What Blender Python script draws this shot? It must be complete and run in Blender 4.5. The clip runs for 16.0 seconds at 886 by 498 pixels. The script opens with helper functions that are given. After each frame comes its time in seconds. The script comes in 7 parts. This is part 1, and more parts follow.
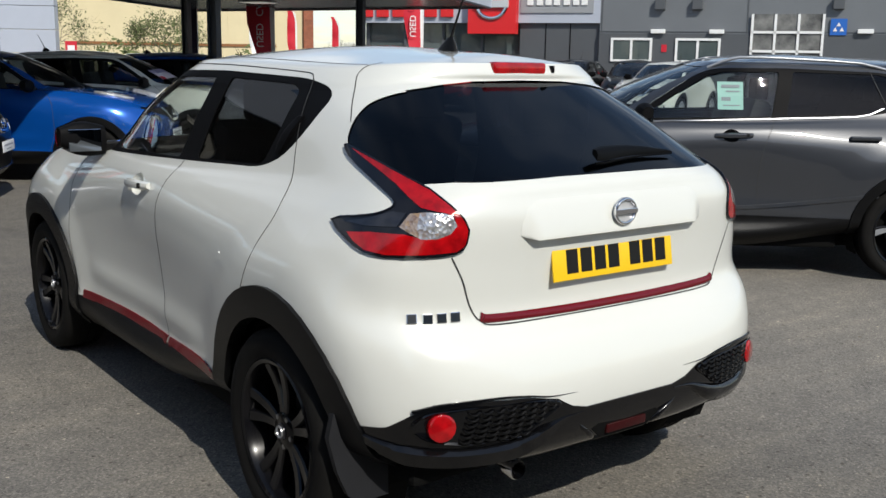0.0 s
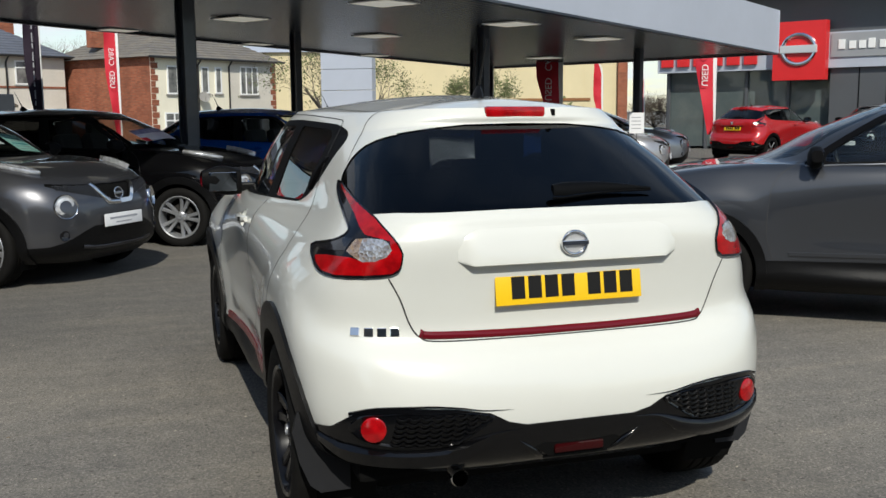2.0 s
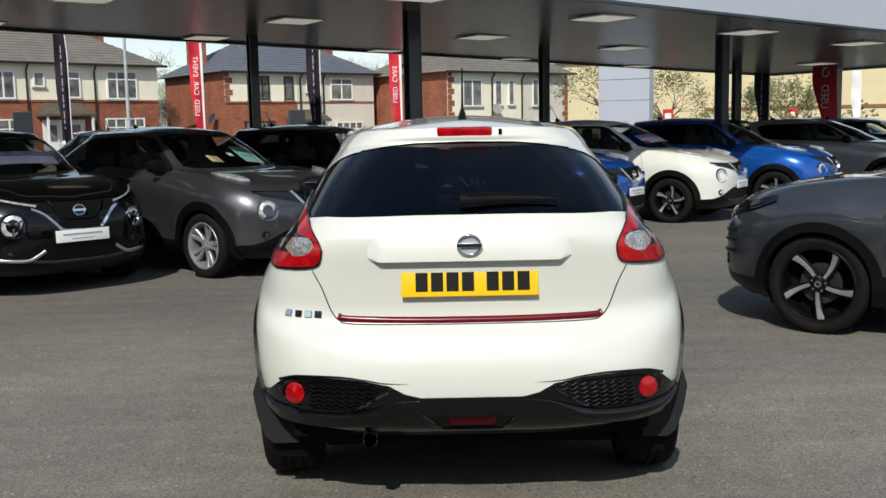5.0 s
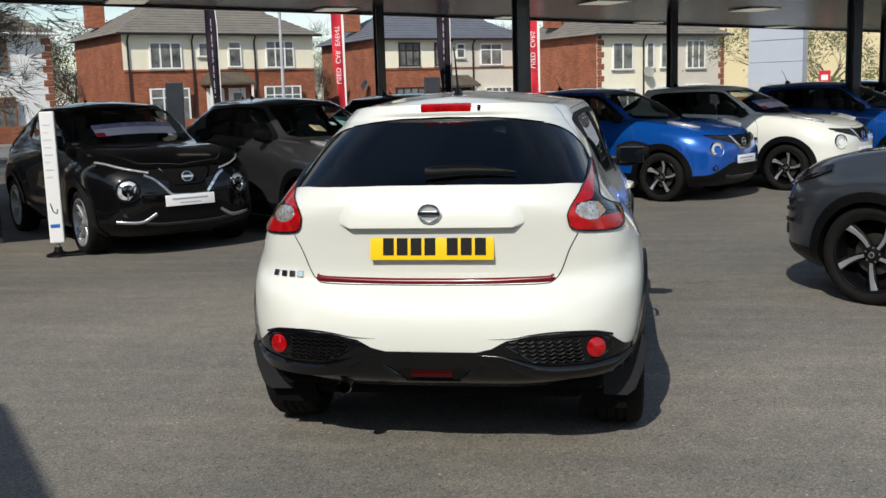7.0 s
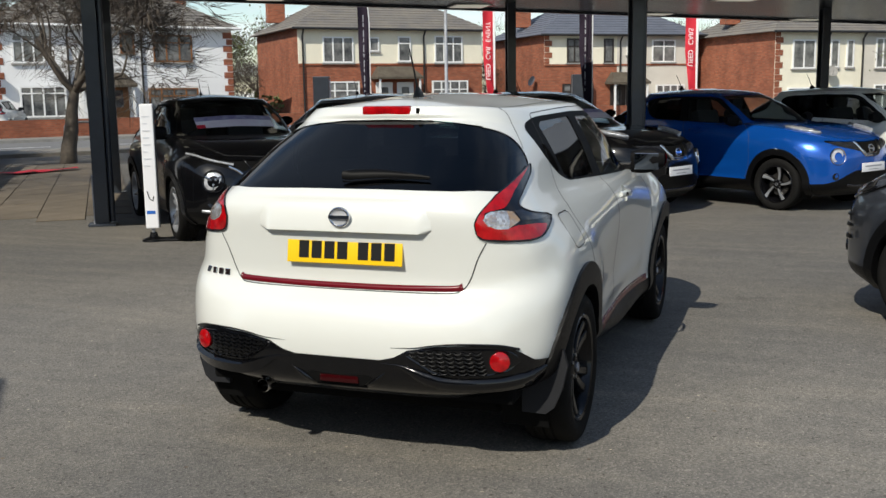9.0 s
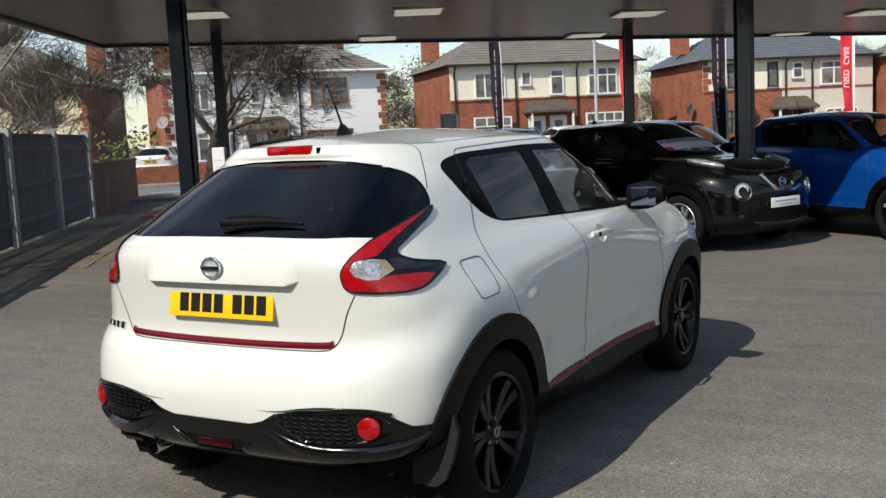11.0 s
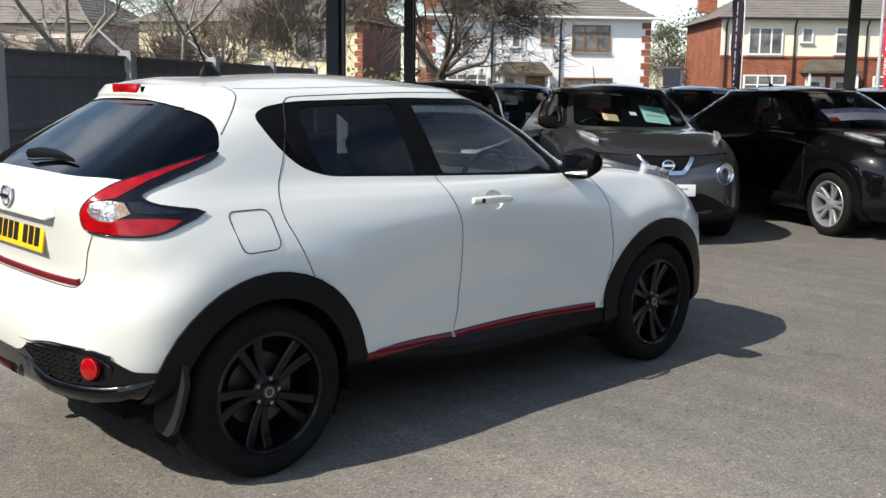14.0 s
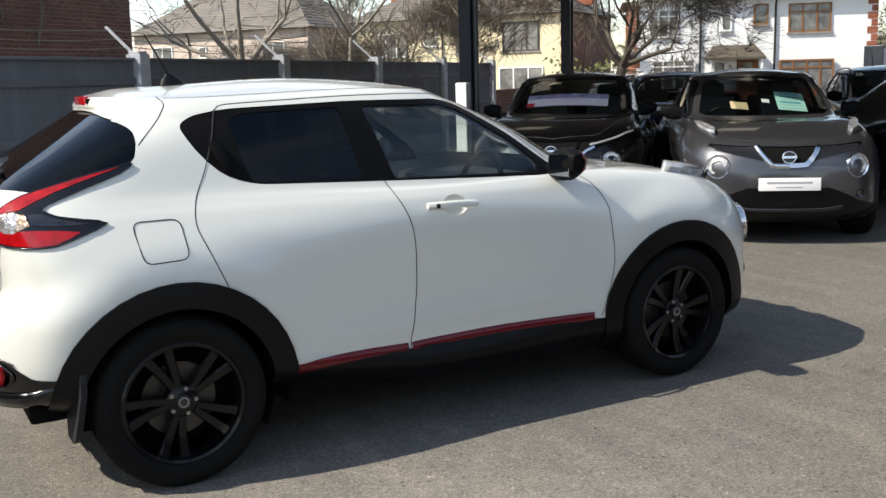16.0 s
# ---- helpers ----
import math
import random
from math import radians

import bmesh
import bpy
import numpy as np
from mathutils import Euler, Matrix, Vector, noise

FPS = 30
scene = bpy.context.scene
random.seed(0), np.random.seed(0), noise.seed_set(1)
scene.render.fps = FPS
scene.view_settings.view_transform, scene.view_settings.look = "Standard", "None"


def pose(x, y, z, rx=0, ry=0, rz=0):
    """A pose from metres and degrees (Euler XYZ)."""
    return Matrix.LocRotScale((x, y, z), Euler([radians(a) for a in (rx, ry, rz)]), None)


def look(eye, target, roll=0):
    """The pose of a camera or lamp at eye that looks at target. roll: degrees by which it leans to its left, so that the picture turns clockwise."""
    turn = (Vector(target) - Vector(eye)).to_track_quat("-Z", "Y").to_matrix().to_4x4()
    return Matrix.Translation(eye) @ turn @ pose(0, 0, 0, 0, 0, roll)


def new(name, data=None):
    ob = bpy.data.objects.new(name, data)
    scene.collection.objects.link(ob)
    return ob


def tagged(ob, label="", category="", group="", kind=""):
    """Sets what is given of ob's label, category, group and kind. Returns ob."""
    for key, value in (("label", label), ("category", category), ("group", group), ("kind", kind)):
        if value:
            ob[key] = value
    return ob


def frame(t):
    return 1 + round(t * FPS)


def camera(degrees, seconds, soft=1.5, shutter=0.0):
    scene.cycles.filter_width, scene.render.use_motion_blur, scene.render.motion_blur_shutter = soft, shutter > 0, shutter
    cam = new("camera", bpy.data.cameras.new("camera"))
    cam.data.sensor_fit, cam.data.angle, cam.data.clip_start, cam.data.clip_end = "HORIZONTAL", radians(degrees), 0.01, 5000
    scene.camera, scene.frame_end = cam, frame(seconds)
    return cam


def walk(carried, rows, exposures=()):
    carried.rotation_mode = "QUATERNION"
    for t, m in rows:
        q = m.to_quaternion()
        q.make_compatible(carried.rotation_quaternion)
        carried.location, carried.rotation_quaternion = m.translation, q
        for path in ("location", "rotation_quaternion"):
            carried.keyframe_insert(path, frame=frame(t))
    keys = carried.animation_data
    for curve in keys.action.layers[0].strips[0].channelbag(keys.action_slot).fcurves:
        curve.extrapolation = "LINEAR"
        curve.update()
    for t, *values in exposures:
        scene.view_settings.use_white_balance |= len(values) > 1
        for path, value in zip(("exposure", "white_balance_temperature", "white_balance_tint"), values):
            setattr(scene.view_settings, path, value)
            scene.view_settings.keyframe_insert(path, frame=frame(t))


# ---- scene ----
cam = camera(48.0, 16.0)
PATH = [
    (0, (-2.234, -3.976, 1.505), (-1.062, -2.399, 1.131), 0.9),
    (0.5, (-1.987, -4.177, 1.484), (-1.007, -2.463, 1.163), 0.4),
    (1, (-1.867, -4.417, 1.474), (-1.007, -2.639, 1.161), 0.7),
    (1.5, (-1.637, -4.607, 1.484), (-0.905, -2.765, 1.216), 0.9),
    (2, (-1.386, -4.796, 1.484), (-0.778, -2.91, 1.21), -0.5),
    (2.5, (-1.259, -5.054, 1.499), (-0.651, -3.174, 1.19), -0.8),
    (3, (-1.029, -5.21, 1.504), (-0.532, -3.296, 1.203), 0.1),
    (3.5, (-0.798, -5.344, 1.489), (-0.491, -3.383, 1.244), -0.6),
    (4, (-0.663, -5.567, 1.515), (-0.424, -3.592, 1.302), -0.7),
    (4.5, (-0.422, -5.636, 1.516), (-0.279, -3.655, 1.282), -0.3),
    (4.7, (-0.333, -5.534, 1.519), (-0.25, -3.551, 1.271), -0.5),
    (5, (-0.102, -5.592, 1.509), (-0.105, -3.607, 1.262), -1.1),
    (5.2, (-0.034, -5.621, 1.516), (-0.064, -3.638, 1.263), -1.6),
    (7.3, (0.828, -5.89, 1.563), (0.476, -3.946, 1.251), -1.4),
    (7.5, (0.898, -5.861, 1.582), (0.532, -3.919, 1.276), -1.2),
    (8, (1.155, -5.742, 1.564), (0.649, -3.831, 1.263), -1.2),
    (8.2, (1.301, -5.732, 1.573), (0.735, -3.838, 1.266), -1.6),
    (10.3, (2.238, -4.906, 1.523), (1.455, -3.088, 1.238), -0.2),
    (10.5, (2.321, -4.828, 1.553), (1.5, -3.023, 1.292), -0.8),
    (11, (2.62, -4.677, 1.527), (1.62, -2.961, 1.294), -2.8),
    (11.5, (2.887, -4.496, 1.516), (1.725, -2.888, 1.266), -4.4),
    (12, (3.094, -4.263, 1.523), (1.858, -2.711, 1.27), -4.1),
    (12.5, (3.382, -4.105, 1.521), (2.084, -2.612, 1.227), -1.5),
    (13, (3.594, -3.849, 1.488), (2.321, -2.354, 1.109), 0.3),
    (13.5, (3.712, -3.539, 1.531), (2.385, -2.086, 1.177), 0.5),
    (14, (3.978, -3.311, 1.509), (2.541, -1.959, 1.184), 0.7),
    (14.5, (4.189, -3.08, 1.521), (2.666, -1.832, 1.172), 1.5),
    (15, (4.286, -2.809, 1.55), (2.697, -1.638, 1.23), 0.9),
    (15.5, (4.431, -2.537, 1.541), (2.763, -1.473, 1.248), -0.6),
    (16, (4.526, -2.222, 1.538), (2.818, -1.239, 1.199), -1.5),
]
walk(cam, [(t, look(eye, target, roll)) for t, eye, target, roll in PATH], [(0, 0.24, 6500, 8), (1.5, 0.22, 6550, 6), (2.5, 0.12, 6600, 6), (3.4, 0.14, 6600, 6), (4, 0.24, 6550, 6), (5, 0.24, 6650, 6), (8, 0.29, 6700, 7), (10.5, 0.31, 6750, 7), (11.5, 0.48, 6800, 8), (13, 0.70, 6750, 8), (14, 0.88, 6750, 9), (16, 0.94, 6950, 9)])

# ---- light ----
SUN_FROM = Vector((-0.18, -0.98, 0.0)).normalized()
SUN_UP = radians(42.5)
sun = new("sun", bpy.data.lights.new("sun", "SUN"))
sun.data.energy, sun.data.angle, sun.data.color = 3.85, radians(0.5), (1.0, 0.95, 0.87)
sun.matrix_world = look(SUN_FROM * 30 * math.cos(SUN_UP) + Vector((0, 0, 30 * math.sin(SUN_UP))), (0, 0, 0))

world = bpy.data.worlds.new("sky")
scene.world = world
world.use_nodes = True
wn, wl = world.node_tree.nodes, world.node_tree.links
sky = wn.new("ShaderNodeTexSky")
sky.sky_type, sky.sun_disc, sky.sun_elevation = "NISHITA", False, SUN_UP
sky.dust_density, sky.ozone_density = 0.4, 1.3
sky.sun_rotation = math.atan2(SUN_FROM.x, SUN_FROM.y)
# scattered fair-weather cloud on a level sheet, so that it closes up towards the horizon
coord, sep, lift, over, under, flat, puff, ramp, mix = (wn.new(k) for k in ("ShaderNodeTexCoord", "ShaderNodeSeparateXYZ", "ShaderNodeMath", "ShaderNodeMath", "ShaderNodeMath", "ShaderNodeCombineXYZ", "ShaderNodeTexNoise", "ShaderNodeValToRGB", "ShaderNodeMixRGB"))
lift.operation, lift.inputs[1].default_value = "ADD", 0.14
over.operation = under.operation = "DIVIDE"
wl.new(coord.outputs["Generated"], sep.inputs[0])
wl.new(sep.outputs[2], lift.inputs[0])
for node, axis in ((over, 0), (under, 1)):
    wl.new(sep.outputs[axis], node.inputs[0])
    wl.new(lift.outputs[0], node.inputs[1])
    wl.new(node.outputs[0], flat.inputs[axis])
puff.inputs["Scale"].default_value, puff.inputs["Detail"].default_value, puff.inputs["Roughness"].default_value = 1.5, 9.0, 0.58
ramp.color_ramp.elements[0].position, ramp.color_ramp.elements[1].position = 0.45, 0.66
mix.inputs[2].default_value = (7.0, 7.4, 8.0, 1)
wl.new(flat.outputs[0], puff.inputs["Vector"])
wl.new(puff.outputs["Fac"], ramp.inputs[0])
# thinner overhead than towards the horizon
thin, share = wn.new("ShaderNodeMapRange"), wn.new("ShaderNodeMath")
for key, value in (("From Min", 0.15), ("From Max", 0.75), ("To Min", 1.0), ("To Max", 0.22)):
    thin.inputs[key].default_value = value
share.operation = "MULTIPLY"
wl.new(sep.outputs[2], thin.inputs["Value"])
wl.new(ramp.outputs[0], share.inputs[0])
wl.new(thin.outputs[0], share.inputs[1])
wl.new(share.outputs[0], mix.inputs[0])
wl.new(sky.outputs[0], mix.inputs[1])
wl.new(mix.outputs[0], wn["Background"].inputs[0])
wn["Background"].inputs[1].default_value = 0.11
scene.view_settings.exposure = 0.0


# ---- materials ----
def material(name, color, rough=0.5, metal=0.0, coat=0.0, spec=0.5, vary=0.0, scale=8.0, fine=0.0, fine_scale=120.0, bump=0.0, bump_scale=80.0, tint=None, rand=0.0):
    """A surface with two scales of tone variation (broad stains, fine grain) and fine relief."""
    m = bpy.data.materials.new(name)
    m.use_nodes = True
    n, l = m.node_tree.nodes, m.node_tree.links
    p = n["Principled BSDF"]
    p.inputs["Base Color"].default_value = (*color, 1)
    p.inputs["Roughness"].default_value, p.inputs["Metallic"].default_value = rough, metal
    p.inputs["Coat Weight"].default_value, p.inputs["Coat Roughness"].default_value = coat, 0.03
    p.inputs["Specular IOR Level"].default_value = spec
    co = n.new("ShaderNodeTexCoord")
    out = None

    def noise_of(s, d):
        t = n.new("ShaderNodeTexNoise")
        t.inputs["Scale"].default_value, t.inputs["Detail"].default_value, t.inputs["Roughness"].default_value = s, d, 0.65
        l.new(co.outputs["Object"], t.inputs["Vector"])
        return t.outputs["Fac"]

    def blend(kind, fac, a, b):
        x = n.new("ShaderNodeMixRGB")
        x.blend_type = kind
        for i, v in enumerate((fac, a, b)):
            if isinstance(v, (int, float)):
                x.inputs[i].default_value = v if i == 0 else (v, v, v, 1)
            elif isinstance(v, tuple):
                x.inputs[i].default_value = (*v, 1)
            else:
                l.new(v, x.inputs[i])
        return x.outputs[0]

    if vary or fine or rand:
        out = color
        if vary:
            r = n.new("ShaderNodeValToRGB")
            r.color_ramp.elements[0].position, r.color_ramp.elements[1].position = 0.3, 0.7
            l.new(noise_of(scale, 5), r.inputs[0])
            other = tint or tuple(c * (1 - vary) for c in color)
            out = blend("MIX", r.outputs[0], color, other)
        if fine:
            r = n.new("ShaderNodeMapRange")
            r.inputs["From Min"].default_value, r.inputs["From Max"].default_value = 0.25, 0.75
            r.inputs["To Min"].default_value, r.inputs["To Max"].default_value = 1 - fine, 1 + fine
            l.new(noise_of(fine_scale, 3), r.inputs["Value"])
            out = blend("MULTIPLY", 1.0, out, r.outputs[0])
        if rand:
            o = n.new("ShaderNodeObjectInfo")
            r = n.new("ShaderNodeMapRange")
            r.inputs["To Min"].default_value, r.inputs["To Max"].default_value = 1 - rand, 1 + rand
            l.new(o.outputs["Random"], r.inputs["Value"])
            out = blend("MULTIPLY", 1.0, out, r.outputs[0])
        l.new(out, p.inputs["Base Color"])
    if bump:
        b = n.new("ShaderNodeBump")
        b.inputs["Strength"].default_value, b.inputs["Distance"].default_value = min(1.0, bump), 0.01
        l.new(noise_of(bump_scale, 4), b.inputs["Height"])
        l.new(b.outputs[0], p.inputs["Normal"])
    return m


def paint(name, color, flake=0.0, rough=0.32):
    return material(name, color, rough, flake, 1.0, fine=0.03 if flake else 0.0, fine_scale=900, vary=0.02, scale=3)


def glass(name, tint, gloss=0.06):
    """A thin tinted pane: see-through by its tint, with a clear reflection that rises at grazing angles."""
    m = bpy.data.materials.new(name)
    m.use_nodes = True
    n, l = m.node_tree.nodes, m.node_tree.links
    n.remove(n["Principled BSDF"])
    t, g, mixer, fr, steep, span = (n.new(k) for k in ("ShaderNodeBsdfTransparent", "ShaderNodeBsdfGlossy", "ShaderNodeMixShader", "ShaderNodeLayerWeight", "ShaderNodeMath", "ShaderNodeMath"))
    t.inputs[0].default_value = (*tint, 1)
    g.inputs["Roughness"].default_value = 0.01
    # the same from both sides of the pane
    fr.inputs["Blend"].default_value = 0.5
    steep.operation, steep.inputs[1].default_value = "POWER", 4.0
    span.operation, span.inputs[1].default_value, span.inputs[2].default_value = "MULTIPLY_ADD", 0.92, gloss
    l.new(fr.outputs["Facing"], steep.inputs[0])
    l.new(steep.outputs[0], span.inputs[0])
    l.new(span.outputs[0], mixer.inputs[0])
    l.new(t.outputs[0], mixer.inputs[1])
    l.new(g.outputs[0], mixer.inputs[2])
    l.new(mixer.outputs[0], n["Material Output"].inputs[0])
    return m


def brickwork(name, a, b, mortar, scale=1.0):
    m = material(name, a, 0.85, bump=0.3, bump_scale=60)
    n, l = m.node_tree.nodes, m.node_tree.links
    t, co = n.new("ShaderNodeTexBrick"), n.new("ShaderNodeTexCoord")
    t.inputs["Color1"].default_value, t.inputs["Color2"].default_value, t.inputs["Mortar"].default_value = (*a, 1), (*b, 1), (*mortar, 1)
    t.inputs["Scale"].default_value, t.inputs["Mortar Size"].default_value = 1.0, 0.006
    t.inputs["Brick Width"].default_value, t.inputs["Row Height"].default_value = 0.225 * scale, 0.075 * scale
    # the wall's run along x + y, its height along z
    sep, add, comb = n.new("ShaderNodeSeparateXYZ"), n.new("ShaderNodeMath"), n.new("ShaderNodeCombineXYZ")
    l.new(co.outputs["Object"], sep.inputs[0])
    l.new(sep.outputs[0], add.inputs[0])
    l.new(sep.outputs[1], add.inputs[1])
    l.new(add.outputs[0], comb.inputs[0])
    l.new(sep.outputs[2], comb.inputs[1])
    l.new(comb.outputs[0], t.inputs["Vector"])
    nz, mx = n.new("ShaderNodeTexNoise"), n.new("ShaderNodeMixRGB")
    nz.inputs["Scale"].default_value, nz.inputs["Detail"].default_value = 1.3, 6
    l.new(co.outputs["Object"], nz.inputs["Vector"])
    mx.blend_type, mx.inputs[0].default_value = "OVERLAY", 0.55
    l.new(t.outputs["Color"], mx.inputs[1])
    l.new(nz.outputs["Fac"], mx.inputs[2])
    l.new(mx.outputs[0], n["Principled BSDF"].inputs["Base Color"])
    return m


WHITE = paint("pearl white paint", (0.64, 0.645, 0.605), 0.0, 0.28)
GREY = paint("gun metal paint", (0.080, 0.081, 0.089), 0.75, 0.34)
SLATE = paint("dark grey paint", (0.026, 0.029, 0.036), 0.25, 0.38)
BLACK = material("black paint", (0.0025, 0.0025, 0.003), 0.3, coat=0.75, spec=0.06, vary=0.2, scale=3)
BLUE = paint("bright blue paint", (0.003, 0.082, 0.40), 0.45, 0.25)
NAVY = paint("dark blue paint", (0.01, 0.02, 0.09), 0.3, 0.25)
RED = paint("red paint", (0.42, 0.012, 0.015), 0.2, 0.25)
SILVER = paint("silver paint", (0.38, 0.38, 0.40), 0.6, 0.3)
PLASTIC = material("black grained plastic", (0.0032, 0.0032, 0.0036), 0.38, spec=0.22, bump=0.15, bump_scale=700, vary=0.3, scale=4)
GLOSSBLACK = material("gloss black trim", (0.0028, 0.0028, 0.0034), 0.16, spec=0.3, coat=0.45, vary=0.2, scale=4)
SURROUND = material("satin black window frame", (0.003, 0.003, 0.0035), 0.62, spec=0.10, vary=0.2, scale=5)
WIPERBLACK = material("matt black wiper", (0.0018, 0.0018, 0.002), 0.5, spec=0.10)
FLAP = material("dull grey rubber flap", (0.014, 0.0145, 0.017), 0.6, spec=0.25, vary=0.3, scale=6)
SATIN = material("satin dark trim", (0.05, 0.05, 0.055), 0.25, 0.6)
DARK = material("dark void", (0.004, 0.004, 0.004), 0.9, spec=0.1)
RUBBER = material("tyre rubber", (0.009, 0.0086, 0.0082), 0.8, spec=0.12, vary=0.35, scale=9, bump=0.2, bump_scale=200)
ALLOY_DARK = material("dark alloy", (0.0036, 0.0036, 0.0045), 0.24, 0.0, spec=0.16, coat=0.26)
ALLOY = material("bright alloy", (0.34, 0.35, 0.37), 0.32, 0.6)
MIRROR = material("door mirror glass", (0.20, 0.215, 0.235), 0.02, 1.0)
CHROME = material("chrome", (0.75, 0.75, 0.76), 0.08, 1.0)
DISC = material("dark brake disc", (0.07, 0.065, 0.06), 0.4, 0.7, vary=0.3, scale=30)
STEEL = material("brake disc steel", (0.3, 0.3, 0.3), 0.35, 0.9)
REDTRIM = material("dark red trim", (0.115, 0.003, 0.008), 0.25, spec=0.3, coat=0.3)
LAMPRED = material("red lamp lens", (0.44, 0.003, 0.006), 0.06, spec=0.35, coat=0.6, vary=0.55, scale=22, bump=0.08, bump_scale=90)
LAMPDARK = material("dark red lamp lens", (0.026, 0.0014, 0.002), 0.12, spec=0.2, coat=0.3)
HEADLENS = material("headlamp lens", (0.66, 0.67, 0.69), 0.08, 0.5, coat=1.0, vary=0.5, scale=16, bump=0.25, bump_scale=35)
HEADBOWL = material("pressed headlamp bowl", (0.78, 0.79, 0.80), 0.14, 0.35, coat=1.0, vary=0.45, scale=38, tint=(0.35, 0.35, 0.36), bump=0.5, bump_scale=45)
LAMPSMOKE = material("smoked lens", (0.025, 0.025, 0.032), 0.10, 0.3, coat=1.0, vary=0.7, scale=30)
LAMPBLACK = material("smoked lamp housing", (0.004, 0.004, 0.006), 0.10, spec=0.4, coat=0.3)
def faceted(name, stops, size):
    """A clear lens over a pressed reflector: random cell colours paint in each facet's glint."""
    m = material(name, stops[0], 0.16, 0.7, coat=0.6)
    n, l = m.node_tree.nodes, m.node_tree.links
    co, cells, tone, rel = (n.new(k) for k in ("ShaderNodeTexCoord", "ShaderNodeTexVoronoi", "ShaderNodeValToRGB", "ShaderNodeBump"))
    cells.inputs["Scale"].default_value = size
    l.new(co.outputs["Object"], cells.inputs["Vector"])
    e = tone.color_ramp.elements
    while len(e) < len(stops):
        e.new(0.5)
    for k, c in enumerate(stops):
        e[k].position, e[k].color = k / (len(stops) - 1), (*c, 1)
    l.new(cells.outputs["Color"], tone.inputs[0])
    l.new(tone.outputs[0], n["Principled BSDF"].inputs["Base Color"])
    rel.inputs["Strength"].default_value, rel.inputs["Distance"].default_value = 0.45, 0.006
    l.new(cells.outputs["Distance"], rel.inputs["Height"])
    l.new(rel.outputs[0], n["Principled BSDF"].inputs["Normal"])
    return m


LAMPCLEAR = faceted("clear lamp lens", [(0.26, 0.20, 0.19), (0.52, 0.52, 0.53), (0.74, 0.74, 0.75), (0.40, 0.37, 0.36), (0.60, 0.42, 0.32)], 85)
LAMPAMBER = faceted("amber lamp lens", [(0.30, 0.16, 0.10), (0.58, 0.46, 0.38), (0.62, 0.38, 0.20), (0.46, 0.40, 0.37)], 85)
BADGEBACK = material("bright badge back", (0.62, 0.63, 0.64), 0.25, 0.5)
YELLOW = material("yellow plate", (0.80, 0.50, 0.01), 0.35, fine=0.05, fine_scale=300)
INK = material("black ink", (0.012, 0.012, 0.012), 0.6, spec=0.12)
FAINTINK = material("faint grey ink", (0.56, 0.57, 0.60), 0.6)
PALEINK = material("grey ink", (0.30, 0.31, 0.34), 0.6)
CARD = material("white card", (0.75, 0.75, 0.76), 0.5, vary=0.04, scale=6)
MINT = material("pale green price card", (0.36, 0.62, 0.56), 0.5, vary=0.05, scale=6)
TEALINK = material("teal ink", (0.05, 0.25, 0.30), 0.6)
KRAFT = material("buff paper", (0.50, 0.40, 0.24), 0.7, vary=0.1, scale=6)
SEAT = material("dark seat cloth", (0.02, 0.02, 0.022), 0.85, bump=0.2, bump_scale=400)
PRIVACY = glass("privacy glass", (0.07, 0.076, 0.09), 0.035)
CLEAR = glass("clear car glass", (0.76, 0.81, 0.79))
SHUT = material("shut line", (0.03, 0.03, 0.03), 0.7)

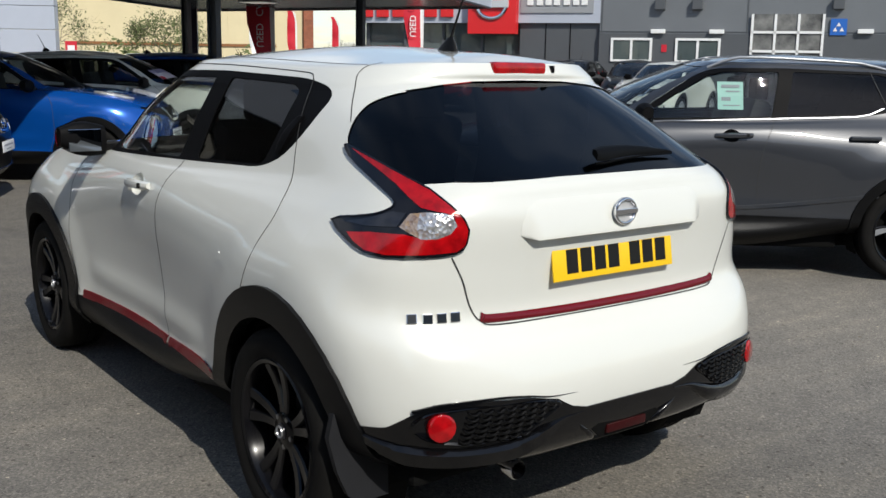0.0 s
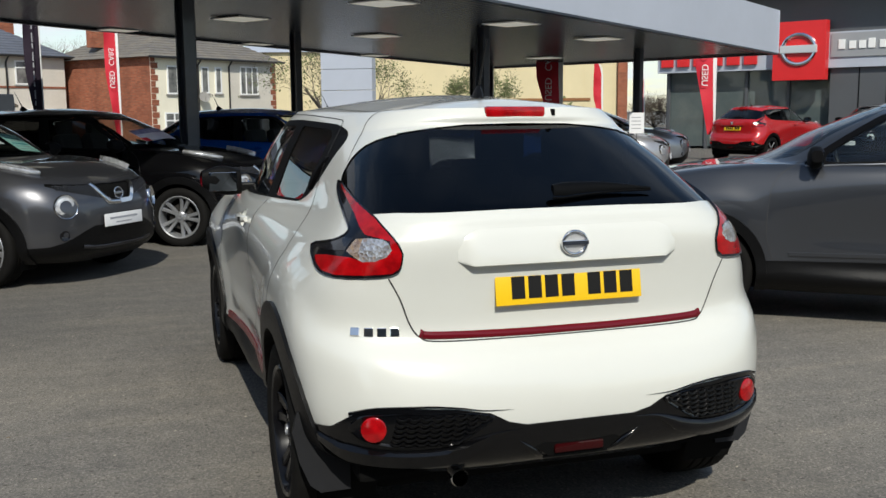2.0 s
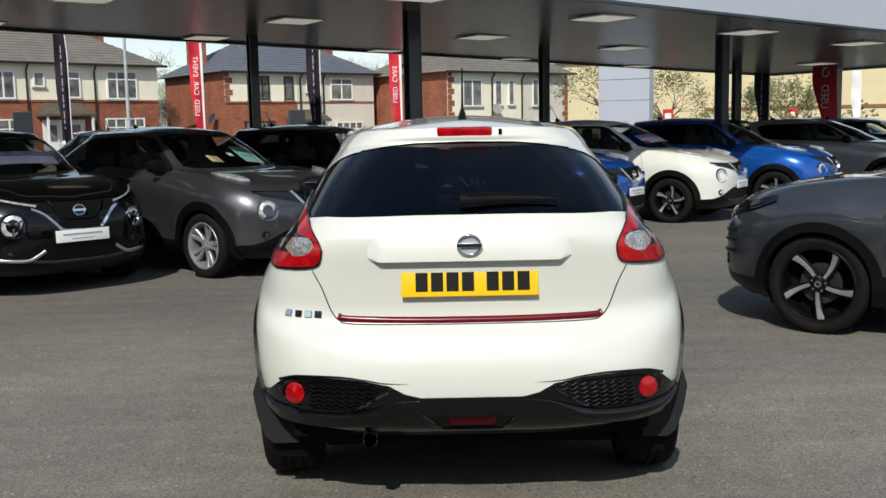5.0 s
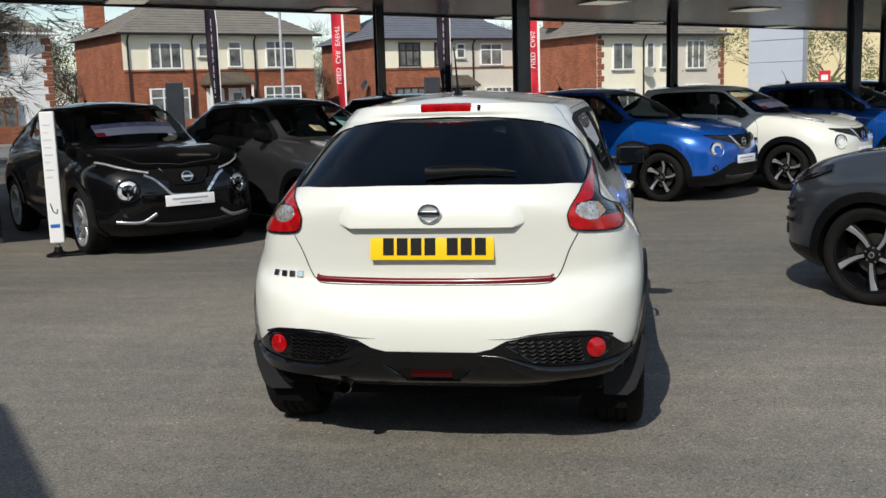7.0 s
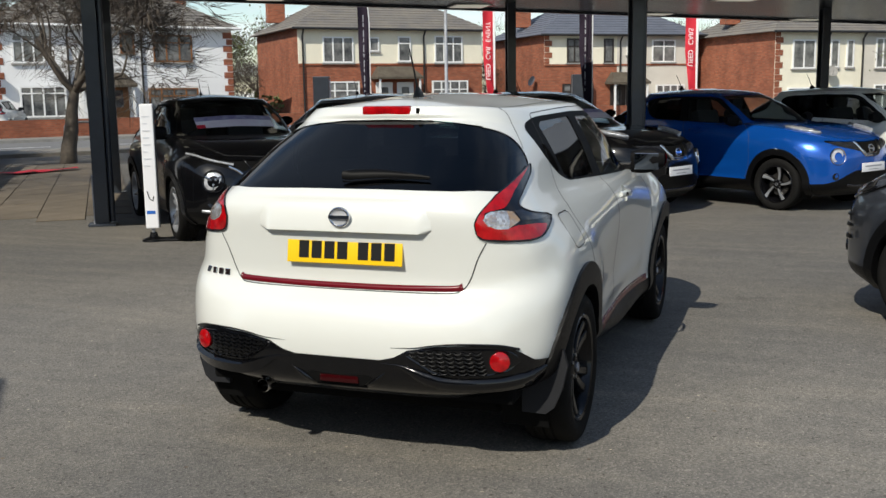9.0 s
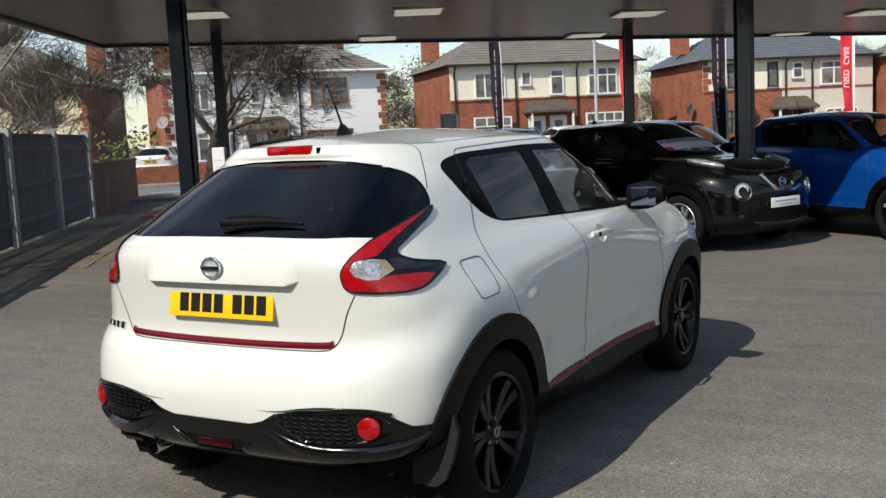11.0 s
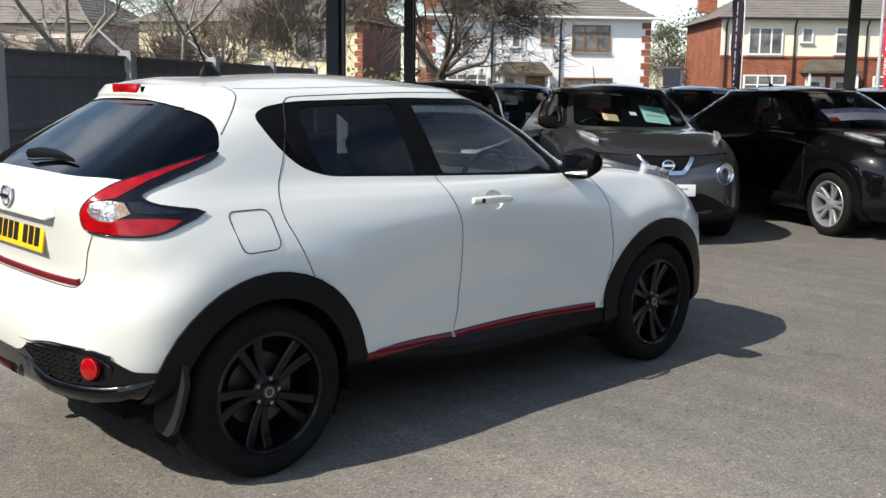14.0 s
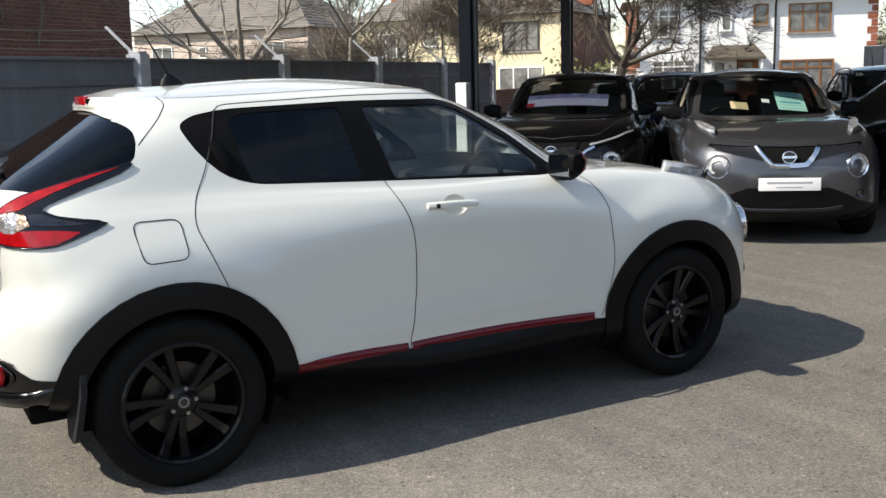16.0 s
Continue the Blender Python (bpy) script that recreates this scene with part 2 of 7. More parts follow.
def tarmac(name):
    """Worn asphalt: pale stones in a dark binder, scuffed pale patches, oil stains and a few hairline seams."""
    m = material(name, (0.12, 0.115, 0.105), 0.88)
    n, l = m.node_tree.nodes, m.node_tree.links
    co = n.new("ShaderNodeTexCoord")

    def tex(kind, scale, detail=4.0, out="Fac"):
        t = n.new(kind)
        t.inputs["Scale"].default_value = scale
        if "Detail" in t.inputs:
            t.inputs["Detail"].default_value = detail
        l.new(co.outputs["Object"], t.inputs["Vector"])
        return t.outputs[out]

    def ramp(src, stops):
        r = n.new("ShaderNodeValToRGB")
        e = r.color_ramp.elements
        while len(e) < len(stops):
            e.new(0.5)
        for k, (p, c) in enumerate(stops):
            e[k].position, e[k].color = p, (*c, 1)
        l.new(src, r.inputs[0])
        return r.outputs[0]

    def mix(kind, fac, a, b):
        x = n.new("ShaderNodeMixRGB")
        x.blend_type = kind
        for i, v in enumerate((fac, a, b)):
            if isinstance(v, float):
                x.inputs[i].default_value = v
            else:
                l.new(v, x.inputs[i])
        return x.outputs[0]

    stones = ramp(tex("ShaderNodeTexVoronoi", 130.0, 0, "Color"), [(0.0, (0.072, 0.068, 0.063)), (0.5, (0.126, 0.119, 0.107)), (0.8, (0.165, 0.155, 0.139)), (1.0, (0.26, 0.24, 0.21))])
    patch = ramp(tex("ShaderNodeTexNoise", 0.45, 7.0), [(0.33, (0.87, 0.87, 0.88)), (0.50, (1.0, 0.98, 0.95)), (0.68, (1.20, 1.16, 1.09))])
    mottle = ramp(tex("ShaderNodeTexNoise", 7.0, 6.0), [(0.30, (0.90, 0.90, 0.90)), (0.55, (1.0, 1.0, 1.0)), (0.75, (1.12, 1.11, 1.09))])
    stain = ramp(tex("ShaderNodeTexNoise", 1.7, 3.0), [(0.22, (0.55, 0.54, 0.53)), (0.32, (1.0, 1.0, 1.0))])
    # two broad paler areas fading outwards, one on either side of the parking space
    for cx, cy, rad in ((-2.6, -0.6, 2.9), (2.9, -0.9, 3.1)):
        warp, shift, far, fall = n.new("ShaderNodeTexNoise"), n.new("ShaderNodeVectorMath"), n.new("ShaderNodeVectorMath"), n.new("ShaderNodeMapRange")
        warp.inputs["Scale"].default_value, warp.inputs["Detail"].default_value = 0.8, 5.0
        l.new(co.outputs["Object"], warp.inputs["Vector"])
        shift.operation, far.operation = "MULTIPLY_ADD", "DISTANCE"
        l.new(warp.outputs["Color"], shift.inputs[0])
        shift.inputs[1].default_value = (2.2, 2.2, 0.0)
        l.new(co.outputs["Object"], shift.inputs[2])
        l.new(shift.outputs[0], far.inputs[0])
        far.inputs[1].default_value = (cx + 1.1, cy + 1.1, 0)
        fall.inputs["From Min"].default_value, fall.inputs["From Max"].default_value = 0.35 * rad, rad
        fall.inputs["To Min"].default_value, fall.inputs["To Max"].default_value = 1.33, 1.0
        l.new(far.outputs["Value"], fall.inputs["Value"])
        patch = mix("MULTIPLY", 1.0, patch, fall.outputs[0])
    c = mix("MULTIPLY", 1.0, mix("MULTIPLY", 1.0, mix("MULTIPLY", 1.0, stones, patch), mottle), stain)
    # stray pale grit and crumbs
    grit = ramp(tex("ShaderNodeTexVoronoi", 7.0, 0, "Distance"), [(0.0, (3.0, 2.9, 2.6)), (0.045, (2.2, 2.1, 1.9)), (0.06, (1.0, 1.0, 1.0))])
    c = mix("MULTIPLY", 1.0, c, grit)
    # dark pits where a stone has gone, rusty flecks, and faint scuffs drawn out one way
    pits = ramp(tex("ShaderNodeTexVoronoi", 17.0, 0, "Distance"), [(0.0, (0.42, 0.40, 0.38)), (0.10, (0.50, 0.48, 0.45)), (0.16, (1.0, 1.0, 1.0))])
    c = mix("MULTIPLY", 1.0, c, pits)
    rust = ramp(tex("ShaderNodeTexVoronoi", 3.1, 0, "Distance"), [(0.0, (0.80, 0.60, 0.42)), (0.022, (0.85, 0.68, 0.52)), (0.04, (1.0, 1.0, 1.0))])
    c = mix("MULTIPLY", 1.0, c, rust)
    run, drag = n.new("ShaderNodeMapping"), n.new("ShaderNodeTexNoise")
    run.inputs["Scale"].default_value, run.inputs["Rotation"].default_value = (0.35, 3.2, 1.0), (0, 0, radians(12))
    drag.inputs["Scale"].default_value, drag.inputs["Detail"].default_value = 1.6, 5.0
    l.new(co.outputs["Object"], run.inputs[0])
    l.new(run.outputs[0], drag.inputs["Vector"])
    c = mix("MULTIPLY", 1.0, c, ramp(drag.outputs["Fac"], [(0.35, (0.90, 0.90, 0.91)), (0.55, (1.0, 1.0, 1.0)), (0.72, (1.16, 1.14, 1.10)), (0.80, (1.38, 1.33, 1.24))]))
    l.new(c, n["Principled BSDF"].inputs["Base Color"])
    b = n.new("ShaderNodeBump")
    b.inputs["Strength"].default_value, b.inputs["Distance"].default_value = 0.45, 0.005
    l.new(tex("ShaderNodeTexVoronoi", 130.0, 0, "Distance"), b.inputs["Height"])
    l.new(b.outputs[0], n["Principled BSDF"].inputs["Normal"])
    return m


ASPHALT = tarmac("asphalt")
ROADTAR = material("worn road", (0.16, 0.158, 0.155), 0.9, vary=0.2, scale=0.4, fine=0.2, fine_scale=60)
PAVING = material("concrete paving", (0.24, 0.22, 0.19), 0.9, vary=0.3, scale=1.5, fine=0.2, fine_scale=40, rand=0.12)
KERB = material("concrete kerb", (0.30, 0.29, 0.27), 0.9, vary=0.3, scale=3, fine=0.2)
CANOPY = material("canopy soffit", (0.19, 0.198, 0.192), 0.26, vary=0.2, scale=0.6, fine=0.05)
FASCIA = material("pale grey fascia", (0.42, 0.45, 0.52), 0.35, vary=0.08, scale=0.8)
COLUMN = material("dark painted steel", (0.035, 0.042, 0.055), 0.35, coat=0.2, vary=0.3, scale=5)
FITTING = material("light diffuser", (0.90, 0.88, 0.80), 0.5)
lit = FITTING.node_tree.nodes["Principled BSDF"]
lit.inputs["Emission Color"].default_value, lit.inputs["Emission Strength"].default_value = (1.0, 0.94, 0.80, 1), 0.26
FENCE = material("grey painted fence", (0.13, 0.138, 0.155), 0.75, vary=0.25, scale=2.5, fine=0.12, fine_scale=60, bump=0.3, bump_scale=60, rand=0.1)
CONCRETE = material("pale concrete post", (0.42, 0.43, 0.46), 0.85, vary=0.25, scale=4, fine=0.12, fine_scale=70)
BRICK = brickwork("red brick", (0.32, 0.10, 0.05), (0.22, 0.062, 0.030), (0.17, 0.105, 0.07))
BRICKDARK = brickwork("brown brick", (0.17, 0.075, 0.05), (0.12, 0.05, 0.035), (0.2, 0.17, 0.14))
RENDERC = material("cream render", (0.82, 0.77, 0.62), 0.9, vary=0.12, scale=0.7, fine=0.06, fine_scale=30, bump=0.3, bump_scale=50)
RENDERW = material("white render", (0.80, 0.80, 0.80), 0.9, vary=0.06, scale=0.7, fine=0.05, fine_scale=30, bump=0.3, bump_scale=50)
RENDERY = material("yellow render", (0.74, 0.65, 0.44), 0.9, vary=0.15, scale=0.7, fine=0.08, fine_scale=30)
RENDERP = material("pinkish pebbledash", (0.58, 0.48, 0.41), 0.9, vary=0.15, scale=0.7, fine=0.15, fine_scale=30)
RENDERG = material("grey pebbledash", (0.62, 0.58, 0.51), 0.9, vary=0.12, scale=0.8, fine=0.1, fine_scale=30)
TILES = material("grey roof tiles", (0.13, 0.12, 0.115), 0.8, vary=0.35, scale=1.2, tint=(0.19, 0.17, 0.14), fine=0.2, fine_scale=16)
PORCHTILES = material("weathered brown porch tiles", (0.060, 0.045, 0.034), 0.85, vary=0.4, scale=2, tint=(0.10, 0.085, 0.06), fine=0.25, fine_scale=16)
SLATES = material("blue slate roof", (0.12, 0.13, 0.16), 0.6, vary=0.25, scale=1.5, fine=0.15, fine_scale=16)
PVC = material("white window frame", (0.78, 0.78, 0.77), 0.4, vary=0.04)
TIMBERB = material("brown window frame", (0.24, 0.10, 0.03), 0.5, vary=0.2, scale=6)
TIMBERD = material("dark window frame", (0.03, 0.022, 0.018), 0.5, vary=0.2, scale=6)
PANE = material("window pane", (0.022, 0.025, 0.03), 0.05, spec=0.6, vary=0.8, scale=1.3, tint=(0.26, 0.26, 0.25))
PIPE = material("black drainpipe", (0.02, 0.02, 0.02), 0.5)
CLAD = material("dark grey cladding", (0.085, 0.09, 0.098), 0.45, vary=0.12, scale=0.6, fine=0.03)
CLADMID = material("mid grey cladding", (0.15, 0.16, 0.172), 0.45, vary=0.1, scale=0.6)
CLADPALE = material("pale grey cladding", (0.30, 0.31, 0.325), 0.45, vary=0.1, scale=0.8)
SIGNRED = material("red sign", (0.62, 0.02, 0.022), 0.35, vary=0.05, scale=2)
SIGNGREY = material("silver sign letters", (0.60, 0.61, 0.62), 0.3, 0.3)
SIGNBLUE = material("blue sign", (0.02, 0.12, 0.45), 0.4)
CREAMWALL = material("cream warehouse wall", (0.62, 0.53, 0.33), 0.8, vary=0.1, scale=0.4)
FLAGRED = material("red flag cloth", (0.55, 0.012, 0.03), 0.7, vary=0.1, scale=3)
FLAGDARK = material("plum flag cloth", (0.030, 0.022, 0.034), 0.8, spec=0.1, vary=0.2, scale=3)
FLAGWHITE = material("white flag cloth", (0.75, 0.74, 0.74), 0.7, vary=0.06, scale=3)
BARK = material("grey bark", (0.12, 0.10, 0.08), 0.9, vary=0.4, scale=9, bump=0.6, bump_scale=40)
TWIG = material("bare twigs", (0.095, 0.075, 0.058), 0.9, vary=0.3, scale=3)
BARKPALE = material("pale bark", (0.30, 0.27, 0.22), 0.9, vary=0.35, scale=7, bump=0.5, bump_scale=40)
TWIGPALE = material("pale bare twigs", (0.24, 0.20, 0.155), 0.9, vary=0.3, scale=3)
LEAF = material("spring leaves", (0.075, 0.10, 0.03), 0.8, vary=0.4, scale=2, tint=(0.13, 0.15, 0.05), rand=0.1)
GREENGLASS = material("showroom glass", (0.06, 0.08, 0.085), 0.04, spec=0.7, vary=0.5, scale=0.7, tint=(0.10, 0.12, 0.115))


BANNER = material("printed banner", (0.72, 0.70, 0.72), 0.45, vary=0.4, scale=5, tint=(0.60, 0.48, 0.55))
BANNERTOP = material("purple print", (0.10, 0.07, 0.20), 0.45, vary=0.6, scale=14, tint=(0.40, 0.38, 0.48))


DIRTPAVE = material("weathered brown paving", (0.17, 0.14, 0.105), 0.9, vary=0.4, scale=2.0, fine=0.25, fine_scale=50, rand=0.18)


# ---- mesh tools ----
def mesh_of(name, bm, mat, smooth=None):
    """A mesh from a bmesh; smooth: the angle in degrees under which edges are shaded smooth."""
    bmesh.ops.recalc_face_normals(bm, faces=bm.faces)
    if smooth is not None:
        lim = radians(smooth)
        for f in bm.faces:
            f.smooth = True
        for e in bm.edges:
            e.smooth = len(e.link_faces) == 2 and e.calc_face_angle(0) < lim
    me = bpy.data.meshes.new(name)
    bm.to_mesh(me)
    bm.free()
    for m in (mat if isinstance(mat, (list, tuple)) else [mat]):
        me.materials.append(m)
    return me


def part(name, bm, mat, parent, label="", smooth=None):
    ob = new(name, mesh_of(name, bm, mat, smooth))
    ob.parent = parent
    if label:
        ob["label"] = label
    return ob


def thing(name, m, label, category, group="", kind=""):
    ob = new(name)
    ob.empty_display_size = 0.2
    ob.matrix_world = m
    return tagged(ob, label, category, group, kind)


def solo(name, bm, mat, m, label, category="", group="", kind="", smooth=None):
    ob = new(name, mesh_of(name, bm, mat, smooth))
    ob.matrix_world = m
    return tagged(ob, label, category, group, kind)


def add_box(bm, x0, x1, y0, y1, z0, z1, bevel=0.0, m=None):
    r = bmesh.ops.create_cube(bm, size=1)
    vs = r["verts"]
    t = Matrix.Translation(((x0 + x1) / 2, (y0 + y1) / 2, (z0 + z1) / 2)) @ Matrix.Diagonal((abs(x1 - x0), abs(y1 - y0), abs(z1 - z0), 1))
    bmesh.ops.transform(bm, matrix=(m @ t) if m else t, verts=vs)
    if bevel:
        es = list({e for v in vs for e in v.link_edges})
        bmesh.ops.bevel(bm, geom=es, offset=bevel, segments=2, affect="EDGES", profile=0.6)
    return bm


def box(*a, **k):
    return add_box(bmesh.new(), *a, **k)


def add_rings(bm, rings, closed=True, caps=False):
    """Bridges rings of equal length into a skin."""
    vs = [[bm.verts.new(p) for p in r] for r in rings]
    n = len(vs[0])
    for a, b in zip(vs, vs[1:]):
        for i in range(n if closed else n - 1):
            j = (i + 1) % n
            if len({a[i], a[j], b[j], b[i]}) == 4:
                bm.faces.new((a[i], a[j], b[j], b[i]))
    if caps:
        bm.faces.new(vs[0][::-1])
        bm.faces.new(vs[-1])
    return bm


def lathe(profile, seg=40, axis="x"):
    """Turns a profile of (along, radius) about the x axis (or z)."""
    rings = []
    for a, r in profile:
        ring = []
        for k in range(seg):
            c, s = math.cos(2 * math.pi * k / seg) * r, math.sin(2 * math.pi * k / seg) * r
            ring.append((a, c, s) if axis == "x" else (c, s, a))
        rings.append(ring)
    return add_rings(bmesh.new(), rings)


def add_tube(bm, pts, radius, seg=8, caps=True):
    pts = [Vector(p) for p in pts]
    rad = radius if isinstance(radius, (list, tuple)) else [radius] * len(pts)
    rings, up = [], None
    for i, p in enumerate(pts):
        d = (pts[min(i + 1, len(pts) - 1)] - pts[max(i - 1, 0)]).normalized()
        if up is None:
            up = d.orthogonal().normalized()
        up = (up - d * up.dot(d)).normalized()
        w = d.cross(up)
        rings.append([p + (up * math.cos(2 * math.pi * k / seg) + w * math.sin(2 * math.pi * k / seg)) * rad[i] for k in range(seg)])
    return add_rings(bm, rings, True, caps)


def tube(pts, radius, seg=8):
    return add_tube(bmesh.new(), pts, radius, seg)


def spline(pts, per=6, closed=False):
    """Catmull-Rom through points of any dimension."""
    pts = [np.array(p, float) for p in pts]
    n, out = len(pts), []
    for i in range(n if closed else n - 1):
        p0 = pts[(i - 1) % n] if closed or i > 0 else 2 * pts[0] - pts[1]
        p1, p2 = pts[i], pts[(i + 1) % n]
        p3 = pts[(i + 2) % n] if closed or i + 2 < n else 2 * pts[-1] - pts[-2]
        for k in range(per):
            t = k / per
            out.append(0.5 * (2 * p1 + (p2 - p0) * t + (2 * p0 - 5 * p1 + 4 * p2 - p3) * t * t + (3 * p1 - p0 - 3 * p2 + p3) * t ** 3))
    if not closed:
        out.append(pts[-1])
    return out


def rounded(pts, r, per=4):
    """A closed polygon with its corners rounded to about r."""
    out, n = [], len(pts)
    for i in range(n):
        a, b, c = (np.array(pts[(i + k) % n], float) for k in (-1, 0, 1))
        u, v = a - b, c - b
        lu, lv = np.linalg.norm(u), np.linalg.norm(v)
        d = min(r, lu * 0.45, lv * 0.45)
        p, q = b + u / lu * d, b + v / lv * d
        for k in range(per + 1):
            t = k / per
            out.append((1 - t) ** 2 * p + 2 * t * (1 - t) * b + t * t * q)
    return out


def plate(outline, depth, to3d):
    """A slab from a 2D outline; to3d maps (a, b, height) to space."""
    bm = bmesh.new()
    lo, hi = [[bm.verts.new(to3d(p[0], p[1], h)) for p in outline] for h in (0, depth)]
    bm.faces.new(hi)
    bm.faces.new(lo[::-1])
    n = len(lo)
    for i in range(n):
        bm.faces.new((lo[i], lo[(i + 1) % n], hi[(i + 1) % n], hi[i]))
    return bm


def inside(p, poly):
    x, y, c = p[0], p[1], False
    for i in range(len(poly)):
        (x0, y0), (x1, y1) = poly[i - 1][:2], poly[i][:2]
        if (y0 > y) != (y1 > y) and x < (x1 - x0) * (y - y0) / (y1 - y0) + x0:
            c = not c
    return c


def text_mesh(body, size, mat, parent, m, name="lettering", extrude=0.002, align="CENTER"):
    cu = bpy.data.curves.new(name, "FONT")
    cu.body, cu.size, cu.align_x, cu.align_y, cu.extrude = body, size, align, "CENTER", extrude
    tmp = bpy.data.objects.new(name, cu)
    me = bpy.data.meshes.new_from_object(tmp)
    bpy.data.objects.remove(tmp)
    me.materials.clear()
    me.materials.append(mat)
    ob = new(name, me)
    ob.parent = parent
    ob.matrix_local = m
    return ob


# ---- cars ----
# Bodies are stacked contours, each from the middle of the tail round the flank to the middle of the nose:
# tail y, tail z, tail arc, tail squareness, (half width, z) over the rear axle, amidships and over the front axle,
# nose arc, nose squareness, nose y, nose z.
BUMPERS = [
    (-1.84, 0.32, 0.70, 4.0, 0.76, 0.37, 0.76, 0.22, 0.78, 0.23, 0.65, 3.2, 1.90, 0.20),
    (-1.93, 0.38, 0.72, 4.0, 0.83, 0.42, 0.835, 0.30, 0.84, 0.32, 0.70, 3.2, 2.02, 0.30),
    (-1.965, 0.48, 0.75, 4.0, 0.85, 0.49, 0.805, 0.40, 0.85, 0.44, 0.75, 3.2, 2.05, 0.43),
    (-1.965, 0.60, 0.78, 4.2, 0.86, 0.58, 0.805, 0.54, 0.86, 0.58, 0.78, 3.0, 2.065, 0.56),
    (-1.925, 0.70, 0.78, 4.5, 0.868, 0.72, 0.82, 0.70, 0.87, 0.71, 0.80, 3.0, 2.055, 0.68),
]
FLANKS = [
    (-1.855, 0.775, 0.78, 4.8, 0.860, 0.84, 0.84, 0.84, 0.865, 0.83, 0.80, 2.9, 2.02, 0.78),
    (-1.86, 0.90, 0.78, 5.0, 0.830, 0.95, 0.845, 0.94, 0.835, 0.93, 0.80, 2.8, 1.96, 0.87),
    (-1.88, 1.05, 0.78, 5.0, 0.775, 1.04, 0.825, 1.02, 0.78, 1.028, 0.75, 2.6, 1.82, 0.960),
    (-1.865, 1.12, 0.75, 5.0, 0.735, 1.09, 0.795, 1.065, 0.72, 1.082, 0.70, 2.4, 1.46, 1.048),
    (-1.825, 1.175, 0.72, 4.6, 0.695, 1.15, 0.765, 1.10, 0.66, 1.105, 0.55, 2.4, 1.00, 1.096),
]
CABIN = [
    (-1.60, 1.315, 0.66, 4.2, 0.625, 1.30, 0.705, 1.28, 0.60, 1.28, 0.50, 2.5, 0.62, 1.29),
    (-1.425, 1.4215, 0.61, 3.7, 0.574, 1.386, 0.658, 1.396, 0.566, 1.391, 0.457, 2.6, 0.346, 1.406),
    (-1.397, 1.440, 0.60, 3.6, 0.565, 1.400, 0.650, 1.415, 0.56, 1.41, 0.45, 2.6, 0.30, 1.425),
    (-1.401, 1.462, 0.62, 3.3, 0.550, 1.428, 0.627, 1.452, 0.54, 1.44, 0.44, 2.6, 0.21, 1.458),
    (-1.386, 1.496, 0.62, 3.1, 0.512, 1.472, 0.597, 1.488, 0.52, 1.48, 0.42, 2.7, 0.12, 1.492),
]
CROSSOVER = BUMPERS + FLANKS + CABIN
NR, NS, NF = 20, 34, 20


def smooth01(t):
    t = min(1.0, max(0.0, t))
    return t * t * (3 - 2 * t)


def contour(c, axle_r, axle_f, fine=1.0):
    n1, n2, n3 = round(NR * fine), round(NS * fine), round(NF * fine)
    yr, zr, br, nr, wr, zwr, wm, zwm, wf, zwf, bf, nf, yf, zf = c

    def side(y):
        ym = (axle_r + axle_f) / 2
        if y < ym:
            t = smooth01((y - axle_r) / (ym - axle_r))
            return wr + (wm - wr) * t, zwr + (zwm - zwr) * t
        t = smooth01((y - ym) / (axle_f - ym))
        return wm + (wf - wm) * t, zwm + (zwf - zwm) * t

    out, y0, y1 = [], yr + br, yf - bf
    for k in range(n1):
        th = math.pi / 2 * k / n1
        s, co = math.sin(th) ** (2 / nr), math.cos(th) ** (2 / nr)
        y = y0 - br * co
        w, z = side(y)
        b = s ** 5
        out.append((w * s, y, zr + (z - zr) * b))
    for k in range(n2):
        y = y0 + (y1 - y0) * k / n2
        w, z = side(y)
        out.append((w, y, z))
    for k in range(n3 + 1):
        th = math.pi / 2 * (1 - k / n3)
        s, co = math.sin(th) ** (2 / nf), max(0.0, math.cos(th)) ** (2 / nf)
        y = y1 + bf * co
        w, z = side(y)
        b = s ** 4
        out.append((w * s, y, zf + (z - zf) * b))
    return out


def half_shell(table, axle_r, axle_f, crown, per=5, fine=1.0):
    """The right half of a car's skin as a bmesh of quads."""
    rows = [np.array(contour(c, axle_r, axle_f, fine)) for c in table]
    rows = spline(rows, per)
    for r in rows:
        for k in range(len(r)):
            x, y, z = r[k]
            if x > 0.45 and z < 1.12:
                for yc, ry in ((axle_r, 0.62), (axle_f, 0.60)):
                    e = math.hypot((y - yc) / ry, (z - 0.42) / 0.60)
                    r[k][0] += 0.016 * smooth01((1.0 - e) / 0.22) * smooth01((x - 0.45) / 0.2)
                # the doors' lower crease
                r[k][0] += 0.012 * math.exp(-((z - 0.50 - 0.03 * y) / 0.05) ** 2) * smooth01((0.75 - abs(y)) / 0.3)
    last = rows[-1]
    ym = (last[0][1] + last[-1][1]) / 2
    for k in (0.93, 0.8, 0.6, 0.4, 0.2, 0.0):
        r = last.copy()
        r[:, 0] *= k
        r[:, 1] = ym + (r[:, 1] - ym) * (1 - 0.16 * (1 - k))
        arch = 1 - ((r[:, 1] - ym) / (last[-1][1] - last[0][1]) * 2) ** 2 * 0.85
        r[:, 2] += crown * (1 - k * k) * np.clip(arch, 0, 1)
        rows.append(r)
    bm = bmesh.new()
    add_rings(bm, [[tuple(p) for p in r] for r in rows], closed=False)
    bmesh.ops.remove_doubles(bm, verts=bm.verts, dist=0.0008)
    for f in list(bm.faces):
        if f.calc_area() < 1e-7:
            bm.faces.remove(f)
    return bm


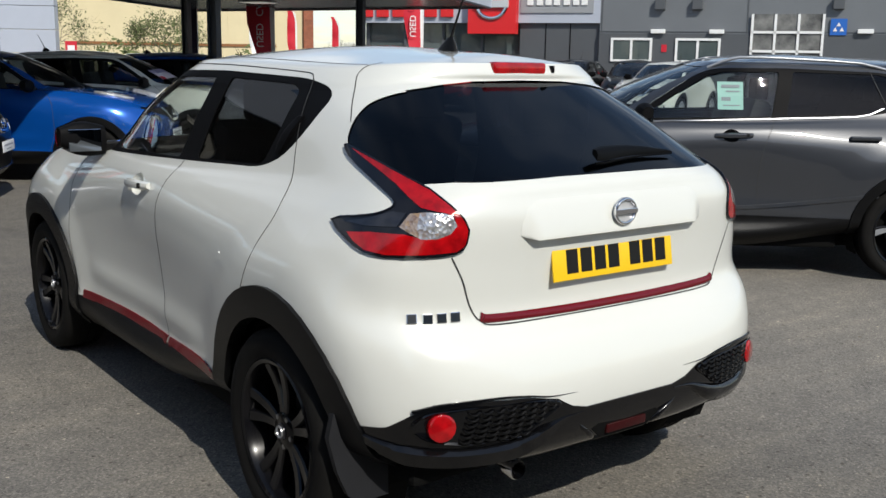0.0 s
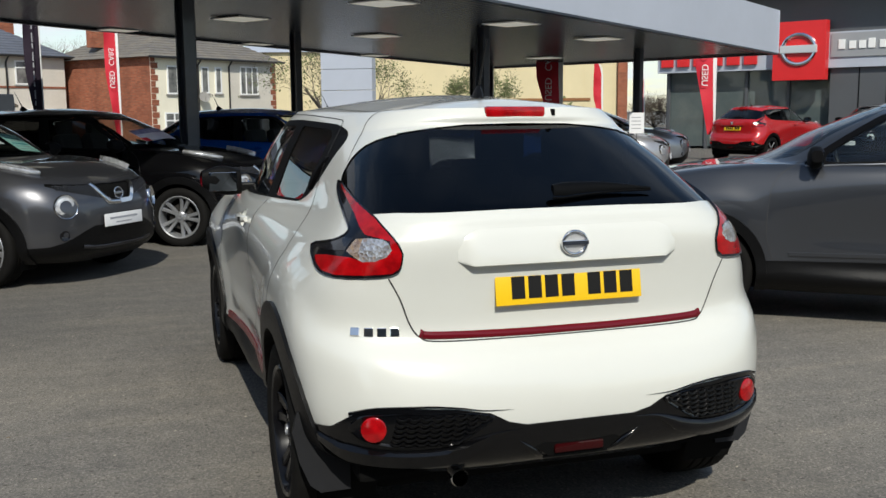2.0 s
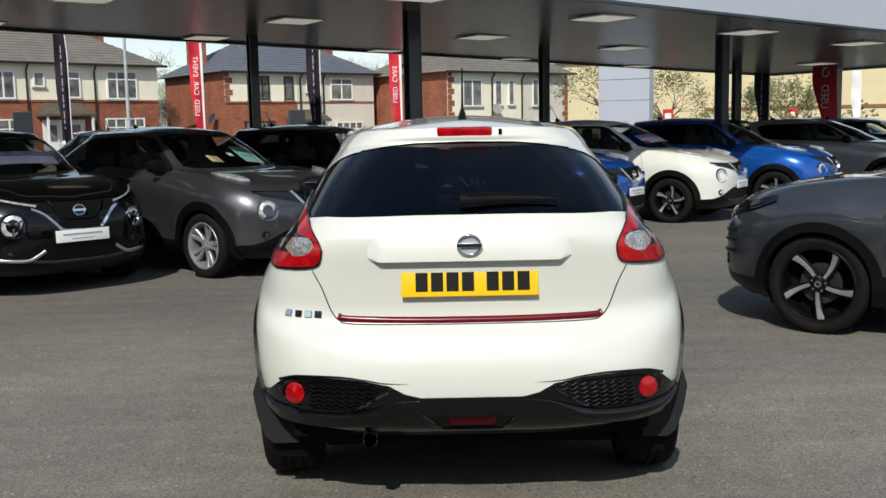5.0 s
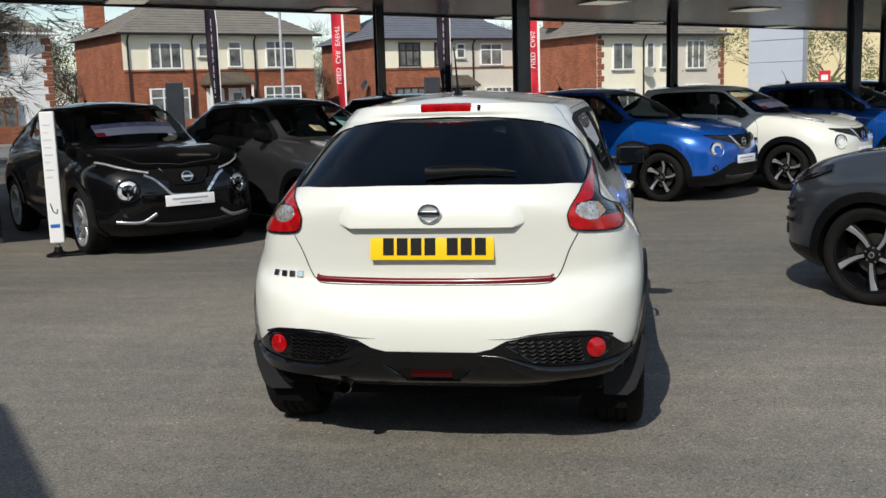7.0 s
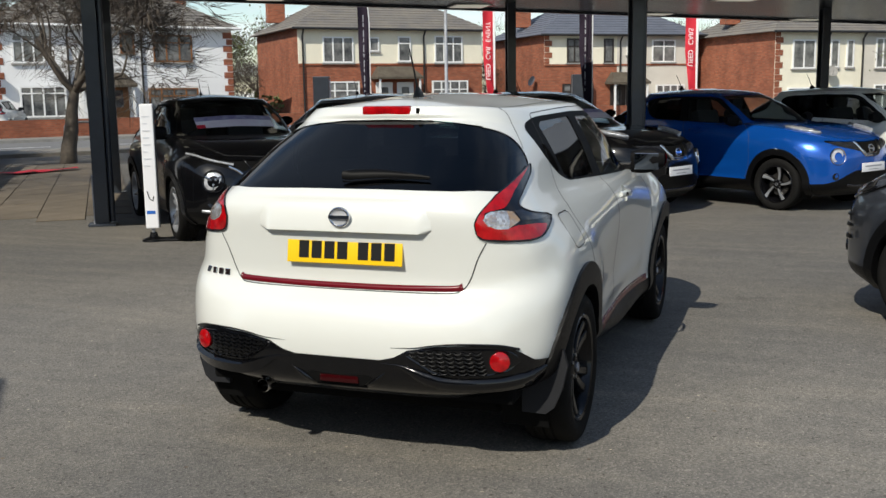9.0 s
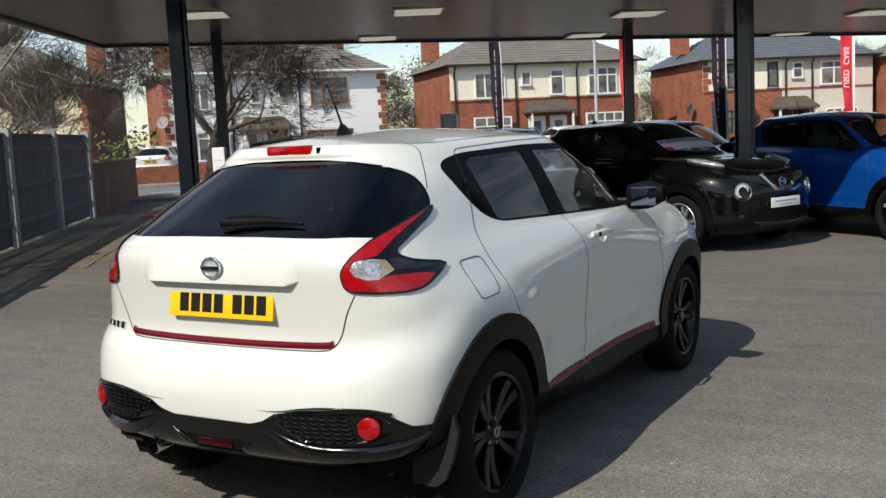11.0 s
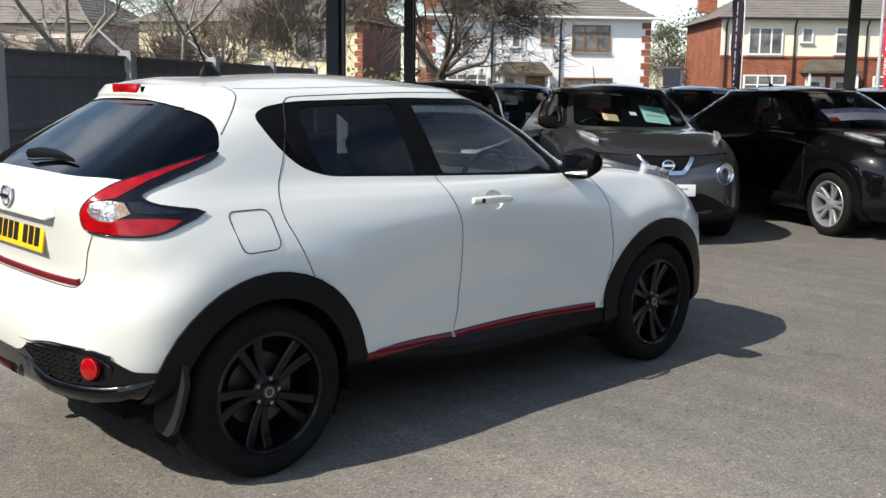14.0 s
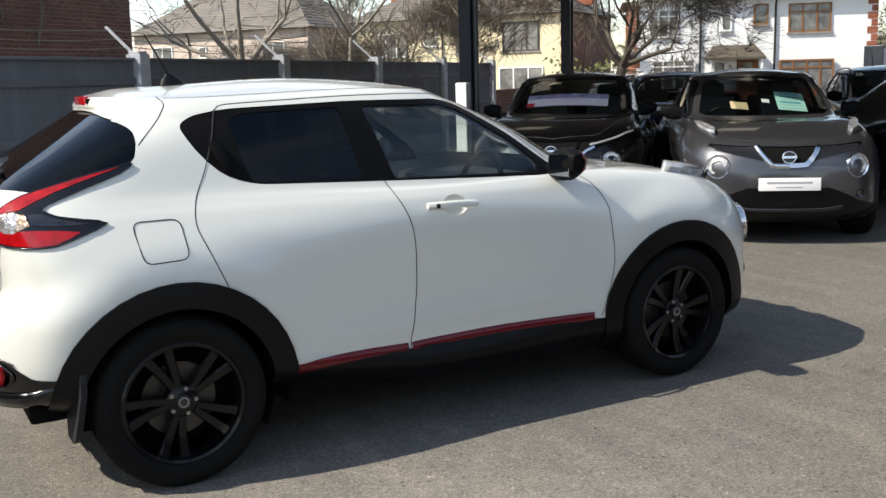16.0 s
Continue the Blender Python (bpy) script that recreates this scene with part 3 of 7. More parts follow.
VIEWS = {  # the plane in which a feature is drawn, the way to look at it
    "side": (lambda p: (p[1], p[2]), Vector((1, 0, 0))),
    "rear": (lambda p: (p[0], p[2]), Vector((0, -1, 0))),
    "front": (lambda p: (p[0], p[2]), Vector((0, 1, 0))),
    "top": (lambda p: (p[0], p[1]), Vector((0, 0, 1))),
    "rq": (lambda p: ((p[0] + p[1]) * 0.7071, p[2]), Vector((0.7071, -0.7071, 0))),
    "fq": (lambda p: ((p[0] - p[1]) * 0.7071, p[2]), Vector((0.7071, 0.7071, 0))),
}


def cut_out(bm, view, poly, keep=False, limit=-0.05, where=None):
    """Cuts the skin along a polygon drawn in a view, and takes the faces within it out into a bmesh of their own."""
    flat, way = VIEWS[view]
    poly = [(float(p[0]), float(p[1])) for p in poly]
    ax0, ax1 = min(p[0] for p in poly), max(p[0] for p in poly)
    ay0, ay1 = min(p[1] for p in poly), max(p[1] for p in poly)
    bm.normal_update()

    def near(f, x0, x1, y0, y1):
        q = [flat(v.co) for v in f.verts]
        return min(a for a, _ in q) <= x1 and max(a for a, _ in q) >= x0 and min(b for _, b in q) <= y1 and max(b for _, b in q) >= y0

    def ok(f):
        return f.normal.dot(way) > limit and (where is None or where(f.calc_center_median()))

    pool = [f for f in bm.faces if ok(f) and near(f, ax0, ax1, ay0, ay1)]
    for i in range(len(poly)):
        (x0, y0), (x1, y1) = poly[i - 1], poly[i]
        d = math.hypot(x1 - x0, y1 - y0)
        if d < 1e-6:
            continue
        fs = [f for f in pool if f.is_valid and near(f, min(x0, x1), max(x0, x1), min(y0, y1), max(y0, y1))]
        if not fs:
            continue
        # the cutting plane holds the segment and the viewing direction
        nx, ny = (y1 - y0) / d, -(x1 - x0) / d
        if view == "side":
            co, no = Vector((0, x0, y0)), Vector((0, nx, ny))
        elif view in ("rear", "front"):
            co, no = Vector((x0, 0, y0)), Vector((nx, 0, ny))
        elif view == "top":
            co, no = Vector((x0, y0, 0)), Vector((nx, ny, 0))
        else:
            s = 1 if view == "rq" else -1
            co, no = Vector((x0 * 0.7071, s * x0 * 0.7071, y0)), Vector((nx * 0.7071, s * nx * 0.7071, ny))
        geom = list({e for f in fs for e in f.edges} | {v for f in fs for v in f.verts} | set(fs))
        r = bmesh.ops.bisect_plane(bm, geom=geom, dist=1e-5, plane_co=co, plane_no=no)
        pool = [f for f in pool if f.is_valid] + [g for g in r["geom"] if isinstance(g, bmesh.types.BMFace) and g.is_valid]
        pool = list(dict.fromkeys(pool))
    bm.normal_update()
    got = [f for f in bm.faces if ok(f) and inside(flat(f.calc_center_median()), poly)]
    out = bmesh.new()
    vmap = {}
    for f in got:
        vs = []
        for v in f.verts:
            if v not in vmap:
                vmap[v] = out.verts.new(v.co)
            vs.append(vmap[v])
        out.faces.new(vs)
    out.normal_update()
    for f, g in zip(got, out.faces):
        if g.normal.dot(f.normal) < 0:
            g.normal_flip()
    if not keep:
        bmesh.ops.delete(bm, geom=got, context="FACES")
    return out


def clean(bm):
    bmesh.ops.remove_doubles(bm, verts=bm.verts, dist=0.0006)
    bmesh.ops.dissolve_degenerate(bm, edges=bm.edges, dist=0.0004)
    return bm


def face_normals(bm):
    """Normals at the vertices, weighted by the faces' areas."""
    bm.normal_update()
    out = {}
    for v in bm.verts:
        n = Vector()
        for f in v.link_faces:
            n += f.normal * f.calc_area()
        out[v] = n.normalized() if n.length > 1e-12 else Vector((0, 0, 0))
    return out


def shift_out(bm, d):
    """Moves a skin out along its normals."""
    ns = face_normals(clean(bm))
    for v, n in ns.items():
        v.co += n * d
    return bm


def slab(bm, d):
    """Gives a skin an edge of depth d, turned inward."""
    ns = face_normals(bm)
    es = [e for e in bm.edges if len(e.link_faces) == 1]
    old = {}
    for e in es:
        for v in e.verts:
            if v not in old:
                old[v] = bm.verts.new(v.co - ns[v] * d)
    for e in es:
        a, b = e.verts
        if e.link_loops[0].vert is not a:
            a, b = b, a
        if abs(a.co.x) > 0.004 or abs(b.co.x) > 0.004:
            bm.faces.new((b, a, old[a], old[b]))
    return bm


def joined(a, b):
    """Two skins in one."""
    me = bpy.data.meshes.new("joined")
    b.to_mesh(me)
    b.free()
    a.from_mesh(me)
    bpy.data.meshes.remove(me)
    bmesh.ops.remove_doubles(a, verts=a.verts, dist=0.0008)
    return a


def mirrored(bm):
    """The other half."""
    o = bm.copy()
    for v in o.verts:
        v.co.x = -v.co.x
    bmesh.ops.reverse_faces(o, faces=o.faces)
    return o


def whole(bm):
    """Both halves, welded at the middle."""
    o = bm.copy()
    r = bmesh.ops.duplicate(o, geom=list(o.faces) + list(o.verts) + list(o.edges))
    vs = [g for g in r["geom"] if isinstance(g, bmesh.types.BMVert)]
    for v in vs:
        v.co.x = -v.co.x
    bmesh.ops.reverse_faces(o, faces=[g for g in r["geom"] if isinstance(g, bmesh.types.BMFace)])
    bmesh.ops.remove_doubles(o, verts=[v for v in o.verts if abs(v.co.x) < 0.002], dist=0.003)
    bm.free()
    return o


def skin_part(name, bm, mat, parent, label="", smooth=38):
    """A part whose faces keep their outward sense."""
    lim = radians(smooth)
    for f in bm.faces:
        f.smooth = True
    for e in bm.edges:
        e.smooth = len(e.link_faces) == 2 and e.calc_face_angle(0) < lim
    me = bpy.data.meshes.new(name)
    bm.to_mesh(me)
    bm.free()
    me.materials.append(mat)
    ob = new(name, me)
    ob.parent = parent
    if label:
        ob["label"] = label
    return ob


def pair(name, bm, mat, parent, label="", smooth=38):
    other = mirrored(bm)
    a = skin_part(name, bm, mat, parent, label, smooth)
    b = skin_part(name, other, mat, parent, label, smooth)
    return a, b


class Skin:
    """Casts lines drawn in a view on to a car's whole skin."""
    def __init__(self, bm):
        from mathutils.bvhtree import BVHTree
        self.tree = BVHTree.FromBMesh(bm)

    def at(self, view, a, b):
        way = VIEWS[view][1]
        if view == "side":
            start = Vector((3, a, b))
        elif view == "rear":
            start = Vector((a, -4, b))
        elif view == "front":
            start = Vector((a, 4, b))
        elif view == "top":
            start = Vector((a, b, 4))
        else:
            s = 1 if view == "rq" else -1
            start = Vector((a * 0.7071, s * a * 0.7071, b)) + way * 4
        p, n, _, _ = self.tree.ray_cast(start, -way)
        if p is None:
            p, n, _, _ = self.tree.find_nearest(start - way * 3)
        if n.dot(way) < 0:
            n = -n
        return p, n

    def ribbon(self, view, pts, width, lift=0.001, thick=0.0, taper=None):
        """A strip that lies on the skin along a line; taper gives its share of width and thickness from end to end."""
        hits = [self.at(view, float(p[0]), float(p[1])) for p in pts]
        bm, rows = bmesh.new(), []
        for i, (p, n) in enumerate(hits):
            d = hits[min(i + 1, len(hits) - 1)][0] - hits[max(i - 1, 0)][0]
            k = taper(i / (len(hits) - 1)) if taper else 1.0
            w = n.cross(d).normalized() * width * k / 2
            base = p + n * lift
            if thick:
                rows.append([base - w, base - w * 0.8 + n * thick * k, base + w * 0.8 + n * thick * k, base + w])
            else:
                rows.append([base - w, base + n * 0.0008, base + w])
        add_rings(bm, rows, closed=False)
        return bm


def wheel_parts(parent, at, style, turn=0.0, radius=0.334, left=False, rim_r=0.232):
    """A wheel: tyre, barrel, five pairs of spokes or five blades, cap, nuts and brake disc. Its outer face looks to +x."""
    w = new("wheel")
    w.parent = parent
    w.matrix_local = Matrix.Translation(at) @ Matrix.Rotation(math.pi if left else 0, 4, "Z") @ Matrix.Rotation(turn, 4, "X")
    R, r = radius, rim_r
    tyre = lathe([(-0.098, r + 0.004), (-0.108, r + 0.03), (-0.112, R - 0.05), (-0.104, R - 0.018), (-0.088, R - 0.004), (-0.062, R), (-0.058, R - 0.007), (-0.052, R - 0.007), (-0.048, R),
                  (-0.018, R), (-0.015, R - 0.007), (-0.008, R - 0.007), (-0.005, R), (0.020, R), (0.023, R - 0.007), (0.030, R - 0.007), (0.033, R), (0.062, R),
                  (0.088, R - 0.004), (0.104, R - 0.018), (0.112, R - 0.05), (0.108, r + 0.03), (0.098, r + 0.004)], 56)
    part("tyre", tyre, RUBBER, w, "", 40)
    dark = style in ("dark", "blade")
    metal = ALLOY_DARK if dark else ALLOY
    part("rim", lathe([(0.098, r + 0.006), (0.103, r), (0.098, r - 0.012), (0.075, r - 0.022), (-0.06, r - 0.03), (-0.095, r + 0.004)], 56), metal, w, "", 40)
    part("brake_disc", lathe([(-0.01, 0.02), (0.012, 0.05), (0.012, 0.145), (-0.012, 0.145)], 40), DISC, w, "", 40)
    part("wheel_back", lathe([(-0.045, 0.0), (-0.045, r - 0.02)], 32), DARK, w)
    face = 0.078

    def spoke(bm, a0, a1, w0, w1, r0, r1, deep, out0, out1):
        rows = []
        for k in range(5):
            t = k / 4
            a, rad, hw = a0 + (a1 - a0) * t, r0 + (r1 - r0) * t, (w0 + (w1 - w0) * t) / 2
            o = out0 + (out1 - out0) * t + 0.012 * math.sin(math.pi * t) * (-1)
            c, s = math.cos(a), math.sin(a)
            mid, side = Vector((0, c * rad, s * rad)), Vector((0, -s, c))
            rows.append([mid + side * hw + Vector((o - deep, 0, 0)), mid + side * hw * 0.95 + Vector((o - 0.006, 0, 0)), mid + side * hw * 0.7 + Vector((o, 0, 0)),
                         mid - side * hw * 0.7 + Vector((o, 0, 0)), mid - side * hw * 0.95 + Vector((o - 0.006, 0, 0)), mid - side * hw + Vector((o - deep, 0, 0))])
        add_rings(bm, rows, True, True)

    for k in range(5):
        a = 2 * math.pi * k / 5 + math.pi / 2
        if style in ("dark", "silver"):
            for s in (-1, 1):
                bm = bmesh.new()
                spoke(bm, a + s * 0.16, a + s * 0.20 + 0.06, 0.030, 0.045, 0.035, r - 0.012, 0.03, face - 0.012, face + 0.008)
                part("spoke", bm, metal, w, "", 30)
        else:
            bm = bmesh.new()
            spoke(bm, a, a + 0.22, 0.042, 0.075, 0.03, r - 0.010, 0.035, face - 0.012, face + 0.010)
            part("spoke", bm, metal, w, "", 30)
            bm = bmesh.new()
            spoke(bm, a + 0.02, a + 0.25, 0.024, 0.052, 0.06, r - 0.016, 0.01, face - 0.004, face + 0.0135)
            part("spoke_face", bm, ALLOY, w, "machined bright face", 30)
    part("hub", lathe([(0.0, 0.066), (face - 0.014, 0.062), (face - 0.006, 0.05), (face - 0.004, 0.0)], 24), metal, w, "", 35)
    part("centre_cap", lathe([(face - 0.006, 0.029), (face + 0.002, 0.027), (face + 0.004, 0.0)], 20), SATIN if dark else ALLOY, w, "", 35)
    part("cap_ring", lathe([(face + 0.001, 0.021), (face + 0.007, 0.0195), (face + 0.007, 0.0165), (face + 0.002, 0.015)], 20), ALLOY, w, "", 35)
    for k in range(5):
        a = 2 * math.pi * (k + 0.5) / 5 + math.pi / 2
        bm = lathe([(face - 0.02, 0.010), (face - 0.006, 0.009), (face - 0.005, 0.0)], 8)
        bmesh.ops.translate(bm, vec=(0, math.cos(a) * 0.050, math.sin(a) * 0.050), verts=bm.verts)
        part("wheel_nut", bm, STEEL, w)
    return w


def circle2(cy, cz, r, n=40):
    return [(cy + r * math.cos(2 * math.pi * k / n), cz + r * math.sin(2 * math.pi * k / n)) for k in range(n)]


def scaled(table, sy, sx, sz):
    """A table stretched along, across and up."""
    return [tuple(v * (sy if i in (0, 2, 10, 12) else sx if i in (4, 6, 8) else sz if i in (1, 5, 7, 9, 13) else 1) for i, v in enumerate(c)) for c in table]


SHAPE = dict(table=CROSSOVER, axle=1.265, hub=0.334, crown=0.075, sy=1.0, sz=1.0,
             dlo=[(-1.145, 1.378), (-1.08, 1.415), (-0.95, 1.437), (-0.40, 1.453), (0.04, 1.448), (0.16, 1.415), (0.37, 1.285), (0.58, 1.135), (0.635, 1.085), (0.60, 1.075), (0.0, 1.10), (-0.45, 1.117), (-0.88, 1.135), (-1.0, 1.175), (-1.09, 1.27)],
             front_glass=[(-0.27, 1.12), (-0.36, 1.428), (0.02, 1.425), (0.125, 1.395), (0.34, 1.265), (0.50, 1.145), (0.50, 1.098)],
             rear_glass=[(-0.415, 1.128), (-0.465, 1.43), (-0.88, 1.417), (-0.94, 1.393), (-0.925, 1.28), (-0.895, 1.158), (-0.86, 1.144)])


def soft(v):
    """Squares off a round section."""
    return math.copysign(abs(v) ** 0.72, v)


def crossover(m, paintwork, label, group="", shape=SHAPE, wheels="blade", hero=False, card=None, banner=False, glass_back=None, roof_rails=False, belt=False, fine=0.75, face="round"):
    """A small five-door crossover car, nose to +y, standing on z = 0."""
    car = thing("car", m, label, "car", group)
    ax, hub, sy, sz = shape["axle"], shape["hub"], shape["sy"], shape["sz"]
    half = half_shell(shape["table"], -ax, ax, shape["crown"], max(2, round(5 * fine)), fine)
    tmp = whole(half.copy())
    skin = Skin(tmp)
    tmp.free()

    def S(p):
        return [(a * sy, b * sz) for a, b in p]

    def X(p):
        return [(a, b * sz) for a, b in p]

    # wheel arches
    for y in (-ax, ax):
        cut_out(half, "side", circle2(y, hub, 0.375), where=lambda p: p.x > 0.45, limit=-0.6).free()
        trim = cut_out(half, "side", circle2(y, hub, 0.445 if belt else 0.475 if hero else 0.458), where=lambda p: p.x > 0.5, limit=-0.2)
        slab(shift_out(trim, 0.014), 0.05)
        pair("wheel_arch_trim", trim, PLASTIC, car, "black plastic wheel arch trim")
    # side windows in a black surround
    surround = cut_out(half, "side", rounded(S(shape["dlo"]), 0.06, 3), limit=0.3)
    for key, mat in (("front_glass", CLEAR), ("rear_glass", glass_back or PRIVACY)):
        g = cut_out(surround, "side", rounded(S(shape[key]), 0.02))
        pair("side_window", shift_out(g, -0.006), mat, car, "dark side window glass" if key == "rear_glass" else "")
    pair("window_surround", slab(shift_out(surround, -0.002), 0.02), SURROUND, car, "satin black window surround")
    # sunken pull of the rear door, in the window's black corner
    if hero:
        for s in (-1, 1):
            pull = []
            for k in range(5):
                t = k / 4
                p, n = skin.at("side", (-1.025 + 0.055 * t), 1.315 - 0.125 * t)
                wy, o = 0.016 + 0.010 * math.sin(math.pi * t), 0.006 + 0.012 * math.sin(math.pi * t)
                pull.append([(s * (p.x + o), p.y - wy, p.z), (s * (p.x + o + 0.006), p.y, p.z), (s * (p.x + o), p.y + wy, p.z), (s * (p.x - 0.01), p.y + wy, p.z), (s * (p.x - 0.01), p.y - wy, p.z)])
            part("rear_door_pull", add_rings(bmesh.new(), pull, True, True), SURROUND, car, "black upright door pull", 40)
    # rear window and windscreen
    screen = cut_out(half, "front", [(-0.1, 1.10 * sz)] + X([(0.56, 1.105), (0.615, 1.13), (0.585, 1.25), (0.53, 1.40), (0.48, 1.455)]) + [(-0.1, 1.475 * sz)], limit=0.2)
    skin_part("windscreen", whole(shift_out(screen, -0.003)), CLEAR, car)
    # tail lamps: boomerangs from the flank to the foot of the rear window
    lamp_line = S([(-0.912, 1.045), (-0.905, 1.005), (-0.880, 0.982), (-0.80, 0.972), (-0.69, 0.968), (-0.62, 0.976), (-0.565, 1.000), (-0.500, 1.040), (-0.575, 1.058), (-0.645, 1.072), (-0.690, 1.090), (-0.703, 1.108), (-0.675, 1.128), (-0.60, 1.168), (-0.520, 1.212), (-0.495, 1.243), (-0.525, 1.238), (-0.62, 1.208), (-0.73, 1.170), (-0.80, 1.145), (-0.86, 1.108), (-0.898, 1.075)])
    lamp = cut_out(half, "rq", spline(lamp_line, 2, True), limit=0.02, where=lambda p: p.y < -1.2 * sy and p.x > 0.3)
    slab(shift_out(lamp, 0.006), 0.018)
    horn = cut_out(lamp, "rq", S([(-0.908, 1.080), (-0.862, 1.110), (-0.80, 1.147), (-0.73, 1.172), (-0.62, 1.209), (-0.520, 1.239), (-0.552, 1.223), (-0.625, 1.190), (-0.695, 1.156), (-0.742, 1.126), (-0.782, 1.102), (-0.85, 1.091), (-0.90, 1.080)]), limit=0.02)
    clear = cut_out(lamp, "rq", S([(-0.872, 1.080), (-0.884, 1.058), (-0.868, 1.036), (-0.832, 1.022), (-0.79, 1.020), (-0.725, 1.050), (-0.752, 1.086), (-0.80, 1.092), (-0.85, 1.090)]), limit=0.02)
    amber = cut_out(clear, "rq", S([(-0.798, 0.95), (-0.60, 0.95), (-0.60, 1.15), (-0.790, 1.15), (-0.776, 1.055)]), limit=0.02)
    smoked = cut_out(lamp, "rq", S([(-0.718, 1.050), (-0.62, 1.043), (-0.545, 1.045), (-0.62, 1.062), (-0.70, 1.088), (-0.742, 1.087)]), limit=0.02)
    low_red = cut_out(lamp, "rq", S([(-0.870, 1.100), (-0.930, 1.100), (-0.940, 1.040), (-0.912, 1.006), (-0.883, 0.985), (-0.80, 0.978), (-0.69, 0.974), (-0.625, 0.981), (-0.585, 1.000), (-0.560, 1.020), (-0.64, 1.030), (-0.74, 1.032), (-0.79, 1.023), (-0.83, 1.023), (-0.868, 1.036), (-0.882, 1.06)]), limit=0.02)
    lamps = pair("tail_lamp", lamp, LAMPBLACK, car, "boomerang tail lamp in a black housing")
    for bm, mat, nm, lab in ((horn, LAMPRED, "upper_lens", "red lens"), (clear, LAMPCLEAR, "clear_lens", "clear faceted lens"), (amber, LAMPAMBER, "amber_lens", "amber faceted lens"), (smoked, LAMPSMOKE, "smoked_lens", ""), (low_red, LAMPRED, "lower_lens", "red lens")):
        shift_out(bm, 0.002)
        o = mirrored(bm)
        skin_part(nm, bm, mat, lamps[0], lab)
        skin_part(nm, o, mat, lamps[1], lab)
    back = cut_out(half, "rear", [(-0.1, 1.171 * sz)] + X([(0.20, 1.171), (0.44, 1.167), (0.44, 1.4085), (0.38, 1.418), (0.325, 1.426), (0.20, 1.437)]) + [(-0.1, 1.442 * sz)], limit=0.12)
    wrap_line = [(-0.86, 1.1665), (-0.80, 1.162), (-0.74, 1.157), (-0.70, 1.162), (-0.60, 1.205), (-0.512, 1.240), (-0.497, 1.258), (-0.496, 1.278), (-0.508, 1.32), (-0.536, 1.358), (-0.572, 1.380), (-0.609, 1.393), (-0.645, 1.402), (-0.75, 1.415)]
    wrap = cut_out(half, "rq", S([(-1.2, 1.167)] + [tuple(p) for p in spline(wrap_line, 3)] + [(-1.2, 1.42)]), limit=-0.1, where=lambda p: p.x > 0.44 and p.y < -1.15 * sy)
    rear_window = skin_part("rear_window", whole(shift_out(joined(back, wrap), -0.004)), glass_back or PRIVACY, car, "dark tinted rear window")
    # black lower bumpers and sills
    low = cut_out(half, "rear", X([(-0.1, 0.497), (0.19, 0.497), (0.25, 0.512), (0.31, 0.545), (0.42, 0.566), (0.60, 0.577), (0.69, 0.573), (0.745, 0.535), (0.785, 0.500), (0.83, 0.490), (1.0, 0.485), (1.0, 0.05), (-0.1, 0.05)]), limit=-0.5, where=lambda p: p.y < -1.3 * sy)
    slab(shift_out(low, 0.004), 0.03)
    skin_part("rear_bumper_lower", whole(low), GLOSSBLACK if hero else PLASTIC, car, "black lower rear bumper")
    nose = cut_out(half, "front", X([(-0.1, 0.515), (0.34, 0.520), (0.46, 0.475), (0.60, 0.405), (0.72, 0.365), (1.0, 0.35), (1.0, 0.05), (-0.1, 0.05)]), limit=-0.5, where=lambda p: p.y > 1.3 * sy)
    slab(nose, 0.03)
    skin_part("front_bumper_lower", whole(nose), PLASTIC, car, "black lower front bumper")
    sh_ = 0.06 if belt else 0.0
    sill = cut_out(half, "side", S([(-0.9, 0.372 + sh_), (0.0, 0.382 + sh_), (0.9, 0.372 + sh_), (0.9, 0.05), (-0.9, 0.05)]), limit=-0.9)
    pair("sill", slab(shift_out(sill, 0.006), 0.03), PLASTIC, car, "black plastic sill")
    # upper grille with its V
    grille = cut_out(half, "front", X([(-0.1, 0.70), (0.10, 0.70), (0.19, 0.745), (0.32, 0.776), (0.46, 0.806), (0.60, 0.852), (0.655, 0.876), (0.645, 0.898), (0.585, 0.892), (0.40, 0.880), (-0.1, 0.868)]), limit=0.05)
    skin_part("upper_grille", whole(slab(shift_out(grille, -0.012), 0.01)), DARK, car, "dark mesh grille")
    # panels
    fd = cut_out(half, "side", S([(-0.255, 0.30), (-0.222, 0.60), (-0.225, 0.78), (-0.25, 0.94), (-0.335, 1.14), (0.64, 1.12), (0.74, 1.04), (0.81, 0.94), (0.825, 0.86), (0.84, 0.62), (0.80, 0.45), (0.77, 0.30)]), limit=0.1)
    rd = cut_out(half, "side", S([(-0.255, 0.30), (-0.222, 0.60), (-0.225, 0.78), (-0.25, 0.94), (-0.335, 1.14), (-0.88, 1.16), (-1.02, 1.20), (-1.15, 1.22), (-1.175, 1.13), (-1.185, 1.05), (-1.155, 0.95), (-1.05, 0.70), (-0.8, 0.5), (-0.8, 0.30)]), limit=0.1)
    bowl = [(-0.025 * sy + 0.062 * math.cos(2 * math.pi * k / 20), 0.992 * sz + 0.044 * math.sin(2 * math.pi * k / 20)) for k in range(20)]
    cut_out(fd, "side", bowl, limit=0.1).free()
    door_f = pair("front_door", fd, paintwork, car)
    door_r = pair("rear_door", rd, paintwork, car)
    flap = cut_out(half, "side", rounded(S([(-1.395, 1.035), (-1.215, 1.035), (-1.205, 0.89), (-1.375, 0.885)]), 0.035), limit=0.1)
    other = mirrored(flap)
    skin_part("fuel_flap", flap, paintwork, car)
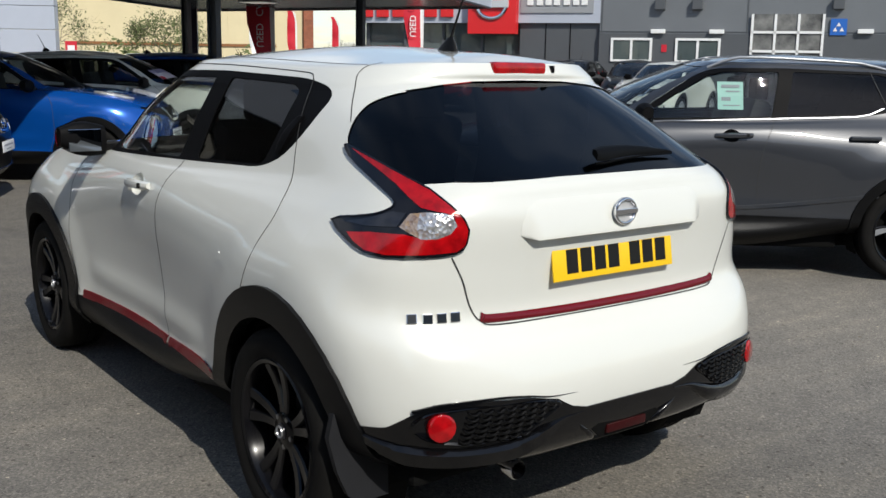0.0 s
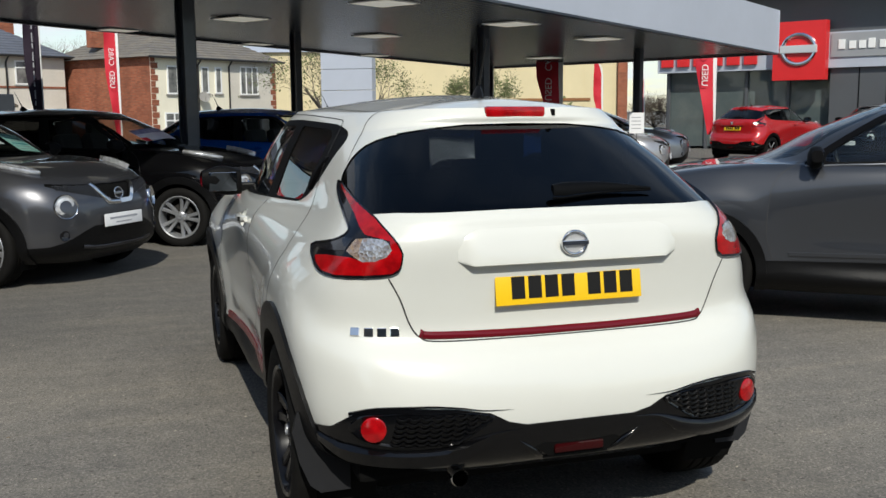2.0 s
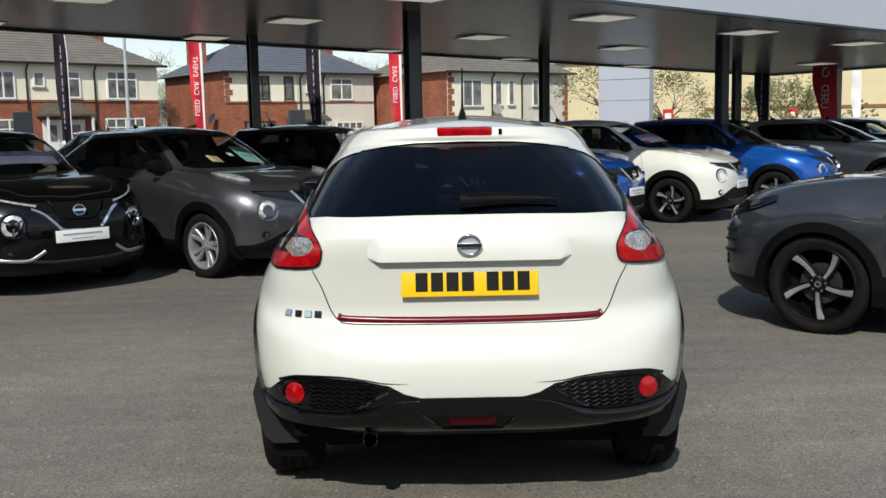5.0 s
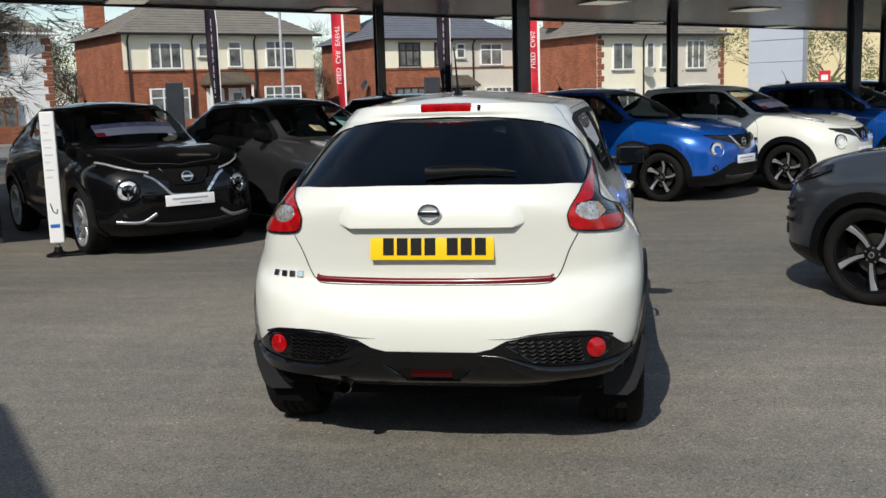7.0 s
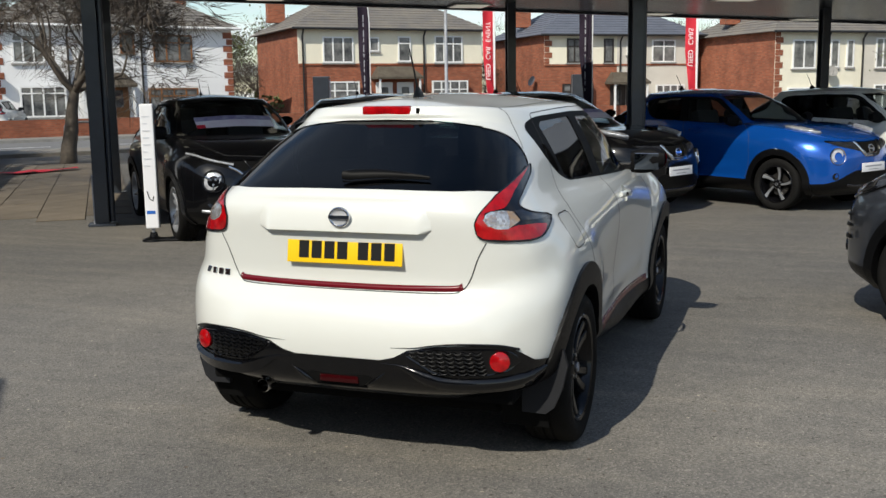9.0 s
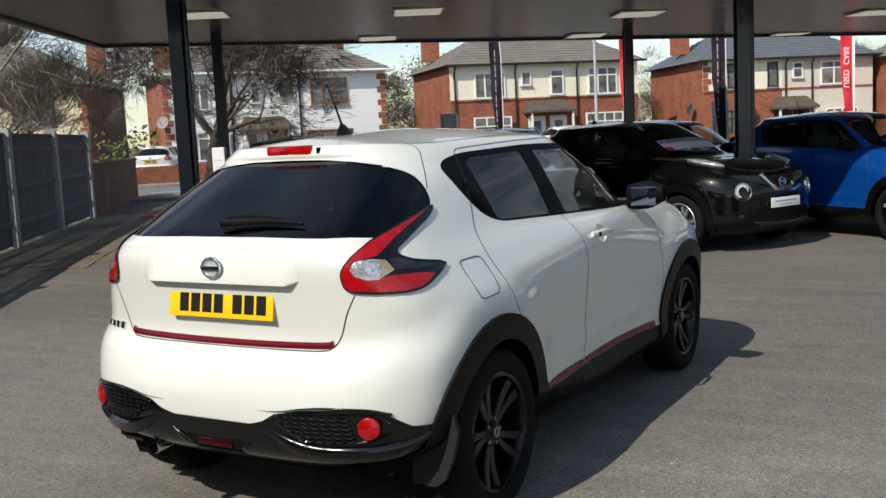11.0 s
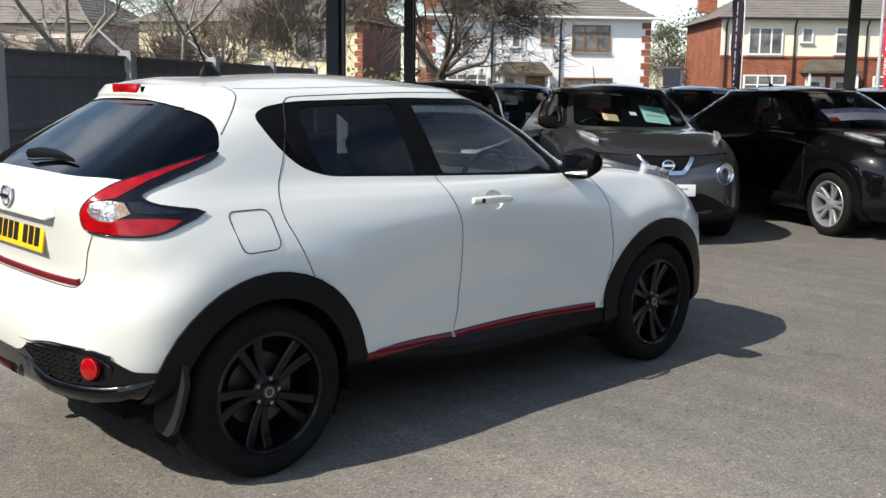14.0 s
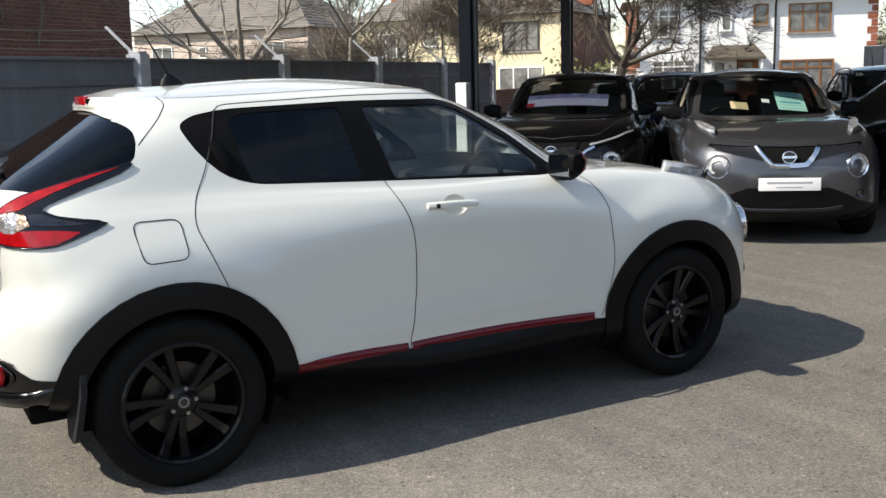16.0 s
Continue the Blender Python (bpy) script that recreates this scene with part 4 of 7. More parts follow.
    gate = cut_out(half, "rear", X([(-0.1, 0.775), (0.46, 0.785), (0.505, 0.80), (0.535, 0.86), (0.565, 0.95), (0.60, 1.1), (0.60, 1.19), (-0.1, 1.19)]), limit=0.2)
    gate_ob = skin_part("tailgate", whole(gate), paintwork, car)
    hood = cut_out(half, "top", [(-0.1, 1.0 * sy), (0.50, 0.90 * sy), (0.64, 0.98 * sy), (0.60, 1.45 * sy), (0.46, 1.80 * sy), (-0.1, 1.93 * sy)], limit=0.4)
    skin_part("bonnet", whole(hood), paintwork, car)
    # the other flank keeps its plain panel where the fuel flap is
    body = whole(half)
    tmp_me = bpy.data.meshes.new("flap_fill")
    other.to_mesh(tmp_me)
    other.free()
    body.from_mesh(tmp_me)
    bpy.data.meshes.remove(tmp_me)
    skin_part("body", body, paintwork, car)

    def gap(name, view, pts, width=0.0042, both=True, mat=SHUT, lift=0.0010, thick=0.0, owner=None, per=9, label="", taper=None):
        pts = spline(pts, per) if per > 1 else pts
        bm = skin.ribbon(view, pts, width, lift, thick, taper)
        if both:
            o = mirrored(bm)
            skin_part(name, o, mat, owner[1] if owner else car, label)
        return skin_part(name, bm, mat, owner[0] if owner else car, label)

    gap("shut_line", "side", S([(-0.255, 0.385), (-0.222, 0.60), (-0.225, 0.78), (-0.25, 0.94), (-0.325, 1.115)]))
    gap("shut_line", "side", S([(-0.985, 1.435), (-1.02, 1.33), (-1.075, 1.20), (-1.135, 1.09), (-1.155, 1.01), (-1.135, 0.93), (-1.07, 0.765)]))
    gap("shut_line", "side", S([(0.655, 1.09), (0.75, 1.03), (0.81, 0.94), (0.826, 0.86), (0.84, 0.62), (0.80, 0.45), (0.775, 0.385)]))
    gap("shut_line", "rear", X([(0.600, 0.968), (0.565, 0.90), (0.535, 0.82), (0.505, 0.778), (0.45, 0.762), (0.2, 0.757), (0, 0.756)]), 0.005)
    f = gap("shut_line", "side", rounded(S([(-1.395, 1.035), (-1.215, 1.035), (-1.205, 0.89), (-1.375, 0.885)]), 0.035) + [rounded(S([(-1.395, 1.035), (-1.215, 1.035), (-1.205, 0.89), (-1.375, 0.885)]), 0.035)[0]], 0.005, both=False, per=1, lift=0.0018)
    gap("roof_seam", "top", [(0.45, -1.16 * sy), (0.475, -0.9 * sy), (0.50, -0.4 * sy), (0.49, 0.0)], 0.005)
    gap("door_top_seam", "side", S([(-0.985, 1.430), (-0.96, 1.449), (-0.90, 1.456), (-0.70, 1.464), (-0.36, 1.474), (0.0, 1.470), (0.15, 1.442), (0.40, 1.29), (0.62, 1.12)]), 0.0042)
    if hero:
        gap("spoiler_seam", "rq", [(-0.545, 1.492), (-0.500, 1.478), (-0.478, 1.455), (-0.477, 1.425), (-0.483, 1.37), (-0.496, 1.31)], 0.0042)
    gap("shut_line", "top", [(0.0, 1.93 * sy), (0.30, 1.88 * sy), (0.46, 1.80 * sy), (0.60, 1.45 * sy), (0.64, 0.98 * sy)], 0.006)
    gap("lamp_border", "rq", spline(lamp_line + lamp_line[:1], 2), 0.006, mat=LAMPBLACK, lift=0.006, thick=0.003, per=1)
    # wheels
    turns = (0.35, 0.1, 0.9, 0.5)
    for k, (s, y) in enumerate(((1, -ax), (-1, -ax), (1, ax), (-1, ax))):
        wheel_parts(car, (s * 0.765, y, hub), wheels, turns[k], hub, s < 0, 0.262 if belt else 0.245 if shape is not SHAPE else 0.236)
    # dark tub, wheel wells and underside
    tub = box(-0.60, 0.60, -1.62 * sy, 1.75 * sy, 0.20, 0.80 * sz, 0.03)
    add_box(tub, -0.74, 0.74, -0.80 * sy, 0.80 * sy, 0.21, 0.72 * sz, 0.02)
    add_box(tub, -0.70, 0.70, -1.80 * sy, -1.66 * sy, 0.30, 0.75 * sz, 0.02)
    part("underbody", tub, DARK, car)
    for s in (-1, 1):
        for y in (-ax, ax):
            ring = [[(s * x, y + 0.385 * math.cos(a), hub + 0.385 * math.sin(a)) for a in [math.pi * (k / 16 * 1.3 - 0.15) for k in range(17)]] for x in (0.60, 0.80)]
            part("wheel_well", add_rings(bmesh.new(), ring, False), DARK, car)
    # cabin
    for s in (-1, 1):
        for y0 in (-0.10, -0.90):
            seat = box(s * 0.36 - 0.24, s * 0.36 + 0.24, (y0 - 0.05) * sy, (y0 + 0.45) * sy, 0.62, 0.80, 0.05)
            add_box(seat, -0.23, 0.23, -0.07, 0.07, 0, 0.55, 0.05, Matrix.Translation((s * 0.36, (y0 - 0.06) * sy, 0.72)) @ Matrix.Rotation(radians(14), 4, "X"))
            add_box(seat, -0.12, 0.12, -0.05, 0.05, 0, 0.17, 0.04, Matrix.Translation((s * 0.36, (y0 - 0.20) * sy, 1.24)))
            part("car_seat", seat, SEAT, car, "", 40)
    dash = box(-0.66, 0.66, 0.45 * sy, 0.95 * sy, 0.75, 1.02 * sz, 0.06)
    part("dashboard", dash, SEAT, car, "", 40)
    rim = [(0.35 + 0.18 * math.cos(a), 0.40 * sy + 0.06 * math.sin(a), 1.0 * sz + 0.17 * math.sin(a)) for a in [2 * math.pi * k / 24 for k in range(25)]]
    sw = tube(rim, 0.015, 8)
    add_box(sw, 0.18, 0.52, 0.39 * sy, 0.42 * sy, 0.98 * sz, 1.02 * sz, 0.01)
    part("steering_wheel", sw, PLASTIC, car, "", 40)
    # mirrors
    for s in (-1, 1):
        rows = []
        for k in range(7):
            t = k / 6
            x, hw = 0.775 + 0.20 * t, 0.5 * (0.128 + 0.028 * math.sin(math.pi * min(1, t * 1.1)) - 0.05 * t ** 4)
            zc, yc = 1.125 * sz + 0.02 * t, 0.565 * sy - 0.02 * t
            rows.append([(s * x, yc + 0.048 * (1 - 0.25 * t ** 3) * soft(math.cos(a)), zc + hw * soft(math.sin(a))) for a in [2 * math.pi * j / 28 for j in range(28)]])
        mir = part("door_mirror", add_rings(bmesh.new(), rows, True, True), SURROUND, car, "black mirror with dark red cap" if hero else "black door mirror", 50)
        part("mirror_glass", box(min(s * 0.80, s * 0.945), max(s * 0.80, s * 0.945), 0.508 * sy, 0.520 * sy, 1.080 * sz, 1.180 * sz, 0.004), MIRROR, mir)
        part("mirror_stalk", box(min(s * 0.70, s * 0.80), max(s * 0.70, s * 0.80), 0.55 * sy, 0.61 * sy, 1.075 * sz, 1.12 * sz, 0.012), PLASTIC, mir)
        if hero:
            cap = []
            for k in range(7):
                t = 0.25 + 0.75 * k / 6
                x, hw = 0.778 + 0.20 * t, 0.5 * (0.133 + 0.028 * math.sin(math.pi * min(1, t * 1.1)) - 0.05 * t ** 4)
                zc, yc = 1.125 + 0.02 * t, 0.565 - 0.02 * t
                cap.append([(s * x, yc + 0.052 * (1 - 0.25 * t ** 3) * soft(math.cos(a)), zc + hw * soft(math.sin(a))) for a in [radians(-75 + 150 * j / 12) for j in range(13)]])
            last = cap[-1]
            cap.append([(s * 0.985, y * 0.6 + 0.545 * 0.4, z * 0.6 + 1.145 * 0.4) for x, y, z in last])
            part("mirror_cap", add_rings(bmesh.new(), cap, False), REDTRIM, mir, "dark red cap", 60)
    # door handles
    for s, d in ((1, door_f[0]), (-1, door_f[1])):
        p, n = skin.at("side", -0.04 * sy, 0.992 * sz)
        hx = p.x
        rows = []
        for k in range(9):
            t = k / 8
            y = (-0.165 + 0.25 * t) * sy
            o = 0.012 + 0.022 * math.sin(math.pi * t) ** 0.5
            hw = 0.014 + 0.006 * math.sin(math.pi * t)
            zc = 0.998 * sz - 0.006 * t
            rows.append([(s * (hx + o - 0.014), y, zc - hw), (s * (hx + o), y, zc - hw * 0.7), (s * (hx + o + 0.004), y, zc), (s * (hx + o), y, zc + hw * 0.7), (s * (hx + o - 0.014), y, zc + hw)])
        rings = []
        for q, dep in ((1.02, -0.0005), (0.90, 0.010), (0.65, 0.020), (0.3, 0.024), (0.02, 0.025)):
            ring = []
            for a, b in bowl:
                p, n = skin.at("side", -0.025 * sy + (a + 0.025 * sy) * q, 0.992 * sz + (b - 0.992 * sz) * q)
                p = p - n * dep
                ring.append((s * p.x, p.y, p.z))
            rings.append(ring)
        part("handle_recess", add_rings(bmesh.new(), rings), SURROUND if belt else paintwork, d, "", 50)
        part("door_handle", add_rings(bmesh.new(), rows, True, True), paintwork, d, "", 50)
        part("keyhole_button", box(min(s * (hx + 0.028), s * (hx + 0.039)), max(s * (hx + 0.028), s * (hx + 0.039)), -0.135 * sy, -0.12 * sy, 0.988 * sz, 1.008 * sz, 0.003), INK, d)
    # spoiler lamp, aerial, wiper
    p, n = skin.at("rear", 0.0, 1.482 * sz)
    brake = box(-0.117, 0.117, p.y - 0.010, p.y + 0.03, 1.460 * sz, 1.501 * sz, 0.012)
    part("high_brake_lamp", brake, LAMPRED, car, "red high-level brake lamp", 50)
    ant = add_rings(bmesh.new(), [[(w * math.cos(a), -0.99 * sy + 0.06 * l * math.sin(a) - back, 1.535 * sz + h) for a in [2 * math.pi * j / 12 for j in range(12)]] for w, l, h, back in ((0.022, 1, 0, 0), (0.016, 0.75, 0.022, 0.008), (0.006, 0.25, 0.05, 0.018))], True, True)
    add_tube(ant, [(0, -1.005 * sy, 1.57 * sz), (0, -1.07 * sy, 1.70 * sz), (0, -1.105 * sy, 1.76 * sz)], [0.006, 0.004, 0.003], 6)
    if not belt:
        part("aerial", ant, PLASTIC, car, "", 50)
    rows, edge = [], []
    for k in range(11):
        t = k / 10
        p, n = skin.at("rear", -0.03 + 0.375 * t, (1.203 + 0.010 * math.sin(math.pi * t) + 0.004 * t) * sz)
        hw, lift = (0.021 * (1 - t ** 1.6) + 0.004) * min(1, 0.72 + 3 * t), 0.040 - 0.024 * t
        up = Vector((0, 0.70, 0.71))
        rows.append([p + up * hw * 0.6 + n * lift * 0.45, p + up * hw + n * lift * 0.75, p + up * hw * 0.3 + n * lift, p - up * hw * 0.6 + n * lift * 0.92, p - up * hw + n * lift * 0.5])
        edge.append(p - up * (hw + 0.002 * math.sin(math.pi * t)) + n * 0.010)
    wiper = part("rear_wiper", add_rings(bmesh.new(), rows, True, True), WIPERBLACK, rear_window, "black rear wiper under its cover", 45)
    if hero:
        part("wiper_blade", tube(edge, 0.0035, 6), WIPERBLACK, wiper, "", 40)
    if hero:
        p, n = skin.at("rear", 0.150, 1.478)
        part("washer_nozzle", box(0.143, 0.157, p.y - 0.010, p.y + 0.01, 1.466, 1.490, 0.003), WIPERBLACK, car)
    # handle ledge, badge, plate
    ledge = skin_ledge(skin, sz)
    part("tailgate_ledge", ledge, paintwork, gate_ob, "", 40)
    p, n = skin.at("rear", 0, 1.062 * sz)
    badge(car, Matrix.Translation(p + n * 0.028) @ Matrix.Rotation(radians(90), 4, "X"), 0.042)
    p, n = skin.at("rear", 0, 0.918 * sz)
    number_plate(car, Matrix.Translation((0, p.y - 0.007, 0.92 * sz)) @ Matrix.Rotation(radians(90 - 9), 4, "X"), YELLOW)
    p, n = skin.at("front", 0, 0.775 * sz)
    badge(car, Matrix.Translation(p + n * 0.02) @ Matrix.Rotation(radians(180), 4, "Z") @ Matrix.Rotation(radians(90 - 8), 4, "X"), 0.056, LAMPBLACK)
    p, n = skin.at("front", 0, 0.555 * sz)
    number_plate(car, Matrix.Translation(p + n * 0.02) @ Matrix.Rotation(radians(180), 4, "Z") @ Matrix.Rotation(radians(88), 4, "X"), CARD, dealer=True)
    # front lamps: round ones low down and blades on the wings, or slim ones that wrap round the corner
    for s in (() if belt else (-1, 1)):
        big = 1.12 if face == "vee" else 1.0
        p, n = skin.at("front", 0.60, (0.672 if face == "vee" else 0.70) * sz)
        p.x *= s
        n = Vector((s * 0.40, 0.90, 0.10)).normalized()
        rot = n.to_track_quat("X", "Z").to_matrix().to_4x4() @ Matrix.Diagonal((1, big, big, 1))
        hl = part("headlamp", lathe([(-0.04, 0.108), (0.010, 0.108), (0.018, 0.103), (0.014, 0.097), (-0.005, 0.090)], 28), GLOSSBLACK if face == "vee" else CHROME, car, "round headlamp", 40)
        hl.matrix_local = Matrix.Translation(p - n * 0.004 - Vector((s * 0.012, 0, 0))) @ rot
        part("headlamp_lens", lathe([(-0.004, 0.092), (0.006, 0.078), (0.012, 0.055)], 28), HEADBOWL, hl, "", 60)
        part("headlamp_bowl", lathe([(0.012, 0.056), (-0.010, 0.047), (-0.018, 0.036)], 24), CHROME, hl, "", 40)
        part("headlamp_bulb", lathe([(-0.020, 0.038), (-0.004, 0.032), (0.006, 0.016), (0.008, 0.0)], 20), LAMPSMOKE, hl, "dark projector lens", 60)
        if face == "vee":
            for turn in (0.6, 2.6, 4.7):
                arm = box(0.008, 0.018, 0.022, 0.086, -0.009, 0.009, 0.003, m=Matrix.Rotation(turn, 4, "X"))
                part("headlamp_blade", arm, CHROME, hl)
    if belt:
        gap("headlamp", "fq", S([(-1.08, 0.800), (-0.95, 0.826), (-0.80, 0.860), (-0.66, 0.895), (-0.56, 0.925)]), 0.070, mat=LAMPBLACK, lift=0.002, thick=0.010, label="slim dark wraparound headlamp")
        gap("headlamp_lens", "fq", S([(-1.06, 0.806), (-0.98, 0.822), (-0.90, 0.840)]), 0.040, mat=HEADLENS, lift=0.010, thick=0.008)
        gap("headlamp_rim", "fq", S([(-1.10, 0.760), (-0.95, 0.782), (-0.80, 0.815), (-0.66, 0.852), (-0.54, 0.905)]), 0.016, mat=GLOSSBLACK, lift=0.003, thick=0.014)
        for z, w in ((0.52, 0.030), (0.60, 0.022), (0.67, 0.016)):
            gap("bumper_slat", "fq", S([(-1.05, z), (-0.92, z + 0.004), (-0.80, z + 0.012)]), w, mat=PLASTIC, lift=0.002, thick=0.010)
    drl = [(0.59, 1.70), (0.65, 1.60), (0.705, 1.42), (0.725, 1.28), (0.68, 1.30), (0.63, 1.45), (0.575, 1.62)]
    drl = [(a, b * sy) for a, b in drl]
    bm = bmesh.new()
    vs = []
    for a, b in drl:
        p, n = skin.at("top", a, b)
        vs.append((p, n))
    rows = [[p + n * h for p, n in vs] for h in (-0.01, 0.050 if hero else 0.040)]
    cen = sum((p for p, n in vs), Vector()) / len(vs)
    rows.append([cen + (p + n * 0.060 - cen) * 0.6 for p, n in vs])
    add_rings(bm, rows, True, True)
    if belt or face == "vee":
        bm.free()
    else:
        blades = pair("wing_lamp", bm, HEADLENS, car, "clear blade lamp on the wing", 50)
        inner = []
        for h, q in ((0.030, 0.72), (0.066, 0.50)):
            inner.append([cen + (p + n * h - cen) * q for p, n in vs])
        bm = add_rings(bmesh.new(), inner, True, True)
        for own, one in zip(blades, (bm, mirrored(bm))):
            skin_part("lamp_core", one, LAMPBLACK, own, "dark lamp core")
    if face == "vee":
        # broad V round a deep grille, slim running lamps over the wings, bright chevrons low in the corners
        gap("grille_trim", "front", X([(0.42, 0.815), (0.335, 0.770), (0.255, 0.690), (0.190, 0.622), (0.13, 0.608), (0.0, 0.604)]), 0.034, mat=CHROME, lift=0.004, thick=0.016, label="broad chrome V trim")
        gap("grille_back", "front", X([(0.0, 0.675), (0.10, 0.675), (0.20, 0.69)]), 0.12, mat=DARK, lift=0.003, per=5)
        gap("running_lamp", "fq", S([(-1.13, 0.835), (-1.0, 0.862), (-0.85, 0.895), (-0.70, 0.930), (-0.58, 0.945)]), 0.022, mat=HEADLENS, lift=0.003, thick=0.012, label="slim bright running lamp")
        gap("bumper_chevron", "front", X([(0.70, 0.37), (0.56, 0.355), (0.47, 0.36), (0.40, 0.395), (0.34, 0.435)]), 0.034, mat=ALLOY, lift=0.003, thick=0.010, label="bright chevron trim")
    gap("grille_trim" if face != "vee" else "grille_line", "front", X([(0.262, 0.874), (0.215, 0.80), (0.150, 0.724), (0.115, 0.712), (0.0, 0.708)]), 0.050 if face != "vee" else 0.008, mat=CHROME if face != "vee" else GLOSSBLACK, lift=0.004, thick=0.014, label="chrome V trim")
    if face != "vee":
        grille_net(car, skin, sz)
    for s in (-1, 1):
        p, n = skin.at("front", 0.62, 0.455 * sz)
        fl = part("fog_lamp", lathe([(-0.02, 0.045), (0.006, 0.043), (0.002, 0.030), (-0.004, 0.0)], 20), LAMPBLACK, car, "", 40)
        fl.matrix_local = Matrix.Translation((s * p.x, p.y, p.z)) @ Vector((s * 0.4, 0.9, 0)).to_track_quat("X", "Z").to_matrix().to_4x4()
    gap("skid_trim", "front", X([(0.46, 0.345), (0.30, 0.325), (0.10, 0.32), (0.0, 0.32)]), 0.035, mat=SATIN, lift=0.002, thick=0.008, label="dull skid trim")
    rear_details(car, skin, gap, hero, sz, X)
    if hero:
        gap("red_tailgate_strip", "rear", X([(-0.505, 0.790), (-0.46, 0.780), (-0.2, 0.773), (0, 0.772), (0.2, 0.773), (0.46, 0.780), (0.505, 0.790)]), 0.026, both=False, mat=REDTRIM, lift=0.002, thick=0.006, label="dark red tailgate strip")
        for a, b, own in ((-0.815, -0.268, door_r), (-0.248, 0.735, door_f)):
            gap("red_door_strip", "side", [(a, 0.386), ((a + b) / 2, 0.393), (b, 0.386)], 0.042, mat=REDTRIM, lift=0.002, thick=0.004, owner=own, label="dark red door strip")
        for s in (-1, 1):
            fl = [(s * 0.70, -1.645, 0.50), (s * 0.865, -1.615, 0.51), (s * 0.885, -1.62, 0.44), (s * 0.865, -1.635, 0.34), (s * 0.835, -1.645, 0.265), (s * 0.80, -1.65, 0.238), (s * 0.70, -1.65, 0.24)]
            bm = bmesh.new()
            add_rings(bm, [fl, [(x, y - 0.022, z) for x, y, z in fl]], True, True)
            part("mudflap", bm, FLAP, car, "dull grey rubber mudflap", 40)
        for k, (x, w) in enumerate(((-0.700, 0.036), (-0.660, 0.036), (-0.621, 0.036), (-0.582, 0.036))):
            p, n = skin.at("rear", x, 0.797)
            b = box(-w / 2 + 0.003, w / 2 - 0.003, -0.003, 0.003, -0.014, 0.014, 0.0025)
            bmesh.ops.transform(b, matrix=Matrix.Translation(p + n * 0.003) @ n.to_track_quat("-Y", "Z").to_matrix().to_4x4(), verts=b.verts)
            part("model_badge", b, CHROME, car, "small chrome badge bar")
    # papers behind the windscreen
    if card:
        price_card(car, skin, card, sz)
    if banner:
        bm = bmesh.new()
        rows, tops = [], []
        for k in range(11):
            t = k / 10
            x = -0.45 + 0.90 * t
            p, n = skin.at("front", x, (1.17 + 0.02 * math.sin(math.pi * t)) * sz)
            q, _ = skin.at("front", x, (1.29 + 0.02 * math.sin(math.pi * t)) * sz)
            rows.append([p + n * 0.004, p.lerp(q, 0.3) + n * 0.004, p.lerp(q, 0.62) + n * 0.004])
            tops.append([p.lerp(q, 0.62) + n * 0.004, p.lerp(q, 0.8) + n * 0.004, q + n * 0.004])
        add_rings(bm, rows, False)
        bn = part("windscreen_banner", bm, BANNER, car, "white and purple printed windscreen banner")
        part("purple_band", add_rings(bmesh.new(), tops, False), BANNERTOP, bn, "purple printed band")
        part("red_corner", add_rings(bmesh.new(), [[v + Vector((0, 0.002, 0.001)) for v in r] for r in (rows[9][:2], rows[10][:2])], False), FLAGRED, bn)
    if belt:
        gap("belt_trim", "side", S([(-1.05, 1.185), (-0.88, 1.130), (-0.45, 1.111), (0.0, 1.094), (0.62, 1.068)]), 0.009, mat=ALLOY, lift=0.003, thick=0.006, label="bright belt trim")
        gap("flank_crease", "side", S([(-1.0, 0.60), (-0.2, 0.50), (0.7, 0.48)]), 0.03, mat=paintwork, lift=0.0, thick=0.008)
    if roof_rails:
        for s in (-1, 1):
            pts = []
            for k in range(13):
                t = k / 12
                p, n = skin.at("top", 0.53 + 0.03 * math.sin(math.pi * t), (-1.12 + 1.22 * t) * sy)
                pts.append((s * p.x, p.y, p.z + 0.004 + 0.026 * min(1, 6 * t, 6 * (1 - t))))
            part("roof_rail", tube(pts, 0.011, 8), ALLOY, car, "bright roof rail", 50)
    if belt:
        # rear door handles and the price card in the front side window
        for s, d in ((1, door_r[0]), (-1, door_r[1])):
            p, n = skin.at("side", -0.90 * sy, 0.985 * sz)
            part("door_handle", box(min(s * p.x, s * (p.x + 0.035)), max(s * p.x, s * (p.x + 0.035)), -1.0 * sy, -0.80 * sy, 0.975 * sz, 1.003 * sz, 0.010), paintwork, d, "", 50)
        rows = []
        for z in (1.165, 1.26, 1.355):
            rows.append([])
            for y in (-0.115, 0.055):
                p, n = skin.at("side", y * sy, z * sz)
                rows[-1].append((-(p.x - 0.014), p.y, p.z))
        cd = part("price_card", add_rings(bmesh.new(), rows, False), MINT, car, "pale green price card in the side window")
        for z0, z1, y0, y1 in ((1.315, 1.335, -0.09, 0.03), (1.285, 1.295, -0.09, 0.0), (1.225, 1.25, -0.03, 0.03), (1.19, 1.198, -0.09, 0.02)):
            rows = [[(-(skin.at("side", y * sy, z * sz)[0].x - 0.0125), y * sy, z * sz) for y in (y0, y1)] for z in (z0, z1)]
            part("printed_bar", add_rings(bmesh.new(), rows, False), PALEINK, cd)
    return car


